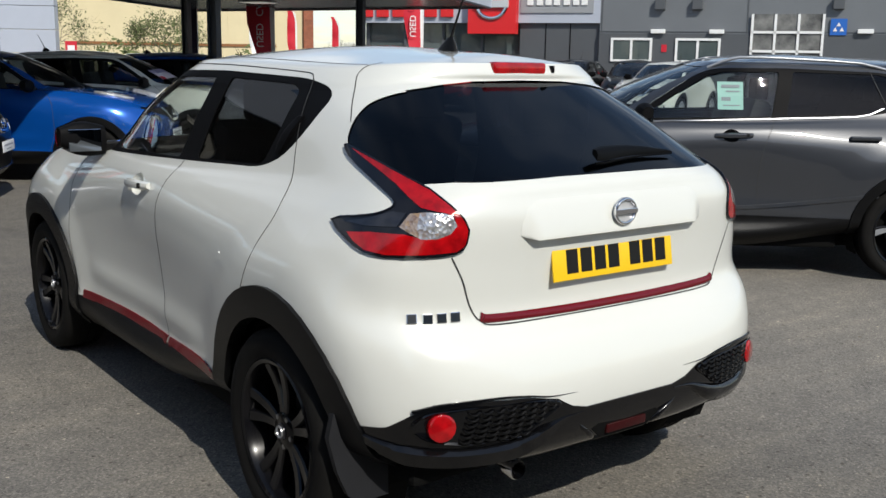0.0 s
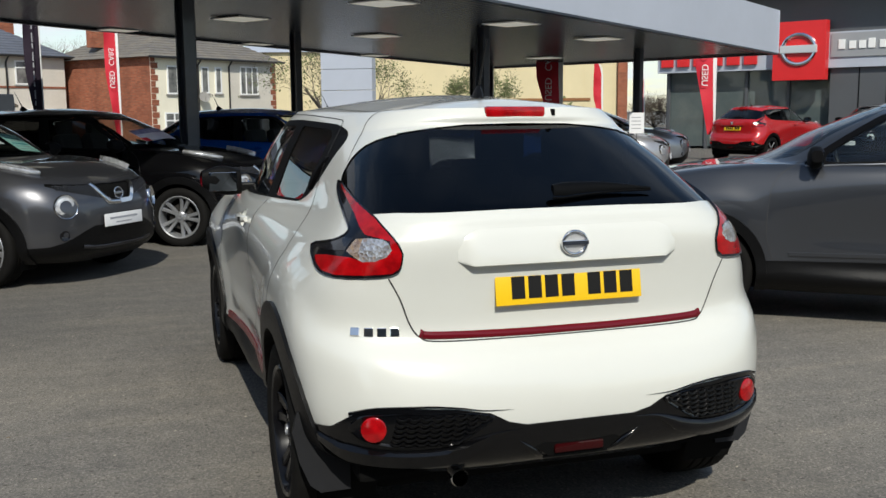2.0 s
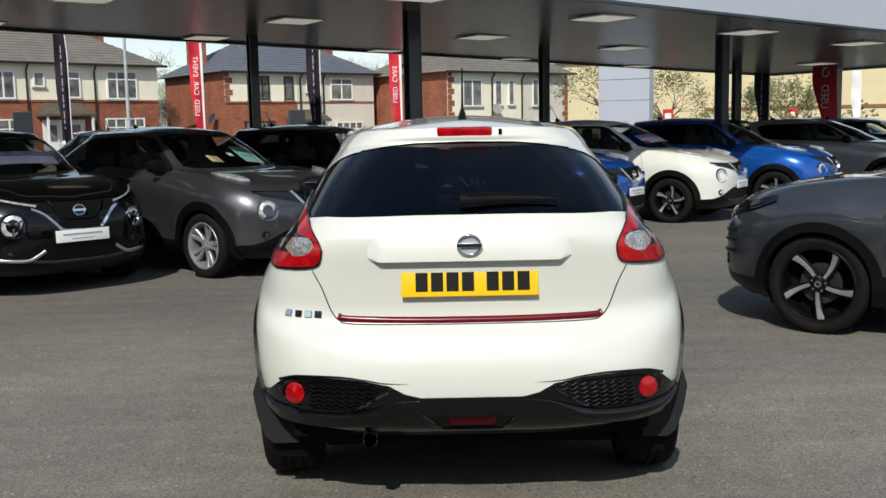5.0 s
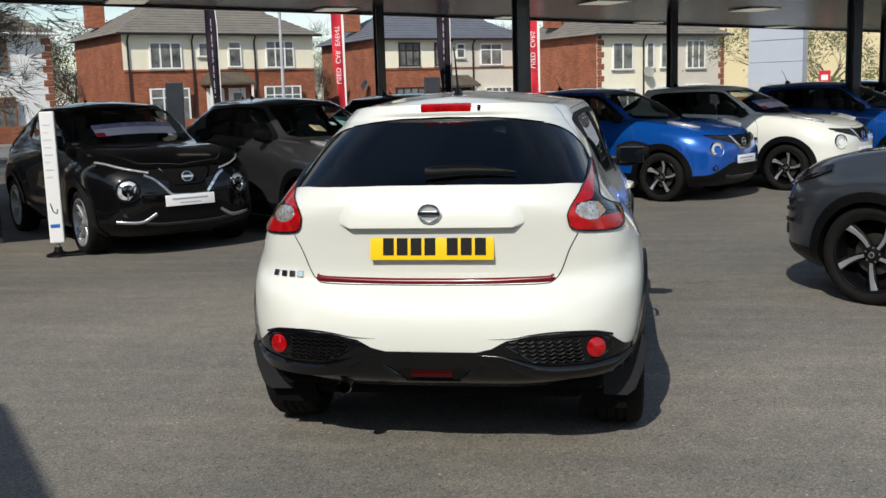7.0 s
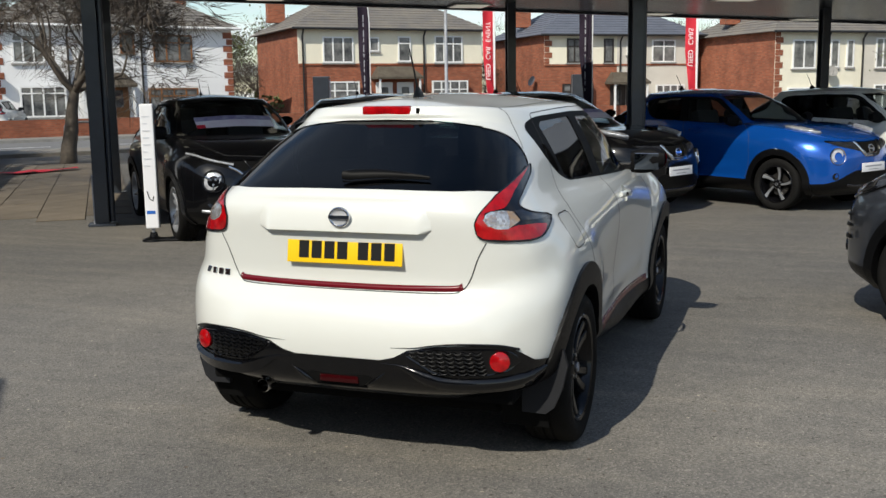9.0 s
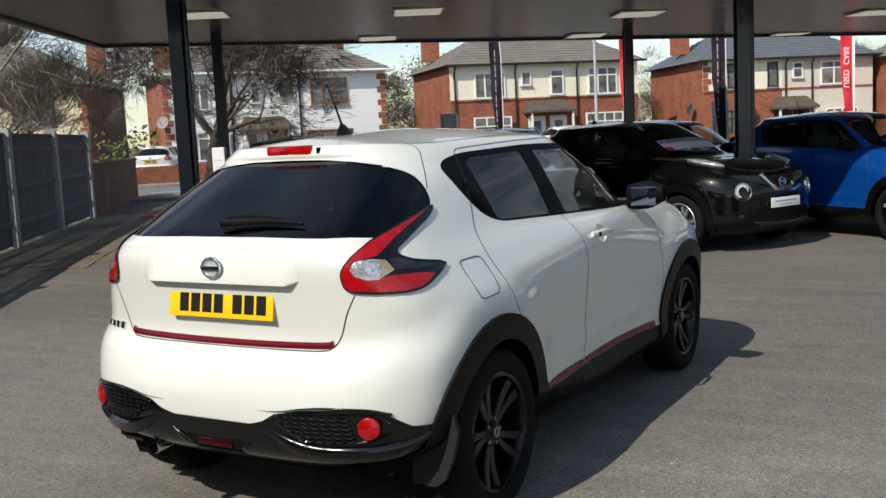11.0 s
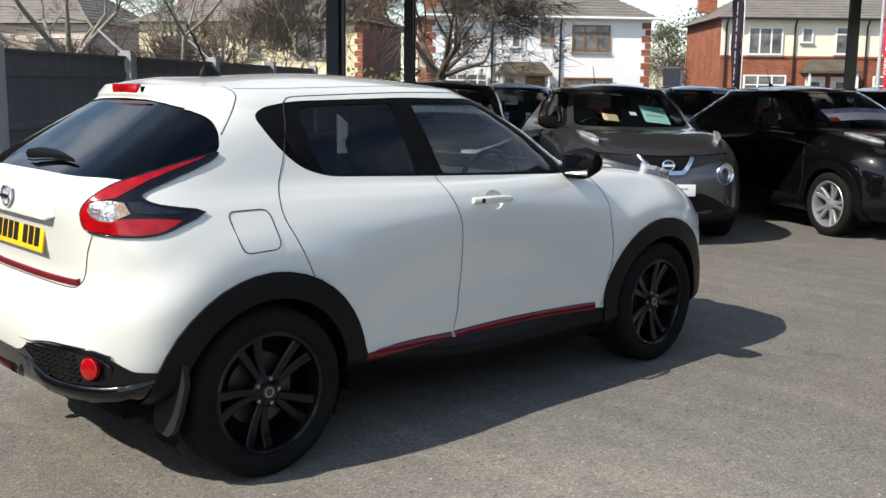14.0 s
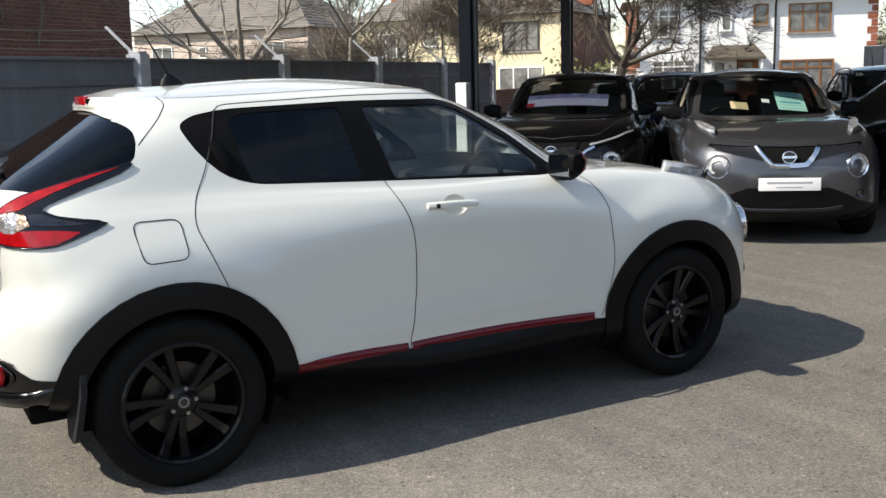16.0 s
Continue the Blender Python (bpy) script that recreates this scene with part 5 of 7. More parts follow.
def skin_ledge(skin, sz):
    """The raised panel over the plate: proud at its lower edge, running out at the top."""
    rows = []
    for k in range(33):
        x = -0.385 + 0.77 * k / 32
        e = smooth01((0.385 - abs(x)) / 0.045)
        zt, zb = 1.040 + 0.075 * math.sqrt(max(0.0, 1 - ((abs(x) - 0.30) / 0.086) ** 2)) if abs(x) > 0.30 else 1.115, 1.003 + 0.012 * (1 - e)
        line = []
        for t, lift in ((0, 0.0), (0.06, 0.0015 * e), (0.2, 0.004 * e), (0.55, 0.012 * e), (0.88, 0.025 * e), (0.97, 0.027 * e), (1.0, 0.022 * e)):
            p, n = skin.at("rear", x, (zt + (zb - zt) * t) * sz)
            line.append(p + n * (lift + 0.0006))
        p, n = skin.at("rear", x, (zb + 0.006) * sz)
        line.append(p - n * 0.003)
        rows.append(line)
    return add_rings(bmesh.new(), rows, False)


def badge(parent, m, r, back=BADGEBACK):
    """A plain chrome ring with a bar across it."""
    b = new("badge", mesh_of("badge", tube([(r * math.cos(2 * math.pi * k / 32), 0.88 * r * math.sin(2 * math.pi * k / 32), 0) for k in range(33)], r * 0.13, 8), CHROME, 50))
    b.parent = parent
    b.matrix_local = m
    part("badge_bar", box(-r * 1.12, r * 1.12, -r * 0.19, r * 0.19, -0.004, r * 0.16, 0.002), CHROME, b)
    part("badge_back", lathe([(-0.012, r * 0.98), (-0.004, r * 0.9), (-0.003, 0)], 24, "z"), back, b, "", 40)


def number_plate(parent, m, mat, dealer=False):
    """A registration plate with plain bars for its characters."""
    o = new("number_plate", mesh_of("number_plate", box(-0.26, 0.26, -0.0555, 0.0555, -0.003, 0.004, 0.003), mat, 40))
    o.parent = parent
    o.matrix_local = m
    if dealer:
        part("printed_bar", box(-0.19, 0.19, 0.004, 0.022, 0.004, 0.0052), PALEINK, o)
        part("printed_bar", box(-0.11, 0.11, -0.032, -0.022, 0.004, 0.0052), PALEINK, o)
        return o
    x = -0.205
    for k in range(7):
        if k == 4:
            x += 0.035
        part("printed_bar", box(x, x + 0.046, -0.036, 0.036, 0.004, 0.0052), INK, o)
        x += 0.0585
    return o


def grille_net(car, skin, sz):
    """Mesh of the upper grille, either side of the V."""
    for s in (-1, 1):
        bm = bmesh.new()
        for r in range(7):
            for k in range(17):
                x = 0.225 + 0.024 * (k + 0.5 * (r % 2))
                z = 0.762 + 0.0165 * r + 0.215 * (x - 0.21)
                if z > 0.860 + 0.055 * (x - 0.2) or x > 0.60:
                    continue
                pts = []
                for dx, dz in ((0, 0.005), (0.007, -0.003), (0.015, -0.003), (0.022, 0.005)):
                    p, n = skin.at("front", x + dx, (z + dz) * sz)
                    q = p + n * 0.003
                    pts.append((s * q.x, q.y, q.z))
                add_tube(bm, pts, 0.0048, 4)
        part("grille_net", bm, SATIN, car, "", 40)


def rear_details(car, skin, gap, hero, sz, X):
    """Mesh pods, reflectors, fog lamp, glossy lower wing and exhaust of the rear bumper."""
    for s in (-1, 1):
        pod = bmesh.new()
        outline = rounded(X([(0.285, 0.535), (0.36, 0.553), (0.60, 0.563), (0.705, 0.553), (0.745, 0.51), (0.70, 0.465), (0.60, 0.450), (0.42, 0.452)]), 0.03)
        rows = []
        for sc, d in ((1.0, 0.009), (0.97, 0.012), (0.90, 0.006)):
            ring = []
            for a, b in outline:
                aa, bb = 0.53 + (a - 0.53) * sc, 0.506 * sz + (b - 0.506 * sz) * sc
                p, n = skin.at("rear", aa, bb)
                q = p + n * d
                ring.append((s * q.x, q.y, q.z))
            rows.append(ring)
        add_rings(pod, rows, True, True)
        pd = part("bumper_pod", pod, GLOSSBLACK, car, "dark mesh bumper insert", 40)
        net = bmesh.new()
        for r in range(6):
            z = (0.460 + 0.0165 * r) * sz
            x0, x1 = 0.405 - 0.021 * r, 0.60
            n_ = int((x1 - x0) / 0.036)
            for k in range(n_ + 1):
                xa = x0 + (k + 0.5 * (r % 2)) * 0.036
                if xa + 0.03 > x1 + 0.02:
                    continue
                pts = []
                for xx, dz in ((xa, 0.006), (xa + 0.010, -0.002), (xa + 0.024, -0.002), (xa + 0.034, 0.006)):
                    p, n = skin.at("rear", xx, z + dz)
                    q = p + n * 0.011
                    pts.append((s * q.x, q.y, q.z))
                add_tube(net, pts, 0.0033, 5)
        part("net", net, PLASTIC, pd, "", 40)
        p, n = skin.at("rear", 0.672, 0.508 * sz)
        rf = part("reflector", lathe([(-0.01, 0.041), (0.004, 0.040), (0.008, 0.034), (0.009, 0.0)], 24), LAMPRED, pd, "round red reflector", 40)
        n = Vector((s * 0.35, -0.93, 0.05)).normalized()
        rf.matrix_local = Matrix.Translation((s * p.x, p.y - 0.012, p.z)) @ n.to_track_quat("X", "Z").to_matrix().to_4x4()
    gap("bumper_wing", "rear", X([(0.82, 0.462), (0.755, 0.428), (0.68, 0.414), (0.57, 0.410), (0.46, 0.414), (0.385, 0.432), (0.33, 0.456), (0.275, 0.477), (0.20, 0.484)]), 0.060, mat=GLOSSBLACK if hero else PLASTIC, lift=0.004, thick=0.020, label="glossy dark lower wing", taper=lambda t: min(1.0, 0.35 + 4 * t) * (1 - 0.93 * smooth01((t - 0.55) / 0.45)))
    if hero:
        # black strip above each insert; its tapering inner end stands in for the overhang's shadow
        gap("insert_brow", "rear", X([(0.735, 0.552), (0.66, 0.574), (0.52, 0.579), (0.42, 0.571), (0.33, 0.556), (0.235, 0.552)]), 0.011, mat=GLOSSBLACK, lift=0.003, thick=0.006, taper=lambda t: 1 - 0.95 * t)
    p, n = skin.at("rear", 0, 0.405 * sz)
    recess = plate([(-0.125, 0.428 * sz), (0.125, 0.428 * sz), (0.150, 0.412 * sz), (0.105, 0.375 * sz), (-0.105, 0.375 * sz), (-0.150, 0.412 * sz)], 0.006, lambda a, b, h: (a, p.y - 0.003 - h + (0.415 * sz - b) * 0.25, b))
    part("fog_lamp_recess", recess, DARK, car)
    part("rear_fog_lamp", box(-0.088, 0.088, p.y - 0.013, p.y + 0.01, 0.384 * sz, 0.416 * sz, 0.008), LAMPDARK, car, "dark red rear fog lamp", 40)
    for s in (-1, 1):
        gap("bumper_rib", "rear", X([(s * 0.115, 0.372), (s * 0.160, 0.404), (s * 0.215, 0.446)]), 0.020, both=False, mat=GLOSSBLACK if hero else PLASTIC, lift=0.003, thick=0.012, per=6, taper=lambda t: max(0.04, math.sin(math.pi * (0.12 + 0.88 * t))))
    gap("bumper_rib", "rear", X([(-0.115, 0.370), (0.0, 0.368), (0.115, 0.370)]), 0.012, both=False, mat=PLASTIC, lift=0.003, thick=0.007, per=4)
    ex = lathe([(0.0, 0.022), (-0.11, 0.025), (-0.16, 0.030), (-0.165, 0.027), (-0.05, 0.020)], 20)
    bmesh.ops.transform(ex, matrix=Matrix.Translation((-0.392, -1.735, 0.318)) @ Matrix.Rotation(radians(90), 4, "Z"), verts=ex.verts)
    part("exhaust", ex, CHROME, car, "chrome exhaust tip", 40)


def price_card(car, skin, spec, sz):
    x, w, h, mat = spec
    p, n = skin.at("front", x, 1.14 * sz)
    q, _ = skin.at("front", x, 1.34 * sz)
    up = (q - p).normalized()
    side = up.cross(n).normalized()
    c = p + up * (h / 2 + 0.02) - n * 0.014
    rot = Matrix((side, up, n)).transposed().to_4x4()
    o = new("price_card", mesh_of("price_card", box(-w / 2, w / 2, -h / 2, h / 2, 0, 0.002), mat))
    o.parent = car
    o["label"] = "pale printed price card"
    o.matrix_local = Matrix.Translation(c) @ rot
    for k, (hh, ww) in enumerate(((0.022, 0.62), (0.030, 0.70), (0.012, 0.5), (0.030, 0.70), (0.010, 0.8), (0.010, 0.8))):
        z = h * (0.40 - 0.155 * k)
        part("printed_bar", box(-w * ww / 2, w * ww / 2, z - hh / 2, z + hh / 2, 0.002, 0.003), PALEINK if k in (2, 4, 5) else TEALINK, o)
    # a small number slip and a folded paper beside it
    for dx, ww, hh, mt, nm in ((0.24, 0.075, 0.07, CARD, "number_slip"), (0.50, 0.17, 0.14, KRAFT, "paper")):
        p, n = skin.at("front", x + dx, 1.16 * sz)
        c = p + up * (hh / 2 + (0.14 if nm == "number_slip" else 0.02)) - n * 0.012
        e = new(nm, mesh_of(nm, box(-ww / 2, ww / 2, -hh / 2, hh / 2, 0, 0.002), mt))
        e.parent = car
        e.matrix_local = Matrix.Translation(c) @ rot


# ---- ground ----
def sheet(points, z=0.0):
    bm = bmesh.new()
    bm.faces.new([bm.verts.new((x, y, z)) for x, y in points])
    return bm


far = bmesh.new()
bmesh.ops.create_grid(far, x_segments=60, y_segments=60, size=700)
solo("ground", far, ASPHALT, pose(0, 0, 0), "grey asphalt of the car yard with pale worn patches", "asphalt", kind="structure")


# ---- canopy over the display row ----
U = Vector((0.83, 0.558, 0)).normalized()      # along the canopy
V = Vector((-U.y, U.x, 0))                     # across it, away from the yard


def soffit(x):
    return 3.08 - 0.028 * x


def canopy():
    c0, c1, c2, c3 = (12.65, 14.45), (-6.9, 0.96), (-12.0, 8.3), (9.6, 24.2)
    can = thing("canopy", pose(0, 0, 0), "long flat forecourt canopy with pale grey fascia on dark steel columns", "canopy", kind="structure")
    corners = [Vector((*c, 0)) for c in (c0, c1, c2, c3)]
    bm = bmesh.new()
    lo = [bm.verts.new((c.x, c.y, soffit(c.x) + 0.03)) for c in corners]
    hi = [bm.verts.new((c.x, c.y, soffit(c.x) + 0.85)) for c in corners]
    bm.faces.new(lo)
    bm.faces.new(hi)
    for i in range(4):
        bm.faces.new((lo[i], lo[(i + 1) % 4], hi[(i + 1) % 4], hi[i]))
    part("roof_deck", bm, CANOPY, can)
    # fascia boards all round
    for i in range(4):
        a, b = corners[i], corners[(i + 1) % 4]
        d = (b - a).normalized()
        n = Vector((d.y, -d.x, 0))
        if n.dot((a + b) / 2 - sum(corners, Vector()) / 4) < 0:
            n = -n
        bm = bmesh.new()
        rings = []
        for p in (a - d * 0.06, b + d * 0.06):
            z = soffit(p.x)
            rings.append([p + n * 0.06 + Vector((0, 0, z - 0.02)), p + n * 0.06 + Vector((0, 0, z + 0.92)), p + n * 0.004 + Vector((0, 0, z + 0.92)), p + n * 0.004 + Vector((0, 0, z - 0.02))])
        add_rings(bm, rings, True, True)
        part("fascia", bm, FASCIA, can)
        bm = bmesh.new()
        rings = []
        for p in (a, b):
            z = soffit(p.x)
            rings.append([p + n * 0.075 + Vector((0, 0, z - 0.05)), p + n * 0.075 + Vector((0, 0, z - 0.015)), p - n * 0.05 + Vector((0, 0, z - 0.015)), p - n * 0.05 + Vector((0, 0, z - 0.05))])
        add_rings(bm, rings, True, True)
        part("edge_trim", bm, COLUMN, can)
    # soffit boards running along the canopy
    w = 0.15
    length, depth = (corners[0] - corners[1]).length, (corners[2] - corners[1]).length
    n = int(depth / w)
    boards = bmesh.new()
    for k in range(n):
        t0, t1 = k / n + 0.0012, (k + 1) / n - 0.0012
        q = []
        for t, u in ((t0, 0), (t0, 1), (t1, 1), (t1, 0)):
            a = corners[1].lerp(corners[2], t)
            b = corners[0].lerp(corners[3], t)
            p = a.lerp(b, u)
            q.append(Vector((p.x, p.y, soffit(p.x))))
        top = [boards.verts.new(p + Vector((0, 0, 0.02))) for p in q]
        low = [boards.verts.new(p) for p in q]
        boards.faces.new(low)
        for i in range(4):
            boards.faces.new((low[i], low[(i + 1) % 4], top[(i + 1) % 4], top[i]))
    ob = part("soffit_boards", boards, CANOPY, can, "grey lined soffit boards")
    tagged(ob, kind="stuff")
    return can, corners


canopy()


def column(x, y, pipe=False, light_foot=False):
    z = soffit(x)
    c = thing("canopy_column", Matrix.Translation((x, y, 0)) @ Matrix.Rotation(math.atan2(U.y, U.x), 4, "Z"), "dark painted steel canopy column on the asphalt", "column", "canopy columns")
    bm = box(-0.08, 0.08, -0.085, -0.06, 0.0, z)
    add_box(bm, -0.08, 0.08, 0.06, 0.085, 0.0, z)
    add_box(bm, -0.03, 0.03, -0.06, 0.06, 0.0, z)
    part("steel_section", bm, COLUMN, c)
    part("base_plate", box(-0.16, 0.16, -0.16, 0.16, 0.0, 0.03, 0.006), COLUMN, c)
    if pipe:
        part("downpipe", tube([(0.12, -0.02, 0.05), (0.12, -0.02, z)], 0.036, 12), COLUMN, c, "", 40)
    if light_foot:
        part("pale_guard", box(-0.095, -0.082, -0.09, 0.09, 0.03, 0.62), CONCRETE, c, "pale painted lower guard")
    return c


for x, y, p, g in ((-6.33, 4.46, True, True), (-0.52, 8.65, True, False), (4.77, 11.93, True, False), (9.59, 15.09, False, False), (-8.81, 7.9, False, True), (-3.54, 12.87, False, False), (2.01, 15.12, False, False), (6.9, 18.3, False, False)):
    column(x, y, p, g)


def canopy_light(x, y):
    c = thing("ceiling_light", Matrix.Translation((x, y, soffit(x) - 0.002)) @ Matrix.Rotation(math.atan2(U.y, U.x), 4, "Z"), "square recessed canopy light with a dimly lit pale diffuser", "light", "canopy lights")
    part("frame", box(-0.36, 0.36, -0.36, 0.36, -0.022, 0.0, 0.004), PVC, c)
    part("diffuser", box(-0.32, 0.32, -0.32, 0.32, -0.030, -0.022, 0.003), FITTING, c)


for x, y in ((-4.4, 13.06), (-2.32, 9.88), (-1.36, 15.99), (-0.3, 6.9), (0.65, 12.4), (1.56, 18.3), (2.25, 9.09), (3.53, 14.57), (4.9, 20.6), (4.96, 11.04), (7.56, 13.0), (9.0, 18.9), (-7.49, 10.7), (-4.6, 7.34), (-7.01, 5.67)):
    canopy_light(x, y)


# ---- the cars ----
crossover(pose(-0.009, 0, 0), WHITE, "pearl white crossover car with dark alloy wheels and red trim", wheels="dark", hero=True, fine=1.0)


def park(hub_x, hub_y, heading, axle=1.265, side=1):
    """The pose of a car whose front wheel (side 1: its right one) stands at that place."""
    m = Matrix.Rotation(radians(heading - 90), 4, "Z")
    return Matrix.Translation(Vector((hub_x, hub_y, 0)) - m @ Vector((side * 0.765, axle, 0))) @ m


ROW = "cars in the display row"
TALL = dict(SHAPE, table=scaled(CROSSOVER, 1.02, 1.01, 1.01), axle=1.29, sy=1.02, sz=1.01)
LONG = dict(SHAPE, table=scaled(CROSSOVER, 1.06, 1.02, 1.02), axle=1.323, hub=0.352, sy=1.06, sz=1.02,
            dlo=[(-1.33, 1.36), (-1.25, 1.40), (-1.05, 1.432), (-0.40, 1.453), (0.04, 1.448), (0.16, 1.415), (0.37, 1.285), (0.58, 1.135), (0.635, 1.085), (0.60, 1.075), (0.0, 1.10), (-0.45, 1.117), (-1.02, 1.145), (-1.2, 1.195), (-1.30, 1.29)],
            front_glass=[(-0.30, 1.12), (-0.36, 1.428), (0.02, 1.425), (0.125, 1.395), (0.34, 1.265), (0.50, 1.145), (0.50, 1.098)],
            rear_glass=[(-0.40, 1.128), (-0.455, 1.43), (-1.04, 1.418), (-1.15, 1.39), (-1.20, 1.35), (-1.16, 1.24), (-1.08, 1.18), (-0.98, 1.155)])
crossover(park(-2.5, 4.55, -38), GREY, "dark grey crossover car with bright alloy wheels under the canopy", ROW, wheels="silver", card=(-0.26, 0.28, 0.35, MINT))
crossover(park(-4.6, 3.66, -44, 1.29), BLACK, "glossy black crossover car with a windscreen banner under the canopy", ROW, shape=TALL, wheels="silver", banner=True, face="vee")
crossover(park(-0.75, 6.75, -25), BLACK, "glossy black crossover car with a banner in its windscreen", ROW, wheels="silver", banner=True)
crossover(park(1.47, 7.95, -33), BLUE, "bright metallic blue crossover car with black alloy wheels", ROW)
crossover(park(3.3, 9.2, -33), WHITE, "white crossover car with black alloy wheels and a banner", ROW, banner=True)
crossover(park(5.3, 10.6, -33), BLUE, "bright metallic blue crossover car with dark roof", ROW, fine=0.5)
crossover(park(2.56, 1.36, 141, 1.323, -1), SLATE, "dark metallic grey family crossover with bright belt trim", "", shape=LONG, wheels="blade", roof_rails=True, belt=True)

# further along the row and in the yard
HATCH = dict(SHAPE, table=scaled(CROSSOVER, 1.05, 0.98, 0.97), axle=1.33, hub=0.31, sy=1.05, sz=0.97)
crossover(park(8.3, 13.2, -33, 1.33), SILVER, "silver hatchback car with a dark roof under the canopy", ROW, shape=HATCH, wheels="silver", card=(0.1, 0.25, 0.3, CARD), fine=0.5)
crossover(park(10.6, 16.2, -33, 1.33), SILVER, "pale silver hatchback car under the canopy", ROW, shape=HATCH, wheels="silver", fine=0.5)
crossover(Matrix.Translation((16.9, 20.4, 0)) @ Matrix.Rotation(radians(-66), 4, "Z"), RED, "bright red family crossover seen from behind", "", shape=LONG, wheels="blade", fine=0.5)
# a second rank behind the row, backs to the road
for x, y, h, c, l in ((-6.9, 7.4, -44, NAVY, "dark blue crossover car behind the display row"), (-4.6, 9.6, -40, BLACK, "black crossover car with bright roof rails behind the display row"), (-2.0, 11.0, -36, BLACK, "black crossover car in the second rank"), (7.6, 17.0, -33, NAVY, "dark blue crossover car in the second rank"), (11.5, 20.2, -33, BLACK, "black hatchback car in the second rank")):
    crossover(park(x, y, h), c, l, "cars in the second rank", wheels="silver", roof_rails=x == -4.6, fine=0.5)
crossover(Matrix.Translation((18.8, 18.1, 0)) @ Matrix.Rotation(radians(118), 4, "Z"), BLACK, "black off-road car parked by the showroom entrance", "cars by the showroom", shape=LONG, wheels="silver", fine=0.5)
crossover(Matrix.Translation((19.6, 16.2, 0)) @ Matrix.Rotation(radians(130), 4, "Z"), BLACK, "black off-road car parked by the grey wall", "cars by the showroom", shape=LONG, wheels="silver", fine=0.5)
crossover(Matrix.Translation((18.3, 13.9, 0)) @ Matrix.Rotation(radians(112), 4, "Z"), WHITE, "white crossover car parked by the grey wall", "cars by the showroom", wheels="silver", fine=0.5)
crossover(Matrix.Translation((-14.2, 36.6, 0)) @ Matrix.Rotation(radians(-39), 4, "Z"), WHITE, "white car parked on the road before the houses", "cars on the road", wheels="silver", fine=0.5)
crossover(Matrix.Translation((-28.1, 25.4, 0)) @ Matrix.Rotation(radians(30), 4, "Z"), WHITE, "white car parked on the road before the houses", "cars on the road", wheels="silver", fine=0.5)


# ---- houses over the road ----
def house_window(parent, x0, x1, z0, z1, joinery=PVC, cols=2, transom=0.0, y=0.0, sill=True):
    """A window set in the front wall (at y, looking to -y): frame, mullions, panes, sill."""
    w = new("window")
    w.parent = parent
    w.matrix_local = Matrix.Translation((0, y, 0))
    t = 0.07
    bm = box(x0, x1, -0.09, 0.03, z0, z0 + t)
    add_box(bm, x0, x1, -0.09, 0.03, z1 - t, z1)
    add_box(bm, x0, x0 + t, -0.09, 0.03, z0 + t, z1 - t)
    add_box(bm, x1 - t, x1, -0.09, 0.03, z0 + t, z1 - t)
    for k in range(1, cols):
        x = x0 + (x1 - x0) * k / cols
        add_box(bm, x - 0.035, x + 0.035, -0.085, 0.03, z0 + t, z1 - t)
    if transom:
        add_box(bm, x0 + t, x1 - t, -0.083, 0.03, z1 - transom - 0.03, z1 - transom + 0.03)
    part("window_frame", bm, joinery, w)
    for k in range(cols):
        a, b = x0 + (x1 - x0) * k / cols, x0 + (x1 - x0) * (k + 1) / cols
        part("pane", box(a + 0.03, b - 0.03, -0.055, -0.045, z0 + 0.05, z1 - 0.05), PANE, w)
    if sill:
        part("window_sill", box(x0 - 0.06, x1 + 0.06, -0.12, 0.0, z0 - 0.07, z0), KERB, w)


def hip_roof(w, d, eaves, rise, over=0.35, hips=(True, True)):
    """A hipped roof over a block of w by d, with thickness at the eaves and courses of tile."""
    bm = bmesh.new()
    y0, y1, x0, x1 = -over, d + over, -over, w + over
    h = (y1 - y0) / 2
    a = x0 + (h if hips[0] else 0)
    b = x1 - (h if hips[1] else 0)
    ym = (y0 + y1) / 2
    n = 16
    rows = []
    for k in range(n + 1):
        t = k / n
        for lip in ((0.0, 0.035) if 0 < k < n else (0.0,)):
            z = eaves + rise * t + lip
            xa, xb, ya, yb = x0 + (a - x0) * t, x1 + (b - x1) * t, y0 + (ym - y0) * t, y1 + (ym - y1) * t
            rows.append([(xa, ya, z), (xb, ya, z), (xb, yb, z), (xa, yb, z)])
    add_rings(bm, rows)
    add_rings(bm, [[(x0, y0, eaves - 0.02), (x1, y0, eaves - 0.02), (x1, y1, eaves - 0.02), (x0, y1, eaves - 0.02)], rows[0]], True, False)
    bm.faces.new([bm.verts.new(p) for p in ((x0, y0, eaves - 0.02), (x1, y0, eaves - 0.02), (x1, y1, eaves - 0.02), (x0, y1, eaves - 0.02))])
    return bm


def chimney(parent, x, y, z0, z1, w=0.9, d=0.5):
    bm = box(x - w / 2, x + w / 2, y - d / 2, y + d / 2, z0, z1)
    add_box(bm, x - w / 2 - 0.06, x + w / 2 + 0.06, y - d / 2 - 0.06, y + d / 2 + 0.06, z1 - 0.22, z1 - 0.1)
    c = part("chimney", bm, BRICK, parent)
    for k in (-0.25, 0.25):
        pot = lathe([(z1, 0.11), (z1 + 0.35, 0.09), (z1 + 0.36, 0.07), (z1, 0.07)], 10, "z")
        bmesh.ops.translate(pot, vec=(x + k * w, y, 0), verts=pot.verts)
        part("chimney_pot", pot, BRICKDARK, c, "", 40)


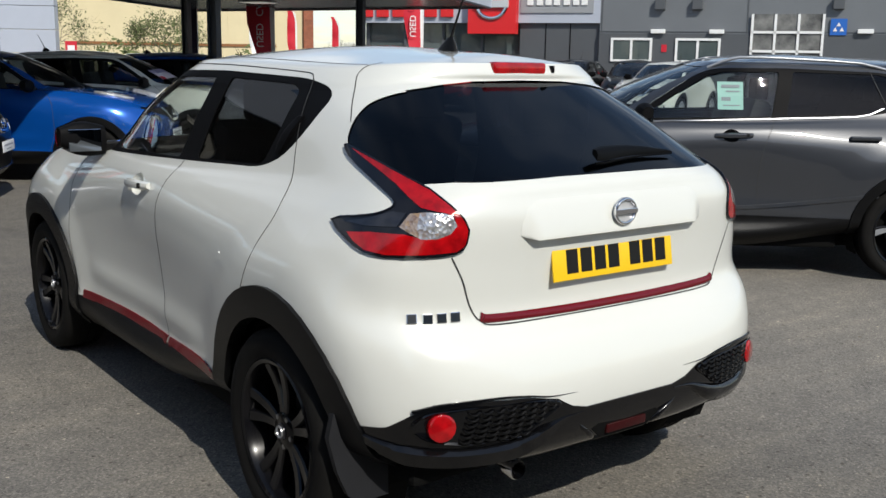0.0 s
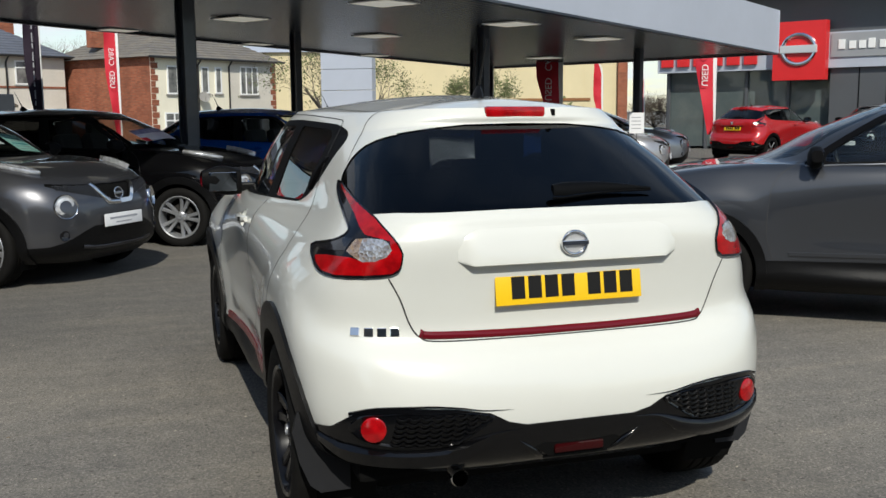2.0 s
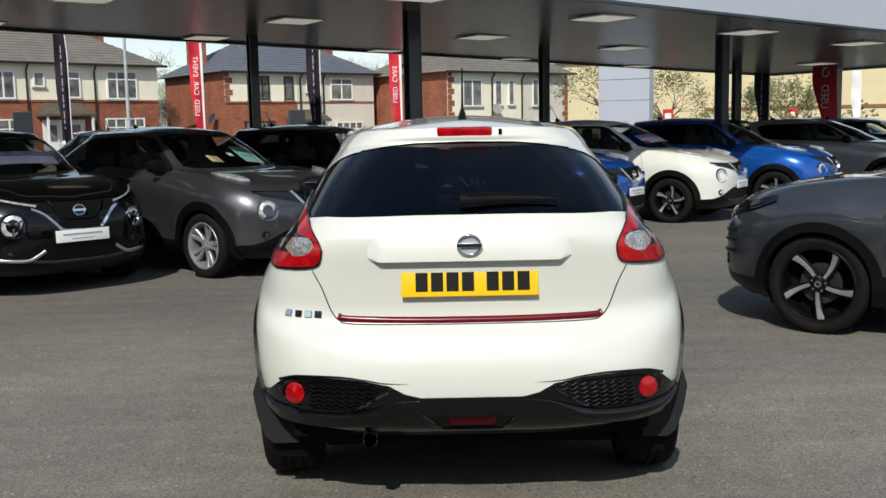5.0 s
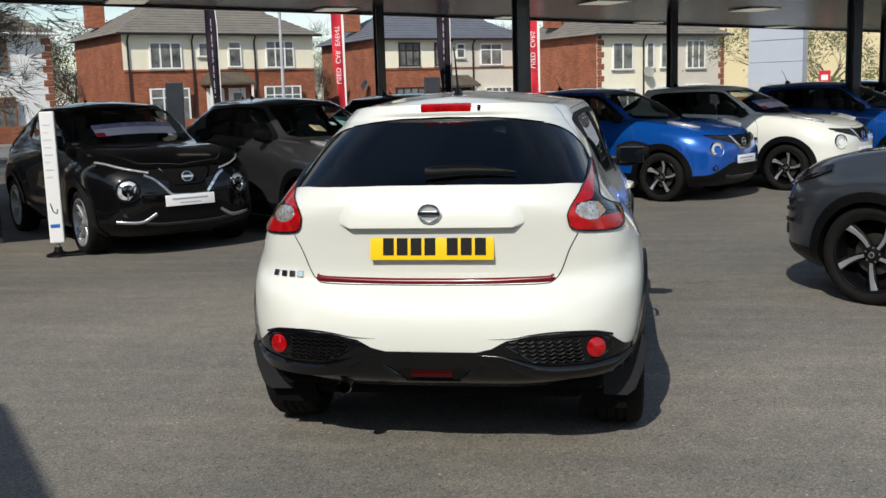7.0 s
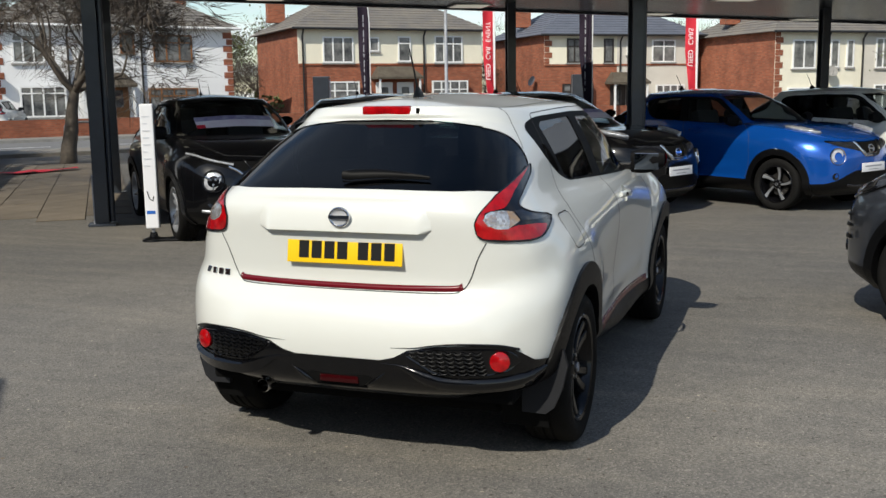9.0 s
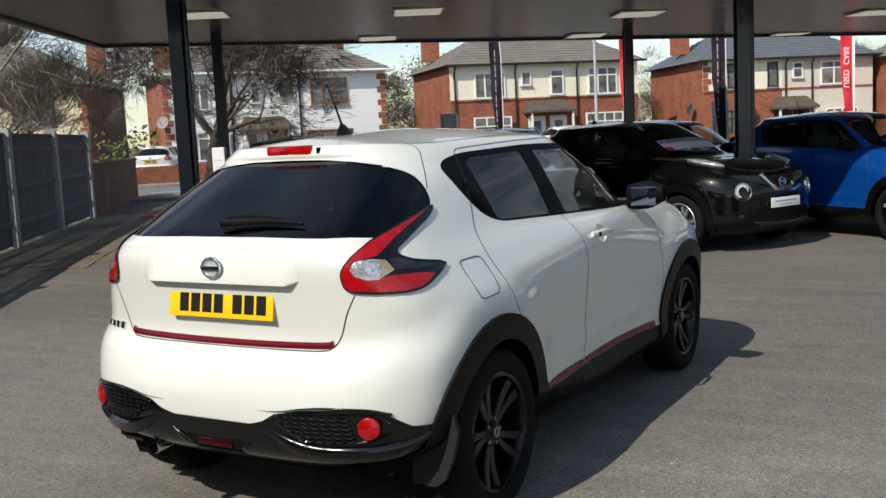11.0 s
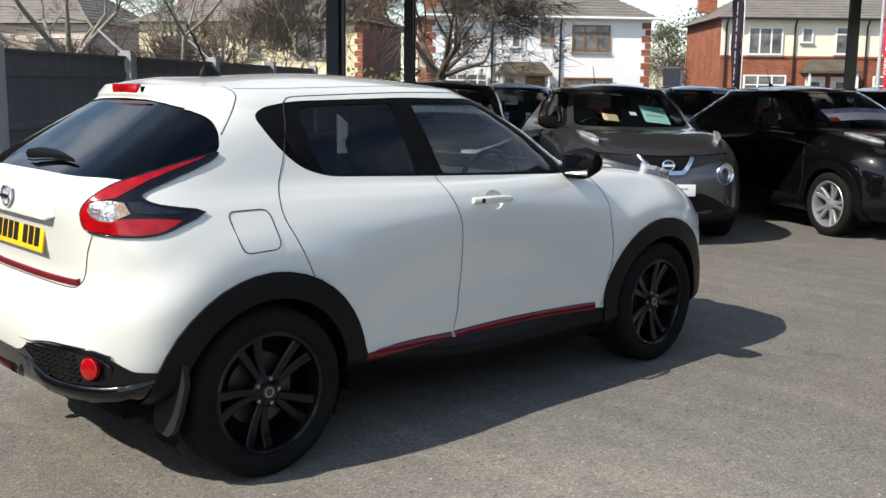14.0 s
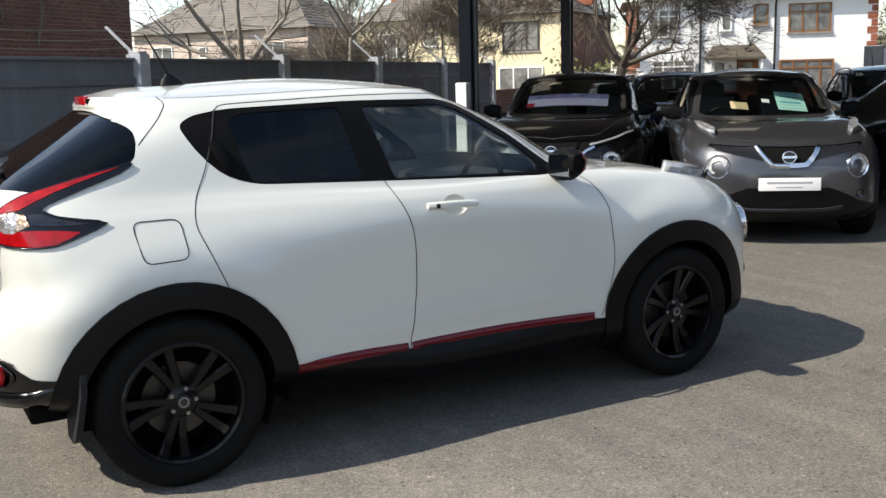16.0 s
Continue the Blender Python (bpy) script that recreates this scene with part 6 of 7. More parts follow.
def house(left, right, label, upper, lower, side, windows, band=2.55, depth=7.5, eaves=4.7, rise=2.3, roof=TILES, chimneys=(), porches=(), pipes=(), quoins=(), doors=(), split=None, dishes=(), group="houses over the road", drop=0.0, drawn=0.0):
    """A house whose front runs from left to right (plan points, as seen from the yard)."""
    a, b = Vector((*left, 0)), Vector((*right, 0))
    d = (b - a).normalized()
    w = (b - a).length
    m = Matrix.Translation(a - Vector((0, 0, drop))) @ Matrix.Rotation(math.atan2(d.y, d.x), 4, "Z")
    k_ = w / drawn if drawn else 1.0
    windows = [(q[0] * k_, q[1] * k_, *q[2:]) for q in windows]
    chimneys = [(q[0] * k_, *q[1:]) for q in chimneys]
    porches = [(q[0] * k_, q[1] * k_, q[2]) for q in porches]
    pipes = [q * k_ for q in pipes]
    doors = [(q[0] * k_, q[1]) for q in doors]
    quoins = [(q[0] * k_, q[1]) for q in quoins]
    h = thing("house", m, label, "house", group)
    part("wall", box(0, w, 0.02, depth, 0, eaves), side, h, "brick side and back walls")
    if band > 0:
        part("front_wall_lower", box(0, w, -0.02, 0.02, 0, band), lower, h)
        part("string_course", box(0, w, -0.07, -0.02, band - 0.07, band + 0.02), lower, h)
    ws = split[0] * w if split else w
    part("front_wall_upper", box(0, ws, -0.025, 0.02, max(0, band + 0.02), eaves), upper, h)
    if split:
        part("front_wall_upper", box(ws, w, -0.028, 0.02, 0.3, eaves), split[1], h, "grey pebbledashed half")
    r = part("roof", hip_roof(w, depth, eaves, rise), roof, h, "tiled hipped roof")
    part("gutter", tube([(-0.35, -0.40, eaves - 0.03), (w + 0.35, -0.40, eaves - 0.03)], 0.06, 8), PVC if upper is RENDERW else PIPE, r, "", 40)
    for x, y, z in chimneys:
        chimney(r, x, y, eaves + 0.6, z)
    for args in windows:
        house_window(h, *args)
    for x0, x1, z in porches:
        pr = new("porch")
        pr.parent = h
        bm = bmesh.new()
        add_rings(bm, [[(x0, -1.0, z), (x1, -1.0, z), (x1, 0, z), (x0, 0, z)], [(x0, -1.0, z + 0.1), (x1, -1.0, z + 0.1), (x1, 0, z + 0.1), (x0, 0, z + 0.1)], [(x0 + 0.35, -0.25, z + 0.62), (x1 - 0.35, -0.25, z + 0.62), (x1 - 0.35, 0, z + 0.62), (x0 + 0.35, 0, z + 0.62)]], True, True)
        part("porch_roof", bm, PORCHTILES, pr)
        for x in (x0 + 0.12, x1 - 0.2):
            part("porch_post", box(x, x + 0.09, -0.93, -0.84, 0, z), PVC, pr)
    for x, mat in doors:
        dr = part("front_door", box(x, x + 0.9, -0.06, 0.0, 0.1, 2.1, 0.01), mat, h)
        part("door_pane", box(x + 0.25, x + 0.65, -0.072, -0.06, 1.1, 1.85), PANE, dr)
    for x in pipes:
        bm = tube([(x, -0.09, 0.1), (x, -0.09, eaves - 0.35), (x, -0.33, eaves - 0.08)], 0.045, 8)
        part("drainpipe", bm, PIPE, h, "", 40)
    for x, y, z, face, mat in dishes:
        bowl = lathe([(0.0, 0.0), (0.02, 0.14), (0.07, 0.28), (0.075, 0.275), (0.03, 0.13), (0.012, 0.0)], 20)
        add_tube(bowl, [(0.02, 0, -0.2), (0.18, 0, -0.12), (0.26, 0, -0.02)], 0.012, 6)
        bmesh.ops.transform(bowl, matrix=Matrix.Translation((x, y, z)) @ Matrix.Rotation(radians(face), 4, "Z") @ Matrix.Rotation(radians(-22), 4, "Y"), verts=bowl.verts)
        part("satellite_dish", bowl, mat, h, "small wall satellite dish", 50)
    for x, s in quoins:
        for k in range(int((eaves - max(band, 0.2)) / 0.30)):
            z = max(band, 0.2) + 0.04 + 0.30 * k
            e = 0.42 if k % 2 else 0.26
            part("quoin", box(min(x, x + s * e), max(x, x + s * e), -0.045, 0.0, z, z + 0.27), BRICK, h)
    return h


# pair of brick and cream houses
house((-21.3, 37.8), (-14.3, 44.8), "semi-detached brick house with cream rendered upper storey", RENDERC, BRICK, BRICK,
      [(1.4, 3.2, 3.05, 4.3, PVC, 3), (4.15, 4.75, 3.6, 4.3, PVC, 1), (5.9, 6.7, 3.1, 4.35, PVC, 1, 0.35), (8.2, 10.0, 3.05, 4.4, PVC, 3, 0.4), (1.2, 3.4, 0.55, 2.15, PVC, 3, 0.45, -0.25), (7.9, 10.2, 0.55, 2.15, PVC, 4, 0.45, -0.25)],
      band=3.0, chimneys=[(0.6, 5.5, 7.6), (10.7, 5.5, 7.6)], porches=[(4.2, 7.0, 2.25)], pipes=[0.25, 3.8, 7.5], doors=[(4.5, PVC), (5.8, PVC)], drawn=11.3)
house((-11.0, 45.0), (-3.9, 50.5), "semi-detached brick house with cream and grey render", RENDERC, BRICK, BRICK,
      [(1.6, 3.2, 3.27, 4.5, TIMBERD, 3, 0.4), (4.3, 5.0, 3.27, 4.5, TIMBERD, 1), (6.0, 6.7, 3.65, 4.45, PVC, 1, 0.3), (7.9, 9.7, 3.27, 4.45, PVC, 2, 0.35), (1.2, 3.4, 0.6, 2.2, TIMBERD, 4, 0.4, -0.2), (8.2, 10.4, 0.6, 2.1, PVC, 4, 0.4, -0.1)],
      band=3.18, chimneys=[(0.5, 4.0, 7.8), (11.0, 4.5, 7.6)], porches=[(4.4, 7.2, 2.15)], pipes=[5.5, 7.3], roof=SLATES, quoins=[(0.0, 1)], doors=[(4.8, TIMBERD), (6.0, TIMBERD)], drawn=11.5, drop=0.3, split=(0.46, RENDERG), dishes=[(-0.28, 0.9, 2.35, 190, COLUMN)])
house((0.2, 46.0), (7.0, 51.3), "semi-detached house in cream render with brick gable", RENDERC, RENDERC, BRICK,
      [(1.3, 3.1, 2.9, 4.3, PVC, 2), (4.3, 5.0, 2.95, 4.3, PVC, 1), (5.6, 6.2, 2.95, 4.3, PVC, 1), (8.0, 9.8, 2.9, 4.4, PVC, 3), (1.0, 3.4, 0.5, 2.0, PVC, 3, 0.4), (8.0, 10.2, 0.6, 2.1, PVC, 3, 0.3)],
      band=0.0, chimneys=[(0.6, 4.5, 7.6), (11.2, 4.5, 7.6)], pipes=[4.0, 6.9], quoins=[(0.0, 1), (11.7, -1)], doors=[(5.0, PVC)], drawn=11.7, drop=0.45, split=(0.6, RENDERG), dishes=[(3.1, -0.30, 2.75, 250, KERB)])
house((-29.83, 27.30), (-23.4, 35.3), "white rendered house with brown timber windows and brick quoins", RENDERW, RENDERW, BRICK,
      [(6.81, 8.61, 3.06, 4.27, TIMBERB, 3, 0.35), (5.33, 5.96, 3.42, 4.3, TIMBERB, 1), (3.96, 4.41, 3.2, 4.2, PVC, 1, 0.3), (0.8, 2.1, 3.0, 4.2, PVC, 3, 0.3), (6.46, 8.76, 0.6, 1.92, TIMBERB, 4, 0.35, -0.15), (0.96, 2.86, 0.75, 2.05, PVC, 4, 0.3, -0.15)],
      band=0.0, eaves=4.6, chimneys=[(9.66, 5.5, 7.2), (0.7, 5.0, 7.0)], porches=[(3.26, 5.76, 1.98)], pipes=[3.06, 6.26], quoins=[(0.0, 1), (10.55, -1)], doors=[(3.46, PVC), (4.66, TIMBERB)], drawn=10.55, dishes=[(-0.05, -0.30, 2.5, 235, KERB)])
house((-47.35, 22.25), (-36.9, 29.3), "yellow rendered house with white windows", RENDERY, RENDERY, BRICKDARK,
      [(1.2, 3.0, 2.7, 4.0, PVC, 3), (3.9, 4.6, 3.2, 4.0, PVC, 1), (5.6, 6.2, 2.8, 4.1, TIMBERD, 1), (8.0, 9.8, 2.8, 4.3, TIMBERD, 3), (1.0, 3.2, 0.6, 2.0, PVC, 3), (7.8, 10.0, 0.6, 2.0, PVC, 3)],
      band=0.0, chimneys=[(0.5, 4.5, 7.4), (10.6, 5, 7.4)], pipes=[4.9], quoins=[(11.2, -1)], drawn=11.2)
house((-61.8, 13.5), (-50.8, 20.9), "pinkish pebbledashed house with grey roof", RENDERP, RENDERP, RENDERP,
      [(1.4, 3.0, 2.6, 3.9, PVC, 2), (5.0, 5.6, 3.1, 3.8, PVC, 1), (6.7, 7.3, 3.1, 3.8, PVC, 1), (9.6, 11.2, 2.6, 3.9, PVC, 2)], band=0.0, chimneys=[(4.4, 5, 7.4), (10, 5, 7.6)], pipes=[4.3], drawn=12.79, rise=3.0)


# ---- fence, walls and road ----
F0, FD = Vector((-7.7, 1.0, 0)), Vector((-0.625, 0.78, 0)).normalized()
FN = Vector((FD.y, -FD.x, 0))          # towards the yard
fence_m = Matrix.Translation(F0) @ Matrix((FD, -FN, Vector((0, 0, 1)))).transposed().to_4x4()
fence_ob = thing("fence", fence_m, "grey painted board fence between pale concrete posts", "fence")
POSTS = [-3.6, -0.5, 2.75, 6.0, 9.2, 12.4]
fr = random.Random(4)
for s in POSTS:
    bm = box(s - 0.09, s + 0.09, -0.12, 0.075, 0, 1.90, 0.012)
    add_box(bm, s - 0.075, s + 0.075, -0.10, 0.055, 1.90, 1.93, 0.01)
    part("post", bm, CONCRETE, fence_ob, "pale concrete post")
    bm = bmesh.new()
    add_tube(bm, [(s, 0.06, 1.75), (s, 0.06, 1.92), (s, 0.40, 2.22)], 0.02, 6)
    part("bracket_arm", bm, CONCRETE, fence_ob, "pale angled wire bracket")
board_me = {}
for a, b in zip(POSTS, POSTS[1:]):
    n = int((b - a - 0.12) / 0.105)
    w = (b - a - 0.12) / n
    if n not in board_me:
        bm = bmesh.new()
        add_rings(bm, [[(0, 0.004, 0), (w * 0.90, -0.024, 0), (w * 0.90, -0.006, 0), (0, 0.018, 0)], [(0, 0.004, 1.80), (w * 0.90, -0.024, 1.80), (w * 0.90, -0.006, 1.80), (0, 0.018, 1.80)]], True, True)
        board_me[n] = mesh_of("board", bm, FENCE)
    for k in range(n):
        o = new("board", board_me[n])
        o.parent = fence_ob
        o.matrix_local = Matrix.Translation((a + 0.06 + k * w, fr.uniform(-0.004, 0.004), 0.04 + fr.uniform(-0.012, 0.012)))
    for z in (0.35, 0.95, 1.55):
        part("rail", box(a + 0.06, b - 0.06, -0.045, -0.010, z, z + 0.08, 0.006), FENCE, fence_ob)
    part("capping", box(a + 0.06, b - 0.06, -0.05, 0.04, 1.82, 1.855, 0.006), FENCE, fence_ob)
for k, (dz, dy) in enumerate(((1.98, 0.12), (2.08, 0.25), (2.19, 0.37))):
    bm = tube([(POSTS[0] + (POSTS[-1] - POSTS[0]) * t / 20, dy, dz - 0.05 * math.sin(math.pi * (t * 5 / 20 % 1))) for t in range(21)], 0.006, 4)
    part("wire", bm, STEEL, fence_ob, "slack fence wire")
# low brown wall at the fence's end, and the banner on the ground beside it
bm = box(12.6, 19.0, -0.11, 0.11, 0, 1.15)
add_box(bm, 12.55, 19.05, -0.14, 0.14, 1.15, 1.22)
solo("garden_wall", bm, BRICKDARK, fence_m, "low brown brick wall at the end of the fence", "wall", kind="structure")
bm = bmesh.new()
rows = []
for k in range(9):
    t = k / 8
    rows.append([(x * (1 - 0.6 * t), 1.5 * t + 0.15 * math.sin(9 * t + x), 0.03 + 0.04 * abs(math.sin(5 * t + 2 * x))) for x in (-0.35, -0.1, 0.15, 0.4)])
add_rings(bm, rows, False)
solo("fallen_flag", bm, FLAGRED, Matrix.Translation((-13.6, 10.6, 0.0)) @ Matrix.Rotation(radians(-20), 4, "Z"), "red feather flag lying on the ground by the wall", "flag", smooth=40)
# brick outbuilding beyond the fence, and an unseen building added behind the camera for its shadow in the yard
solo("brick_building", box(-6.0, 7.1, 6.0, 12.0, 0, 5.4), BRICKDARK, fence_m, "brown brick building beyond the fence", "building", kind="structure")
BD = Vector((0.64, -0.77, 0)).normalized()
wall = box(0, 16, -5.5, 0, 0, 4.0)
add_box(wall, -0.15, 16.15, -5.65, 0.15, 4.0, 4.12)
solo("workshop_building", wall, CLAD, Matrix.Translation((-3.26, -5.90, 0)) @ Matrix((BD, Vector((-BD.y, BD.x, 0)), Vector((0, 0, 1)))).transposed().to_4x4(), "dark clad workshop building at the back of the yard", "building", kind="structure")


def strip_along(points, w0, w1, z):
    """A level strip along a line, from offset w0 to w1 on its right."""
    pts = [Vector((*p, 0)) for p in points]
    rows = []
    for i, p in enumerate(pts):
        d = (pts[min(i + 1, len(pts) - 1)] - pts[max(i - 1, 0)]).normalized()
        n = Vector((d.y, -d.x, 0))
        rows.append([p + n * w0 + Vector((0, 0, z)), p + n * w1 + Vector((0, 0, z))])
    return add_rings(bmesh.new(), rows, False)


def raised_strip(points, w0, w1, z0, z1):
    pts = [Vector((*p, 0)) for p in points]
    rows = []
    for i, p in enumerate(pts):
        d = (pts[min(i + 1, len(pts) - 1)] - pts[max(i - 1, 0)]).normalized()
        n = Vector((d.y, -d.x, 0))
        rows.append([p + n * w0 + Vector((0, 0, z0)), p + n * w0 + Vector((0, 0, z1)), p + n * w1 + Vector((0, 0, z1)), p + n * w1 + Vector((0, 0, z0))])
    return add_rings(bmesh.new(), rows, True, True)


ROAD = [(-60, -40), (-37.0, -5.0), (-30.5, 6.5), (-22.5, 18.5), (-15.0, 29.5), (-6.0, 40.5), (3.5, 49.0), (14.0, 57.0), (60, 92)]
solo("road", strip_along(ROAD, -3.6, 3.6, 0.005), ROADTAR, pose(0, 0, 0), "pale worn asphalt road before the houses", "road", kind="structure")
solo("kerb_near", raised_strip(ROAD, 3.6, 3.75, 0, 0.11), KERB, pose(0, 0, 0), "concrete kerb along the road", "kerb", kind="structure")
solo("kerb_far", raised_strip(ROAD, -3.75, -3.6, 0, 0.11), KERB, pose(0, 0, 0), "concrete kerb along the road", "kerb", kind="structure")
solo("pavement_far", raised_strip(ROAD, -5.8, -3.75, 0, 0.10), PAVING, pose(0, 0, 0), "concrete pavement before the houses", "pavement", kind="structure")
solo("pavement_near", raised_strip(ROAD, 3.75, 5.6, 0, 0.10), PAVING, pose(0, 0, 0), "concrete pavement beside the yard", "pavement", kind="structure")
solo("front_garden_wall", raised_strip(ROAD[2:8], -6.1, -5.9, 0, 0.75), BRICK, pose(0, 0, 0), "low brick wall before the front gardens", "wall", kind="structure")
# pale lane dashes
for k in range(9):
    a = Vector((-24.2, 16.0, 0)).lerp(Vector((-5.0, 41.7, 0)), k / 9)
    bm = box(-0.05, 0.05, 0, 1.8, 0.009, 0.012)
    solo("road_marking", bm, CARD, Matrix.Translation(a) @ Matrix.Rotation(radians(-37), 4, "Z"), "worn white dash of the road's middle line", "marking", "dashes of the road's middle line")


def feather_flag(x, y, h, cloth, edge, heading, words="", lean=0.0, group="feather flags", wide=0.34):
    """A tall bowed flag on a pole; words run up its cloth."""
    f = thing("feather_flag", Matrix.Translation((x, y, 0)) @ Matrix.Rotation(radians(heading), 4, "Z") @ Matrix.Rotation(radians(lean), 4, "Y"), "tall %s feather flag on a pole" % ("red and white" if cloth is FLAGRED else "dark plum" if cloth is FLAGDARK else "plain white"), "flag", group)
    pole = [(0, 0, 0), (0, 0, h * 0.75), (-0.06, 0, h * 0.92), (-0.24, 0, h)]
    part("pole", tube(pole, 0.014, 6), PVC, f, "", 40)
    part("base", box(-0.35, 0.35, -0.35, 0.35, 0, 0.06, 0.01), PLASTIC, f)
    rows, rim = [], []
    for k in range(19):
        t = k / 18
        z = 0.75 + (h - 0.78) * t
        w = -wide * (0.35 + 0.65 * min(1, t * 2.2)) * (1 - max(0, t - 0.80) / 0.20 * 0.55)
        o = 0.0 if t < 0.78 else -0.26 * ((t - 0.78) / 0.22) ** 1.6
        rows.append([(o + w * u, (0.10 * math.sin(9 * t + 3 * u) + 0.04 * math.sin(23 * t)) * u, z) for u in (0.16, 0.4, 0.7, 1.0)])
        rim.append([(o + w * u, 0.0, z) for u in (0.0, 0.16)])
    part("cloth", add_rings(bmesh.new(), rows, False), cloth, f, "", 60)
    part("white_edge", add_rings(bmesh.new(), rim, False), edge, f, "", 60)
    if not words and cloth is FLAGDARK:
        for k in range(16):
            t = 0.22 + 0.55 * k / 16
            z = 0.75 + (h - 0.78) * t
            part("printed_bar", box(-0.55 * wide, -0.47 * wide, -0.15, -0.148, z, z + 0.05 + 0.045 * (k * 7 % 3)), PALEINK, f)
    if words:
        # the cloth is seen from its back, where the print shows through reversed
        size = min(0.26, wide * 0.55)
        run = 0.62 * size * len(words)
        z = h * 0.56 - run / 2
        for word in words.split():
            z += 0.31 * size * len(word)
            back = Matrix.Translation((-0.56 * wide, -0.13, z)) @ Matrix.Diagonal((-1, 1, 1, 1)) @ Matrix.Rotation(radians(90), 4, "X") @ Matrix.Rotation(radians(90), 4, "Z")
            text_mesh(word, size, FLAGWHITE, f, back, "lettering", 0.002)
            z += 0.31 * size * (len(word) + 2)
    return f


def facing(x, y):
    return math.degrees(math.atan2(y + 4.5, x - 0.5)) - 90


for x, y, h, c, w, wide in ((-1.3, 24.7, 4.9, FLAGRED, "USED CARS", 0.36), (-6.6, 21.9, 4.8, FLAGRED, "USED CAR EVENT", 0.34), (10.3, 20.6, 4.4, FLAGRED, "USED CARS", 0.72), (15.1, 20.5, 5.1, FLAGRED, "USED CARS", 0.58),
                            (21.4, 40.0, 3.9, FLAGRED, "", 0.46), (22.1, 37.1, 3.4, FLAGRED, "", 0.36), (-9.3, 19.3, 4.6, FLAGDARK, "", 0.30), (-2.8, 16.9, 4.4, FLAGDARK, "", 0.30), (9.4, 23.6, 4.2, FLAGDARK, "", 0.42), (16.4, 34.0, 3.9, FLAGWHITE, "", 0.36)):
    feather_flag(x, y, h, c, FLAGDARK if c is FLAGDARK else FLAGWHITE, facing(x, y), w, wide=wide)
# lamp post by the road, grey pylon under the canopy's far edge
lp = thing("street_lamp", Matrix.Translation((-12.9, 35.4, 0)), "pale concrete street lamp post by the road", "street lamp")
part("post", tube([(0, 0, 0), (0, 0, 4.0), (0, 0, 7.5)], [0.085, 0.065, 0.05], 10), CONCRETE, lp, "", 40)
part("arm", tube([(0, 0, 7.4), (-0.3, 0.2, 7.8), (-1.0, 0.6, 7.9)], 0.05, 8), CONCRETE, lp, "", 40)
part("lantern", box(-1.6, -0.9, 0.4, 0.8, 7.82, 7.98, 0.03), SILVER, lp)
py = thing("sign_pylon", Matrix.Translation((6.45, 30.6, 0)) @ Matrix.Rotation(radians(-29), 4, "Z"), "tall pale grey clad sign pylon beside the canopy", "pylon")
for k in range(8):
    part("panel", box(-0.95, 0.95, 0, 0.50, 0.02 + 0.75 * k, 0.755 + 0.75 * k, 0.012), FASCIA, py)
for x, y in ((-9.2, 16.2), (-3.9, 20.6)):
    cab = thing("sign_cabinet", Matrix.Translation((x, y, 0)) @ Matrix.Rotation(radians(20), 4, "Z"), "dark grey upright steel sign cabinet by the pavement", "cabinet", "sign cabinets")
    part("body", box(-0.19, 0.19, -0.16, 0.16, 0.10, 1.97, 0.015), COLUMN, cab)
    part("plinth", box(-0.22, 0.22, -0.19, 0.19, 0, 0.10, 0.01), KERB, cab)
    part("side_panel", box(0.192, 0.20, -0.13, 0.13, 0.2, 1.9), FASCIA, cab)
card = thing("display_card", Matrix.Translation((8.12, 12.45, 0)) @ Matrix.Rotation(radians(-25), 4, "Z"), "white display card on a thin steel stand beside the silver car", "sign")
part("stem", tube([(0, 0.02, 0.03), (0, 0.02, 1.10)], 0.012, 8), STEEL, card)
part("base", box(-0.15, 0.15, -0.13, 0.17, 0, 0.03, 0.008), PLASTIC, card)
part("board", box(-0.14, 0.14, -0.006, 0.006, 1.03, 1.43, 0.004), CARD, card)
for k in range(4):
    part("printed_bar", box(-0.10, 0.08, -0.009, -0.006, 1.12 + 0.07 * k, 1.135 + 0.07 * k), PALEINK, card)
# slim white leaning board beside the black car
sb = thing("sign_board", Matrix.Translation((-4.89, 3.50, 0)) @ Matrix.Rotation(radians(25), 4, "Z"), "slim white upright sign board on a small black base", "sign")
part("board", box(-0.070, 0.070, -0.045, 0.045, 0.14, 1.48, 0.014), CARD, sb)
part("edge_strip", box(0.0705, 0.0735, -0.040, 0.040, 0.15, 1.47), ALLOY, sb)
part("base", lathe([(0.0, 0.0), (0.0, 0.125), (0.022, 0.120), (0.034, 0.080), (0.050, 0.045), (0.095, 0.036), (0.100, 0.0)], 24, "z"), PLASTIC, sb, "", 40)
part("base_foot", box(0.06, 0.42, -0.09, 0.09, 0, 0.028, 0.010), PLASTIC, sb)
part("stem", tube([(0, 0, 0.09), (0, 0, 0.16)], 0.022, 8), ALLOY, sb)
for k, w in enumerate((0.04, 0.025, 0.04, 0.035, 0.04, 0.02, 0.04, 0.03)):
    part("printed_bar", box(-0.048, -0.048 + 2 * w, -0.0485, -0.045, 1.34 - 0.075 * k, 1.352 - 0.075 * k), FAINTINK, sb)
part("printed_mark", tube([(-0.035, -0.046, 0.55), (-0.015, -0.046, 0.47), (0.02, -0.046, 0.44), (0.03, -0.046, 0.49)], 0.006, 6), INK, sb)
part("printed_bar", box(-0.050, 0.040, -0.0485, -0.045, 0.30, 0.335), SIGNBLUE, sb)


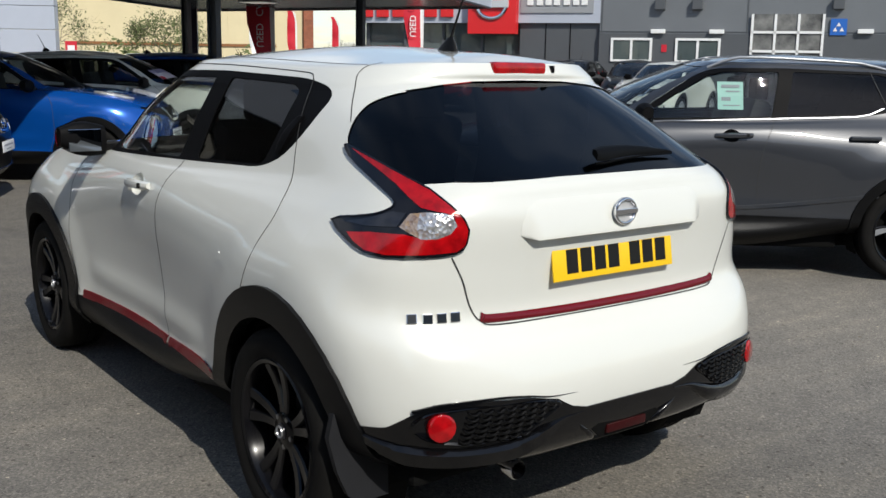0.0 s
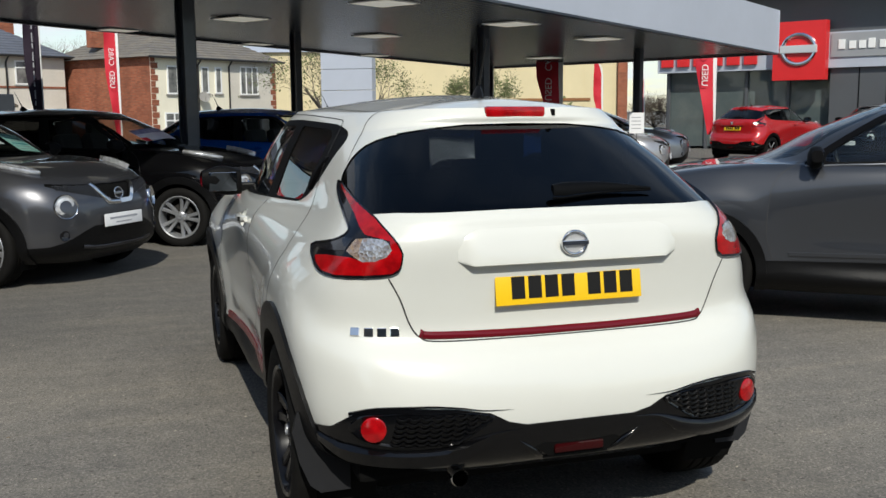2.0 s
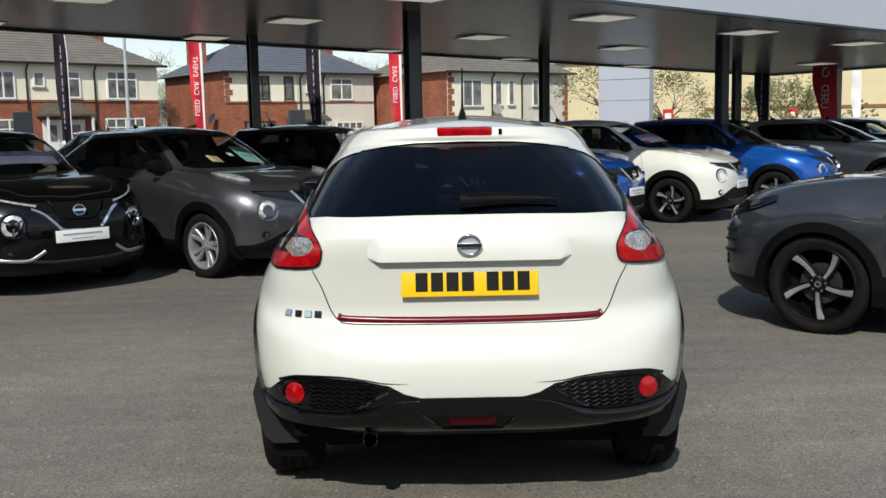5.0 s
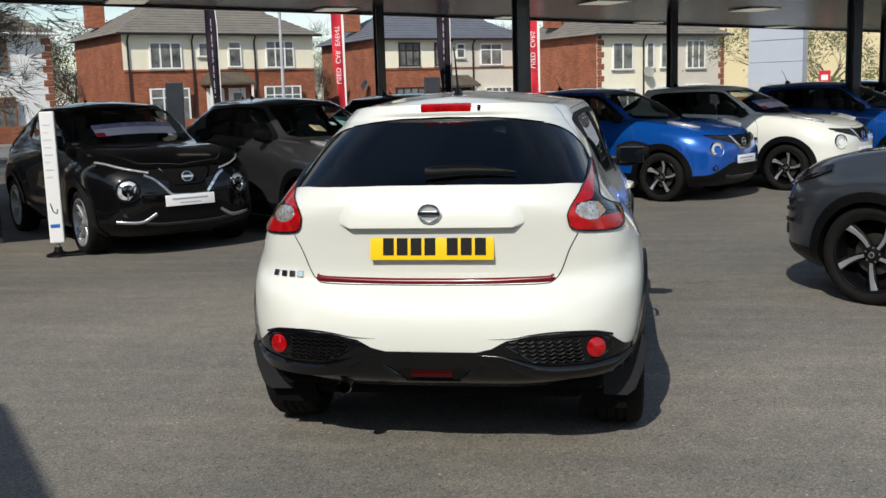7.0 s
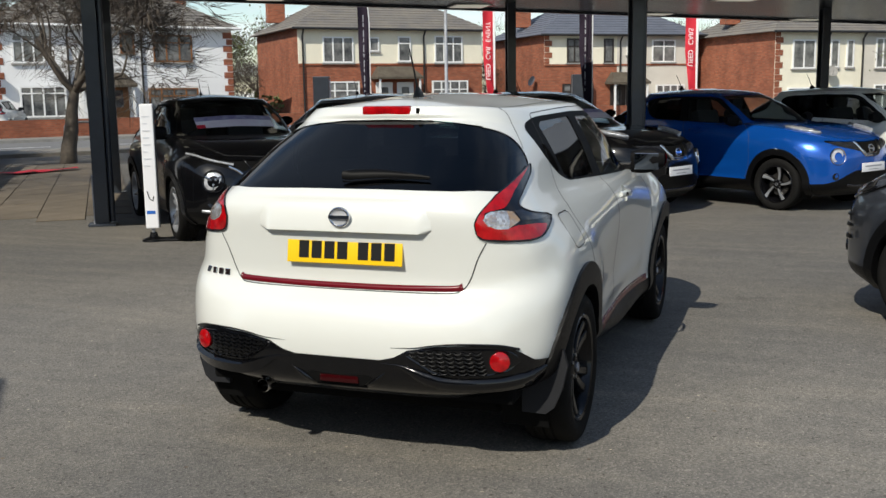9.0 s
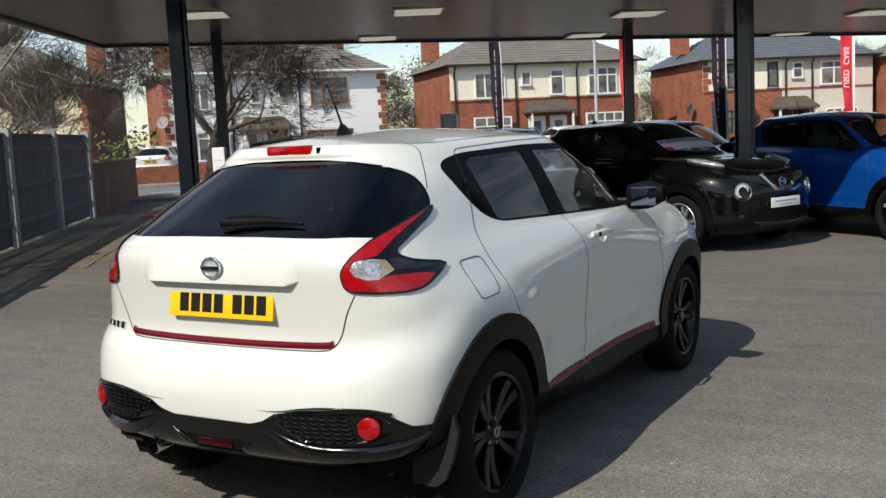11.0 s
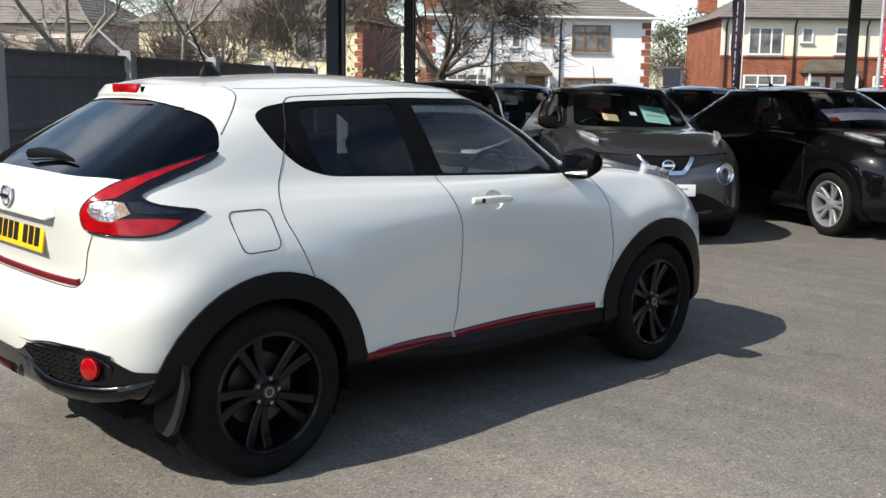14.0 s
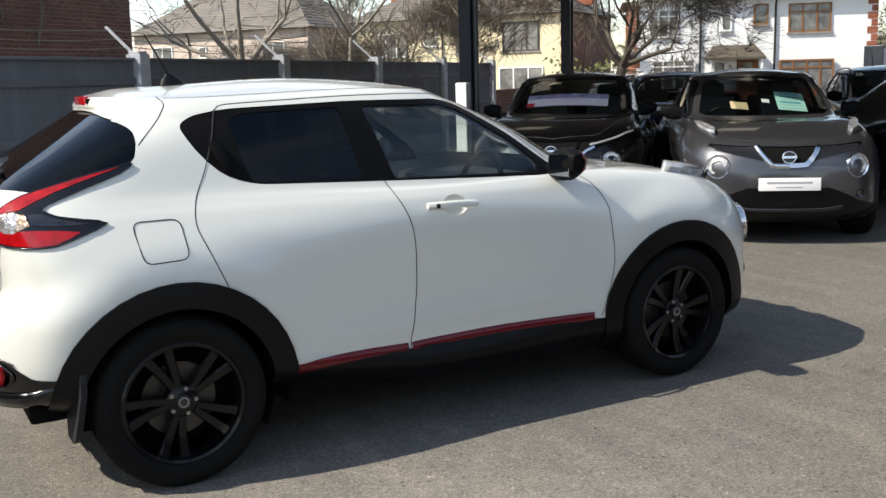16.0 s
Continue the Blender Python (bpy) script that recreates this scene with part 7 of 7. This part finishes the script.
# ---- showroom and far buildings ----
SD = Vector((0.545, -0.84, 0)).normalized()
show_m = Matrix.Translation((20.9, 25.5, 0)) @ Matrix((SD, Vector((-SD.y, SD.x, 0)), Vector((0, 0, 1)))).transposed().to_4x4()
show = thing("showroom", show_m, "dark grey clad car showroom with a red sign and glazed entrance", "building")
part("front_wall", box(4.7, 34, 0, 0.4, 0, 6.6), CLADMID, show, "mid grey clad wall")
for k in range(6):
    part("wall_seam", box(4.75 + 4.9 * k, 4.79 + 4.9 * k, -0.015, 0, 0, 6.6), CLAD, show)
for z in (2.55, 3.9):
    part("wall_seam", box(4.7, 34, -0.02, 0, z, z + 0.03), CLAD, show)
part("plinth_band", box(4.7, 34, -0.04, 0, 0, 2.50), CLAD, show)
part("entrance_wall", box(1.75, 4.7, 0.15, 0.5, 0, 3.2), CLAD, show)
for x in (2.7, 3.6):
    part("wall_seam", box(x, x + 0.03, 0.13, 0.15, 0, 3.1), DARK, show)
part("sign_band", box(-4.7, 4.7, 0.0, 0.5, 2.85, 4.05), FASCIA, show)
part("upper_wall", box(-4.7, 4.7, 0.3, 0.8, 4.05, 5.6), CLAD, show)
rf = part("roof", box(-5.2, 34.5, -0.6, 14, 5.6, 5.9), FASCIA, show)
part("roof_edge", box(-5.3, 34.6, -0.7, -0.6, 5.5, 5.95), SIGNGREY, rf)
part("roof_slope", add_rings(bmesh.new(), [[(-5.2, -0.6, 5.9), (34.5, -0.6, 5.9), (34.5, 14, 5.9), (-5.2, 14, 5.9)], [(-5.2, 6, 7.6), (34.5, 6, 7.6), (34.5, 7.4, 7.6), (-5.2, 7.4, 7.6)]], True, True), SIGNGREY, rf)
part("back_wall", box(-4.7, 34, 13.5, 14, 0, 5.6), CLAD, show)
part("side_wall", box(33.6, 34, 0.4, 13.5, 0, 5.6), CLAD, show)
part("side_wall", box(-4.7, -4.3, 0.8, 13.5, 0, 5.6), CLAD, show)
sg = part("red_sign", box(-0.1, 1.72, -0.35, 0.0, 2.45, 4.45, 0.01), SIGNRED, show, "red square sign with a silver ring and bar")
ring = tube([(0.81 + 0.56 * math.cos(2 * math.pi * k / 40), -0.37, 3.5 + 0.50 * math.sin(2 * math.pi * k / 40)) for k in range(41)], 0.075, 8)
part("sign_ring", ring, CHROME, sg, "", 40)
part("sign_bar", box(0.17, 1.45, -0.46, -0.36, 3.37, 3.63, 0.02), SIGNGREY, sg)
wb = part("grey_sign_band", box(1.8, 4.45, -0.05, 0.0, 3.2, 4.0), CLADPALE, show)
for k, x in enumerate((2.05, 2.40, 2.72, 3.02, 3.38, 3.72, 4.02)):
    part("sign_letter_bar", box(x, x + 0.22, -0.09, -0.05, 3.46, 3.72 if k % 3 else 3.78, 0.01), PVC, wb)
part("entrance_header", box(-4.5, 1.75, 0.45, 0.8, 3.0, 3.2), CLAD, show)
for k in range(4):
    x = -4.4 + 1.55 * k
    part("glazing", box(x, x + 1.45, 0.55, 0.6, 0.1, 3.1), GREENGLASS, show)
    part("glazing_bar", box(x - 0.1, x, 0.45, 0.65, 0, 3.15), CLAD, show)
for k, x in enumerate((-4.5, -3.85, -3.2, -2.55, -1.9, -1.25)):
    part("sign_letter_bar", box(x, x + 0.48, -0.12, -0.02, 3.05, 3.6, 0.02), SIGNRED, show)
for a, b in ((5.13, 6.56), (7.35, 8.85)):
    w = new("window")
    w.parent = show
    bm = box(a, b, -0.10, -0.02, 1.54, 1.61)
    add_box(bm, a, b, -0.10, -0.02, 2.27, 2.35)
    for x in (a, (a + b) / 2 - 0.04, b - 0.08):
        add_box(bm, x, x + 0.08, -0.10, -0.02, 1.61, 2.27)
    part("window_frame", bm, PVC, w)
    part("pane", box(a + 0.05, b - 0.05, -0.06, -0.05, 1.58, 2.3), GREENGLASS, w)
sh = part("workshop_door", box(9.85, 12.05, -0.06, 0.0, 0, 3.15), PANE, show, "glazed sectional workshop door")
for k in range(5):
    part("door_rail", box(9.80, 12.10, -0.10, -0.06, 0.04 + 0.62 * k, 0.12 + 0.62 * k), PVC, sh)
for x in (9.80, 10.53, 11.26, 12.02):
    part("door_rail", box(x, x + 0.08, -0.10, -0.06, 0, 3.15), PVC, sh)
bs = part("blue_sign", box(12.27, 12.77, -0.08, -0.04, 2.48, 3.0), SIGNBLUE, show, "blue square test sign with white triangles")
for x, z in ((12.52, 2.82), (12.42, 2.66), (12.62, 2.66)):
    part("white_triangle", plate([(x - 0.07, z - 0.06), (x + 0.07, z - 0.06), (x, z + 0.07)], 0.01, lambda a, b, h: (a, -0.085 - h, b)), CARD, bs)
for x, z in ((6.5, 2.5), (8.46, 2.5), (13.1, 2.53)):
    part("wall_lamp", box(x, x + 0.48, -0.18, 0, z, z + 0.14, 0.02), PVC, show)
for x in (6.6, 7.85, 12.3):
    part("vent_box", box(x, x + 0.35, -0.2, 0, 3.3, 3.65, 0.02), CLAD, show)
part("notice", box(6.88, 7.06, -0.06, -0.04, 1.88, 2.13), FLAGRED, show)
# cream warehouse with an orange gable end
wh = thing("warehouse", Matrix.Translation((8.0, 72.5, 0)) @ Matrix.Rotation(math.atan2(-9.0, 26.0), 4, "Z"), "long cream warehouse behind the car yard", "building")
part("wall", box(0, 28, 0, 12, 0, 6.0), CREAMWALL, wh)
part("shadow_rail", box(12, 26, -0.1, 0, 2.2, 2.4), TIMBERB, wh)
for k in range(9):
    part("wall_seam", box(1.5 + 3 * k, 1.55 + 3 * k, -0.03, 0, 0, 6.0), CREAMWALL, wh)
part("orange_gable", box(28, 28.7, -0.5, 10, 0, 5.6), BRICK, wh)
part("roof", add_rings(bmesh.new(), [[(-0.3, -0.3, 6.0), (28.3, -0.3, 6.0), (28.3, 12.3, 6.0), (-0.3, 12.3, 6.0)], [(-0.3, 5, 7.8), (28.3, 5, 7.8), (28.3, 7, 7.8), (-0.3, 7, 7.8)]], True, True), FASCIA, wh)
for x, y in ((8.6, 33.0), (15.5, 39.0)):
    nb = thing("notice_board", Matrix.Translation((x, y, 0)) @ Matrix.Rotation(radians(-20), 4, "Z"), "small red notice board on a post", "sign", "red notice boards")
    part("post", tube([(0, 0, 0), (0, 0, 1.4)], 0.04, 6), SILVER, nb)
    part("board", box(-0.2, 0.2, -0.06, -0.04, 1.3, 1.95, 0.01), FLAGRED, nb)
    part("printed_bar", box(-0.12, 0.12, -0.065, -0.06, 1.6, 1.8), CARD, nb)


# ---- trees ----
def bare_tree(x, y, h, spread, seed, label, trunk=0.16, splits=5, twigs=2, low=0.3, leafy=0, up=1.0, pale=False):
    """A bare spring tree: a tapered trunk, limbs that fork again and again, and a haze of fine twigs."""
    r = random.Random(seed)
    t = thing("tree", Matrix.Translation((x, y, 0)), label, "tree", "trees")
    wood, fine, ends = bmesh.new(), bmesh.new(), []

    def grow(p, d, length, rad, depth):
        pts, rads = [p], [rad]
        n = 4
        for k in range(n):
            d = (d + Vector((r.uniform(-1, 1), r.uniform(-1, 1), r.uniform(-0.4, 0.7))) * 0.16).normalized()
            p = p + d * length / n
            pts.append(p)
            rads.append(rad * (1 - 0.45 * (k + 1) / n))
        add_tube(wood if depth < 3 else fine, pts, rads, 7 if depth < 2 else 4 if depth < 4 else 3, depth < 2)
        if depth >= splits:
            ends.append((p, d))
            return
        kids = r.choice((2, 3, 3)) if depth else 4 + 3 * (spread > 3)
        for k in range(kids):
            a = r.uniform(0, 2 * math.pi) if depth else 2 * math.pi * k / kids + r.uniform(-0.4, 0.4)
            side = d.orthogonal().normalized()
            side = Matrix.Rotation(a, 3, d) @ side
            nd = (d * (r.uniform(0.25, 0.9) if spread > 3 and depth == 0 else r.uniform(0.5, 1.0)) + side * r.uniform(0.5, 0.95) * (1.15 if depth == 0 else 0.8) / up + Vector((0, 0, 0.12 - 0.05 * depth * (spread > 3)))).normalized()
            grow(pts[-1 - r.randint(0, 1 if depth else 0)], nd, length * r.uniform(0.60, 0.82) * (1.15 if depth == 0 and spread > 3 else 1), rads[-1] * r.uniform(0.6, 0.8), depth + 1)

    grow(Vector((0, 0, -0.05)), Vector((0, 0, 1)), h * low, trunk, 0)
    part("trunk", wood, BARKPALE if pale else BARK, t, "", 60)
    for p, d in ends:
        for k in range(twigs):
            q = p + (d + Vector((r.uniform(-1, 1), r.uniform(-1, 1), r.uniform(-0.5, 0.8))) * 0.7) * h * (0.07 if spread > 3 else 0.05)
            m = (p + q) / 2 + Vector((r.uniform(-1, 1), r.uniform(-1, 1), r.uniform(-1, 1))) * 0.03
            add_tube(fine, [p, m, q], [0.007, 0.005, 0.003], 3, False)
    tagged(part("crown", fine, TWIGPALE if pale else TWIG, t), kind="stuff")
    if leafy:
        lv = bmesh.new()
        for p, d in ends:
            for k in range(leafy):
                c = p + Vector((r.gauss(0, 1), r.gauss(0, 1), r.gauss(0, 1))) * h * 0.05
                u = Vector((r.uniform(-1, 1), r.uniform(-1, 1), r.uniform(-1, 1))).normalized()
                v = u.orthogonal().normalized()
                s = r.uniform(0.05, 0.10)
                lv.faces.new([lv.verts.new(c + u * a * s + v * b * s) for a, b in ((-1, 0), (0, -0.6), (1, 0), (0, 0.6))])
        tagged(part("foliage", lv, LEAF, t), kind="stuff")
    return t


bare_tree(-14.7, 13.7, 6.3, 4, 5, "broad bare tree by the road with dense twigs", 0.21, 7, 4, 0.28)
bare_tree(-12.4, 3.7, 6.8, 4, 12, "pale bare tree with spreading limbs behind the fence", 0.13, 6, 1, 0.26, pale=True)
bare_tree(-17.5, 8.5, 8.0, 2, 21, "slim bare tree behind the fence", 0.09, 6, 2, 0.24, up=1.7, pale=True)
bare_tree(-15.5, 0.5, 8.5, 2, 71, "slim bare tree behind the fence", 0.10, 6, 2, 0.22, pale=True)
bare_tree(-19.5, 12.2, 7.5, 2, 77, "slim bare multi-stemmed tree by the road", 0.08, 6, 2, 0.14, up=1.7, pale=True)
bare_tree(-28.0, 46.0, 8.5, 2, 31, "tall bare tree between the houses", 0.18, 6, 3, 0.22, 2)
bare_tree(-31.0, 41.0, 8.0, 2, 37, "tall bare tree between the houses", 0.18, 6, 3, 0.22, 2)
bare_tree(-44.0, 34.0, 9.5, 2, 41, "tall bare tree behind the roofs", 0.18, 6, 2, 0.24)
bare_tree(-36.0, 38.0, 8.5, 2, 83, "tall bare tree behind the roofs", 0.16, 6, 2, 0.22)
bare_tree(-16.0, 56.0, 9.0, 2, 85, "tall bare tree behind the roofs", 0.16, 6, 2, 0.22)
bare_tree(-5.0, 60.0, 9.0, 2, 87, "tall bare tree behind the roofs", 0.16, 6, 2, 0.22)
bare_tree(-14.3, 8.2, 6.5, 2, 89, "slim bare multi-stemmed tree behind the fence", 0.07, 5, 2, 0.16, up=1.9, pale=True)
bare_tree(-50.0, 22.0, 9.5, 2, 43, "tall bare tree behind the roofs", 0.18, 5, 2, 0.3)
bare_tree(-12.5, 66.0, 9.5, 2, 47, "tall bare tree behind the roofs", 0.18, 5, 2, 0.3)
bare_tree(8.5, 46.0, 5.5, 4, 53, "spreading bare tree beyond the canopy", 0.18, 5, 2, 0.3, 2)
bare_tree(13.0, 52.0, 5.0, 4, 59, "bare tree in bud before the warehouse", 0.16, 5, 2, 0.3, 4)
bare_tree(19.0, 50.0, 4.6, 4, 61, "green budding tree before the warehouse", 0.14, 5, 2, 0.3, 8)

for x, y, h, k in ((-27.2, 43.5, 7.6, 101), (-29.8, 46.5, 8.4, 102), (-25.6, 46.0, 7.8, 103), (-16.2, 51.5, 8.0, 104), (-14.6, 54.5, 8.6, 105), (-21.5, 52.0, 8.2, 106), (-44.5, 17.4, 7.4, 107), (-47.5, 16.2, 8.2, 108), (-49.5, 19.5, 8.6, 109), (24.5, 40.5, 4.6, 110)):
    bare_tree(x, y, h, 4, k, "bushy bare tree with fine twigs between the houses", 0.12, 6, 2, 0.14)

bare_tree(-16.2, 10.4, 8.0, 2, 131, "slim bare tree with upright stems behind the fence", 0.09, 6, 3, 0.16, up=1.6, pale=True)
bare_tree(-18.6, 10.0, 8.5, 2, 133, "slim bare tree with upright stems behind the fence", 0.09, 6, 3, 0.2, up=1.6, pale=True)
bare_tree(-12.4, 5.6, 6.6, 2, 121, "slim pale bare tree behind the fence", 0.07, 5, 2, 0.36, pale=True)
bare_tree(-13.1, 6.3, 6.8, 4, 123, "clump of slim bare stems behind the fence", 0.085, 5, 3, 0.10, up=1.9, pale=True)


def hedge(points, h, w, label, seed):
    """A rough hedge: clumps of small leaves along a line."""
    r = random.Random(seed)
    bm = bmesh.new()
    for a, b in zip(points, points[1:]):
        a, b = Vector((*a, 0)), Vector((*b, 0))
        for k in range(int((b - a).length * 130)):
            c = a.lerp(b, r.random()) + Vector((r.gauss(0, w / 3), r.gauss(0, w / 3), 0))
            c.z = h * r.random() ** 0.6 * (0.8 + 0.3 * math.sin(c.x * 1.7) * math.cos(c.y * 1.3))
            u = Vector((r.uniform(-1, 1), r.uniform(-1, 1), r.uniform(-1, 1))).normalized()
            v = u.orthogonal().normalized()
            s = r.uniform(0.07, 0.16)
            bm.faces.new([bm.verts.new(c + u * p * s + v * q * s) for p, q in ((-1, 0), (0, -0.6), (1, 0), (0, 0.6))])
    solo("hedge", bm, LEAF, pose(0, 0, 0), label, "hedge", kind="stuff")


hedge([(9.0, 40.0), (13.0, 38.5), (17.5, 36.0)], 2.0, 1.6, "rough green hedge before the warehouse", 5)
hedge([(-31.5, 33.0), (-33.0, 26.0)], 2.6, 2.2, "green shrubs between the houses", 6)
hedge([(-24.5, 39.5), (-22.8, 40.8)], 1.9, 1.0, "green shrubs between the houses", 7)


# ---- brown paving by the fence's end ----
pave = thing("paving", Matrix.Translation((-7.6, 4.9, 0)) @ Matrix.Rotation(math.atan2(FD.y, FD.x), 4, "Z"), "weathered brown paving slabs beside the fence", "paving", kind="structure")
slab_me = mesh_of("paving_slab", box(0.006, 0.894, 0.006, 0.594, 0.0, 0.012, 0.004), DIRTPAVE)
pr = random.Random(9)
for i in range(13):
    for j in range(5):
        o = new("paving_slab", slab_me)
        o.parent = pave
        o.matrix_local = Matrix.Translation((0.9 * i - 0.45 * (j % 2), -0.6 * j + 1.3, pr.uniform(-0.002, 0.003)))
hoop = thing("hoop_barrier", Matrix.Translation((-15.6, 15.4, 0)) @ Matrix.Rotation(radians(35), 4, "Z"), "small grey steel hoop barrier by the kerb", "barrier")
part("hoop", tube(spline([(-0.45, 0, 0), (-0.45, 0, 0.75), (-0.3, 0, 0.92), (0.3, 0, 0.92), (0.45, 0, 0.75), (0.45, 0, 0)], 4), 0.03, 8), STEEL, hoop, "", 50)
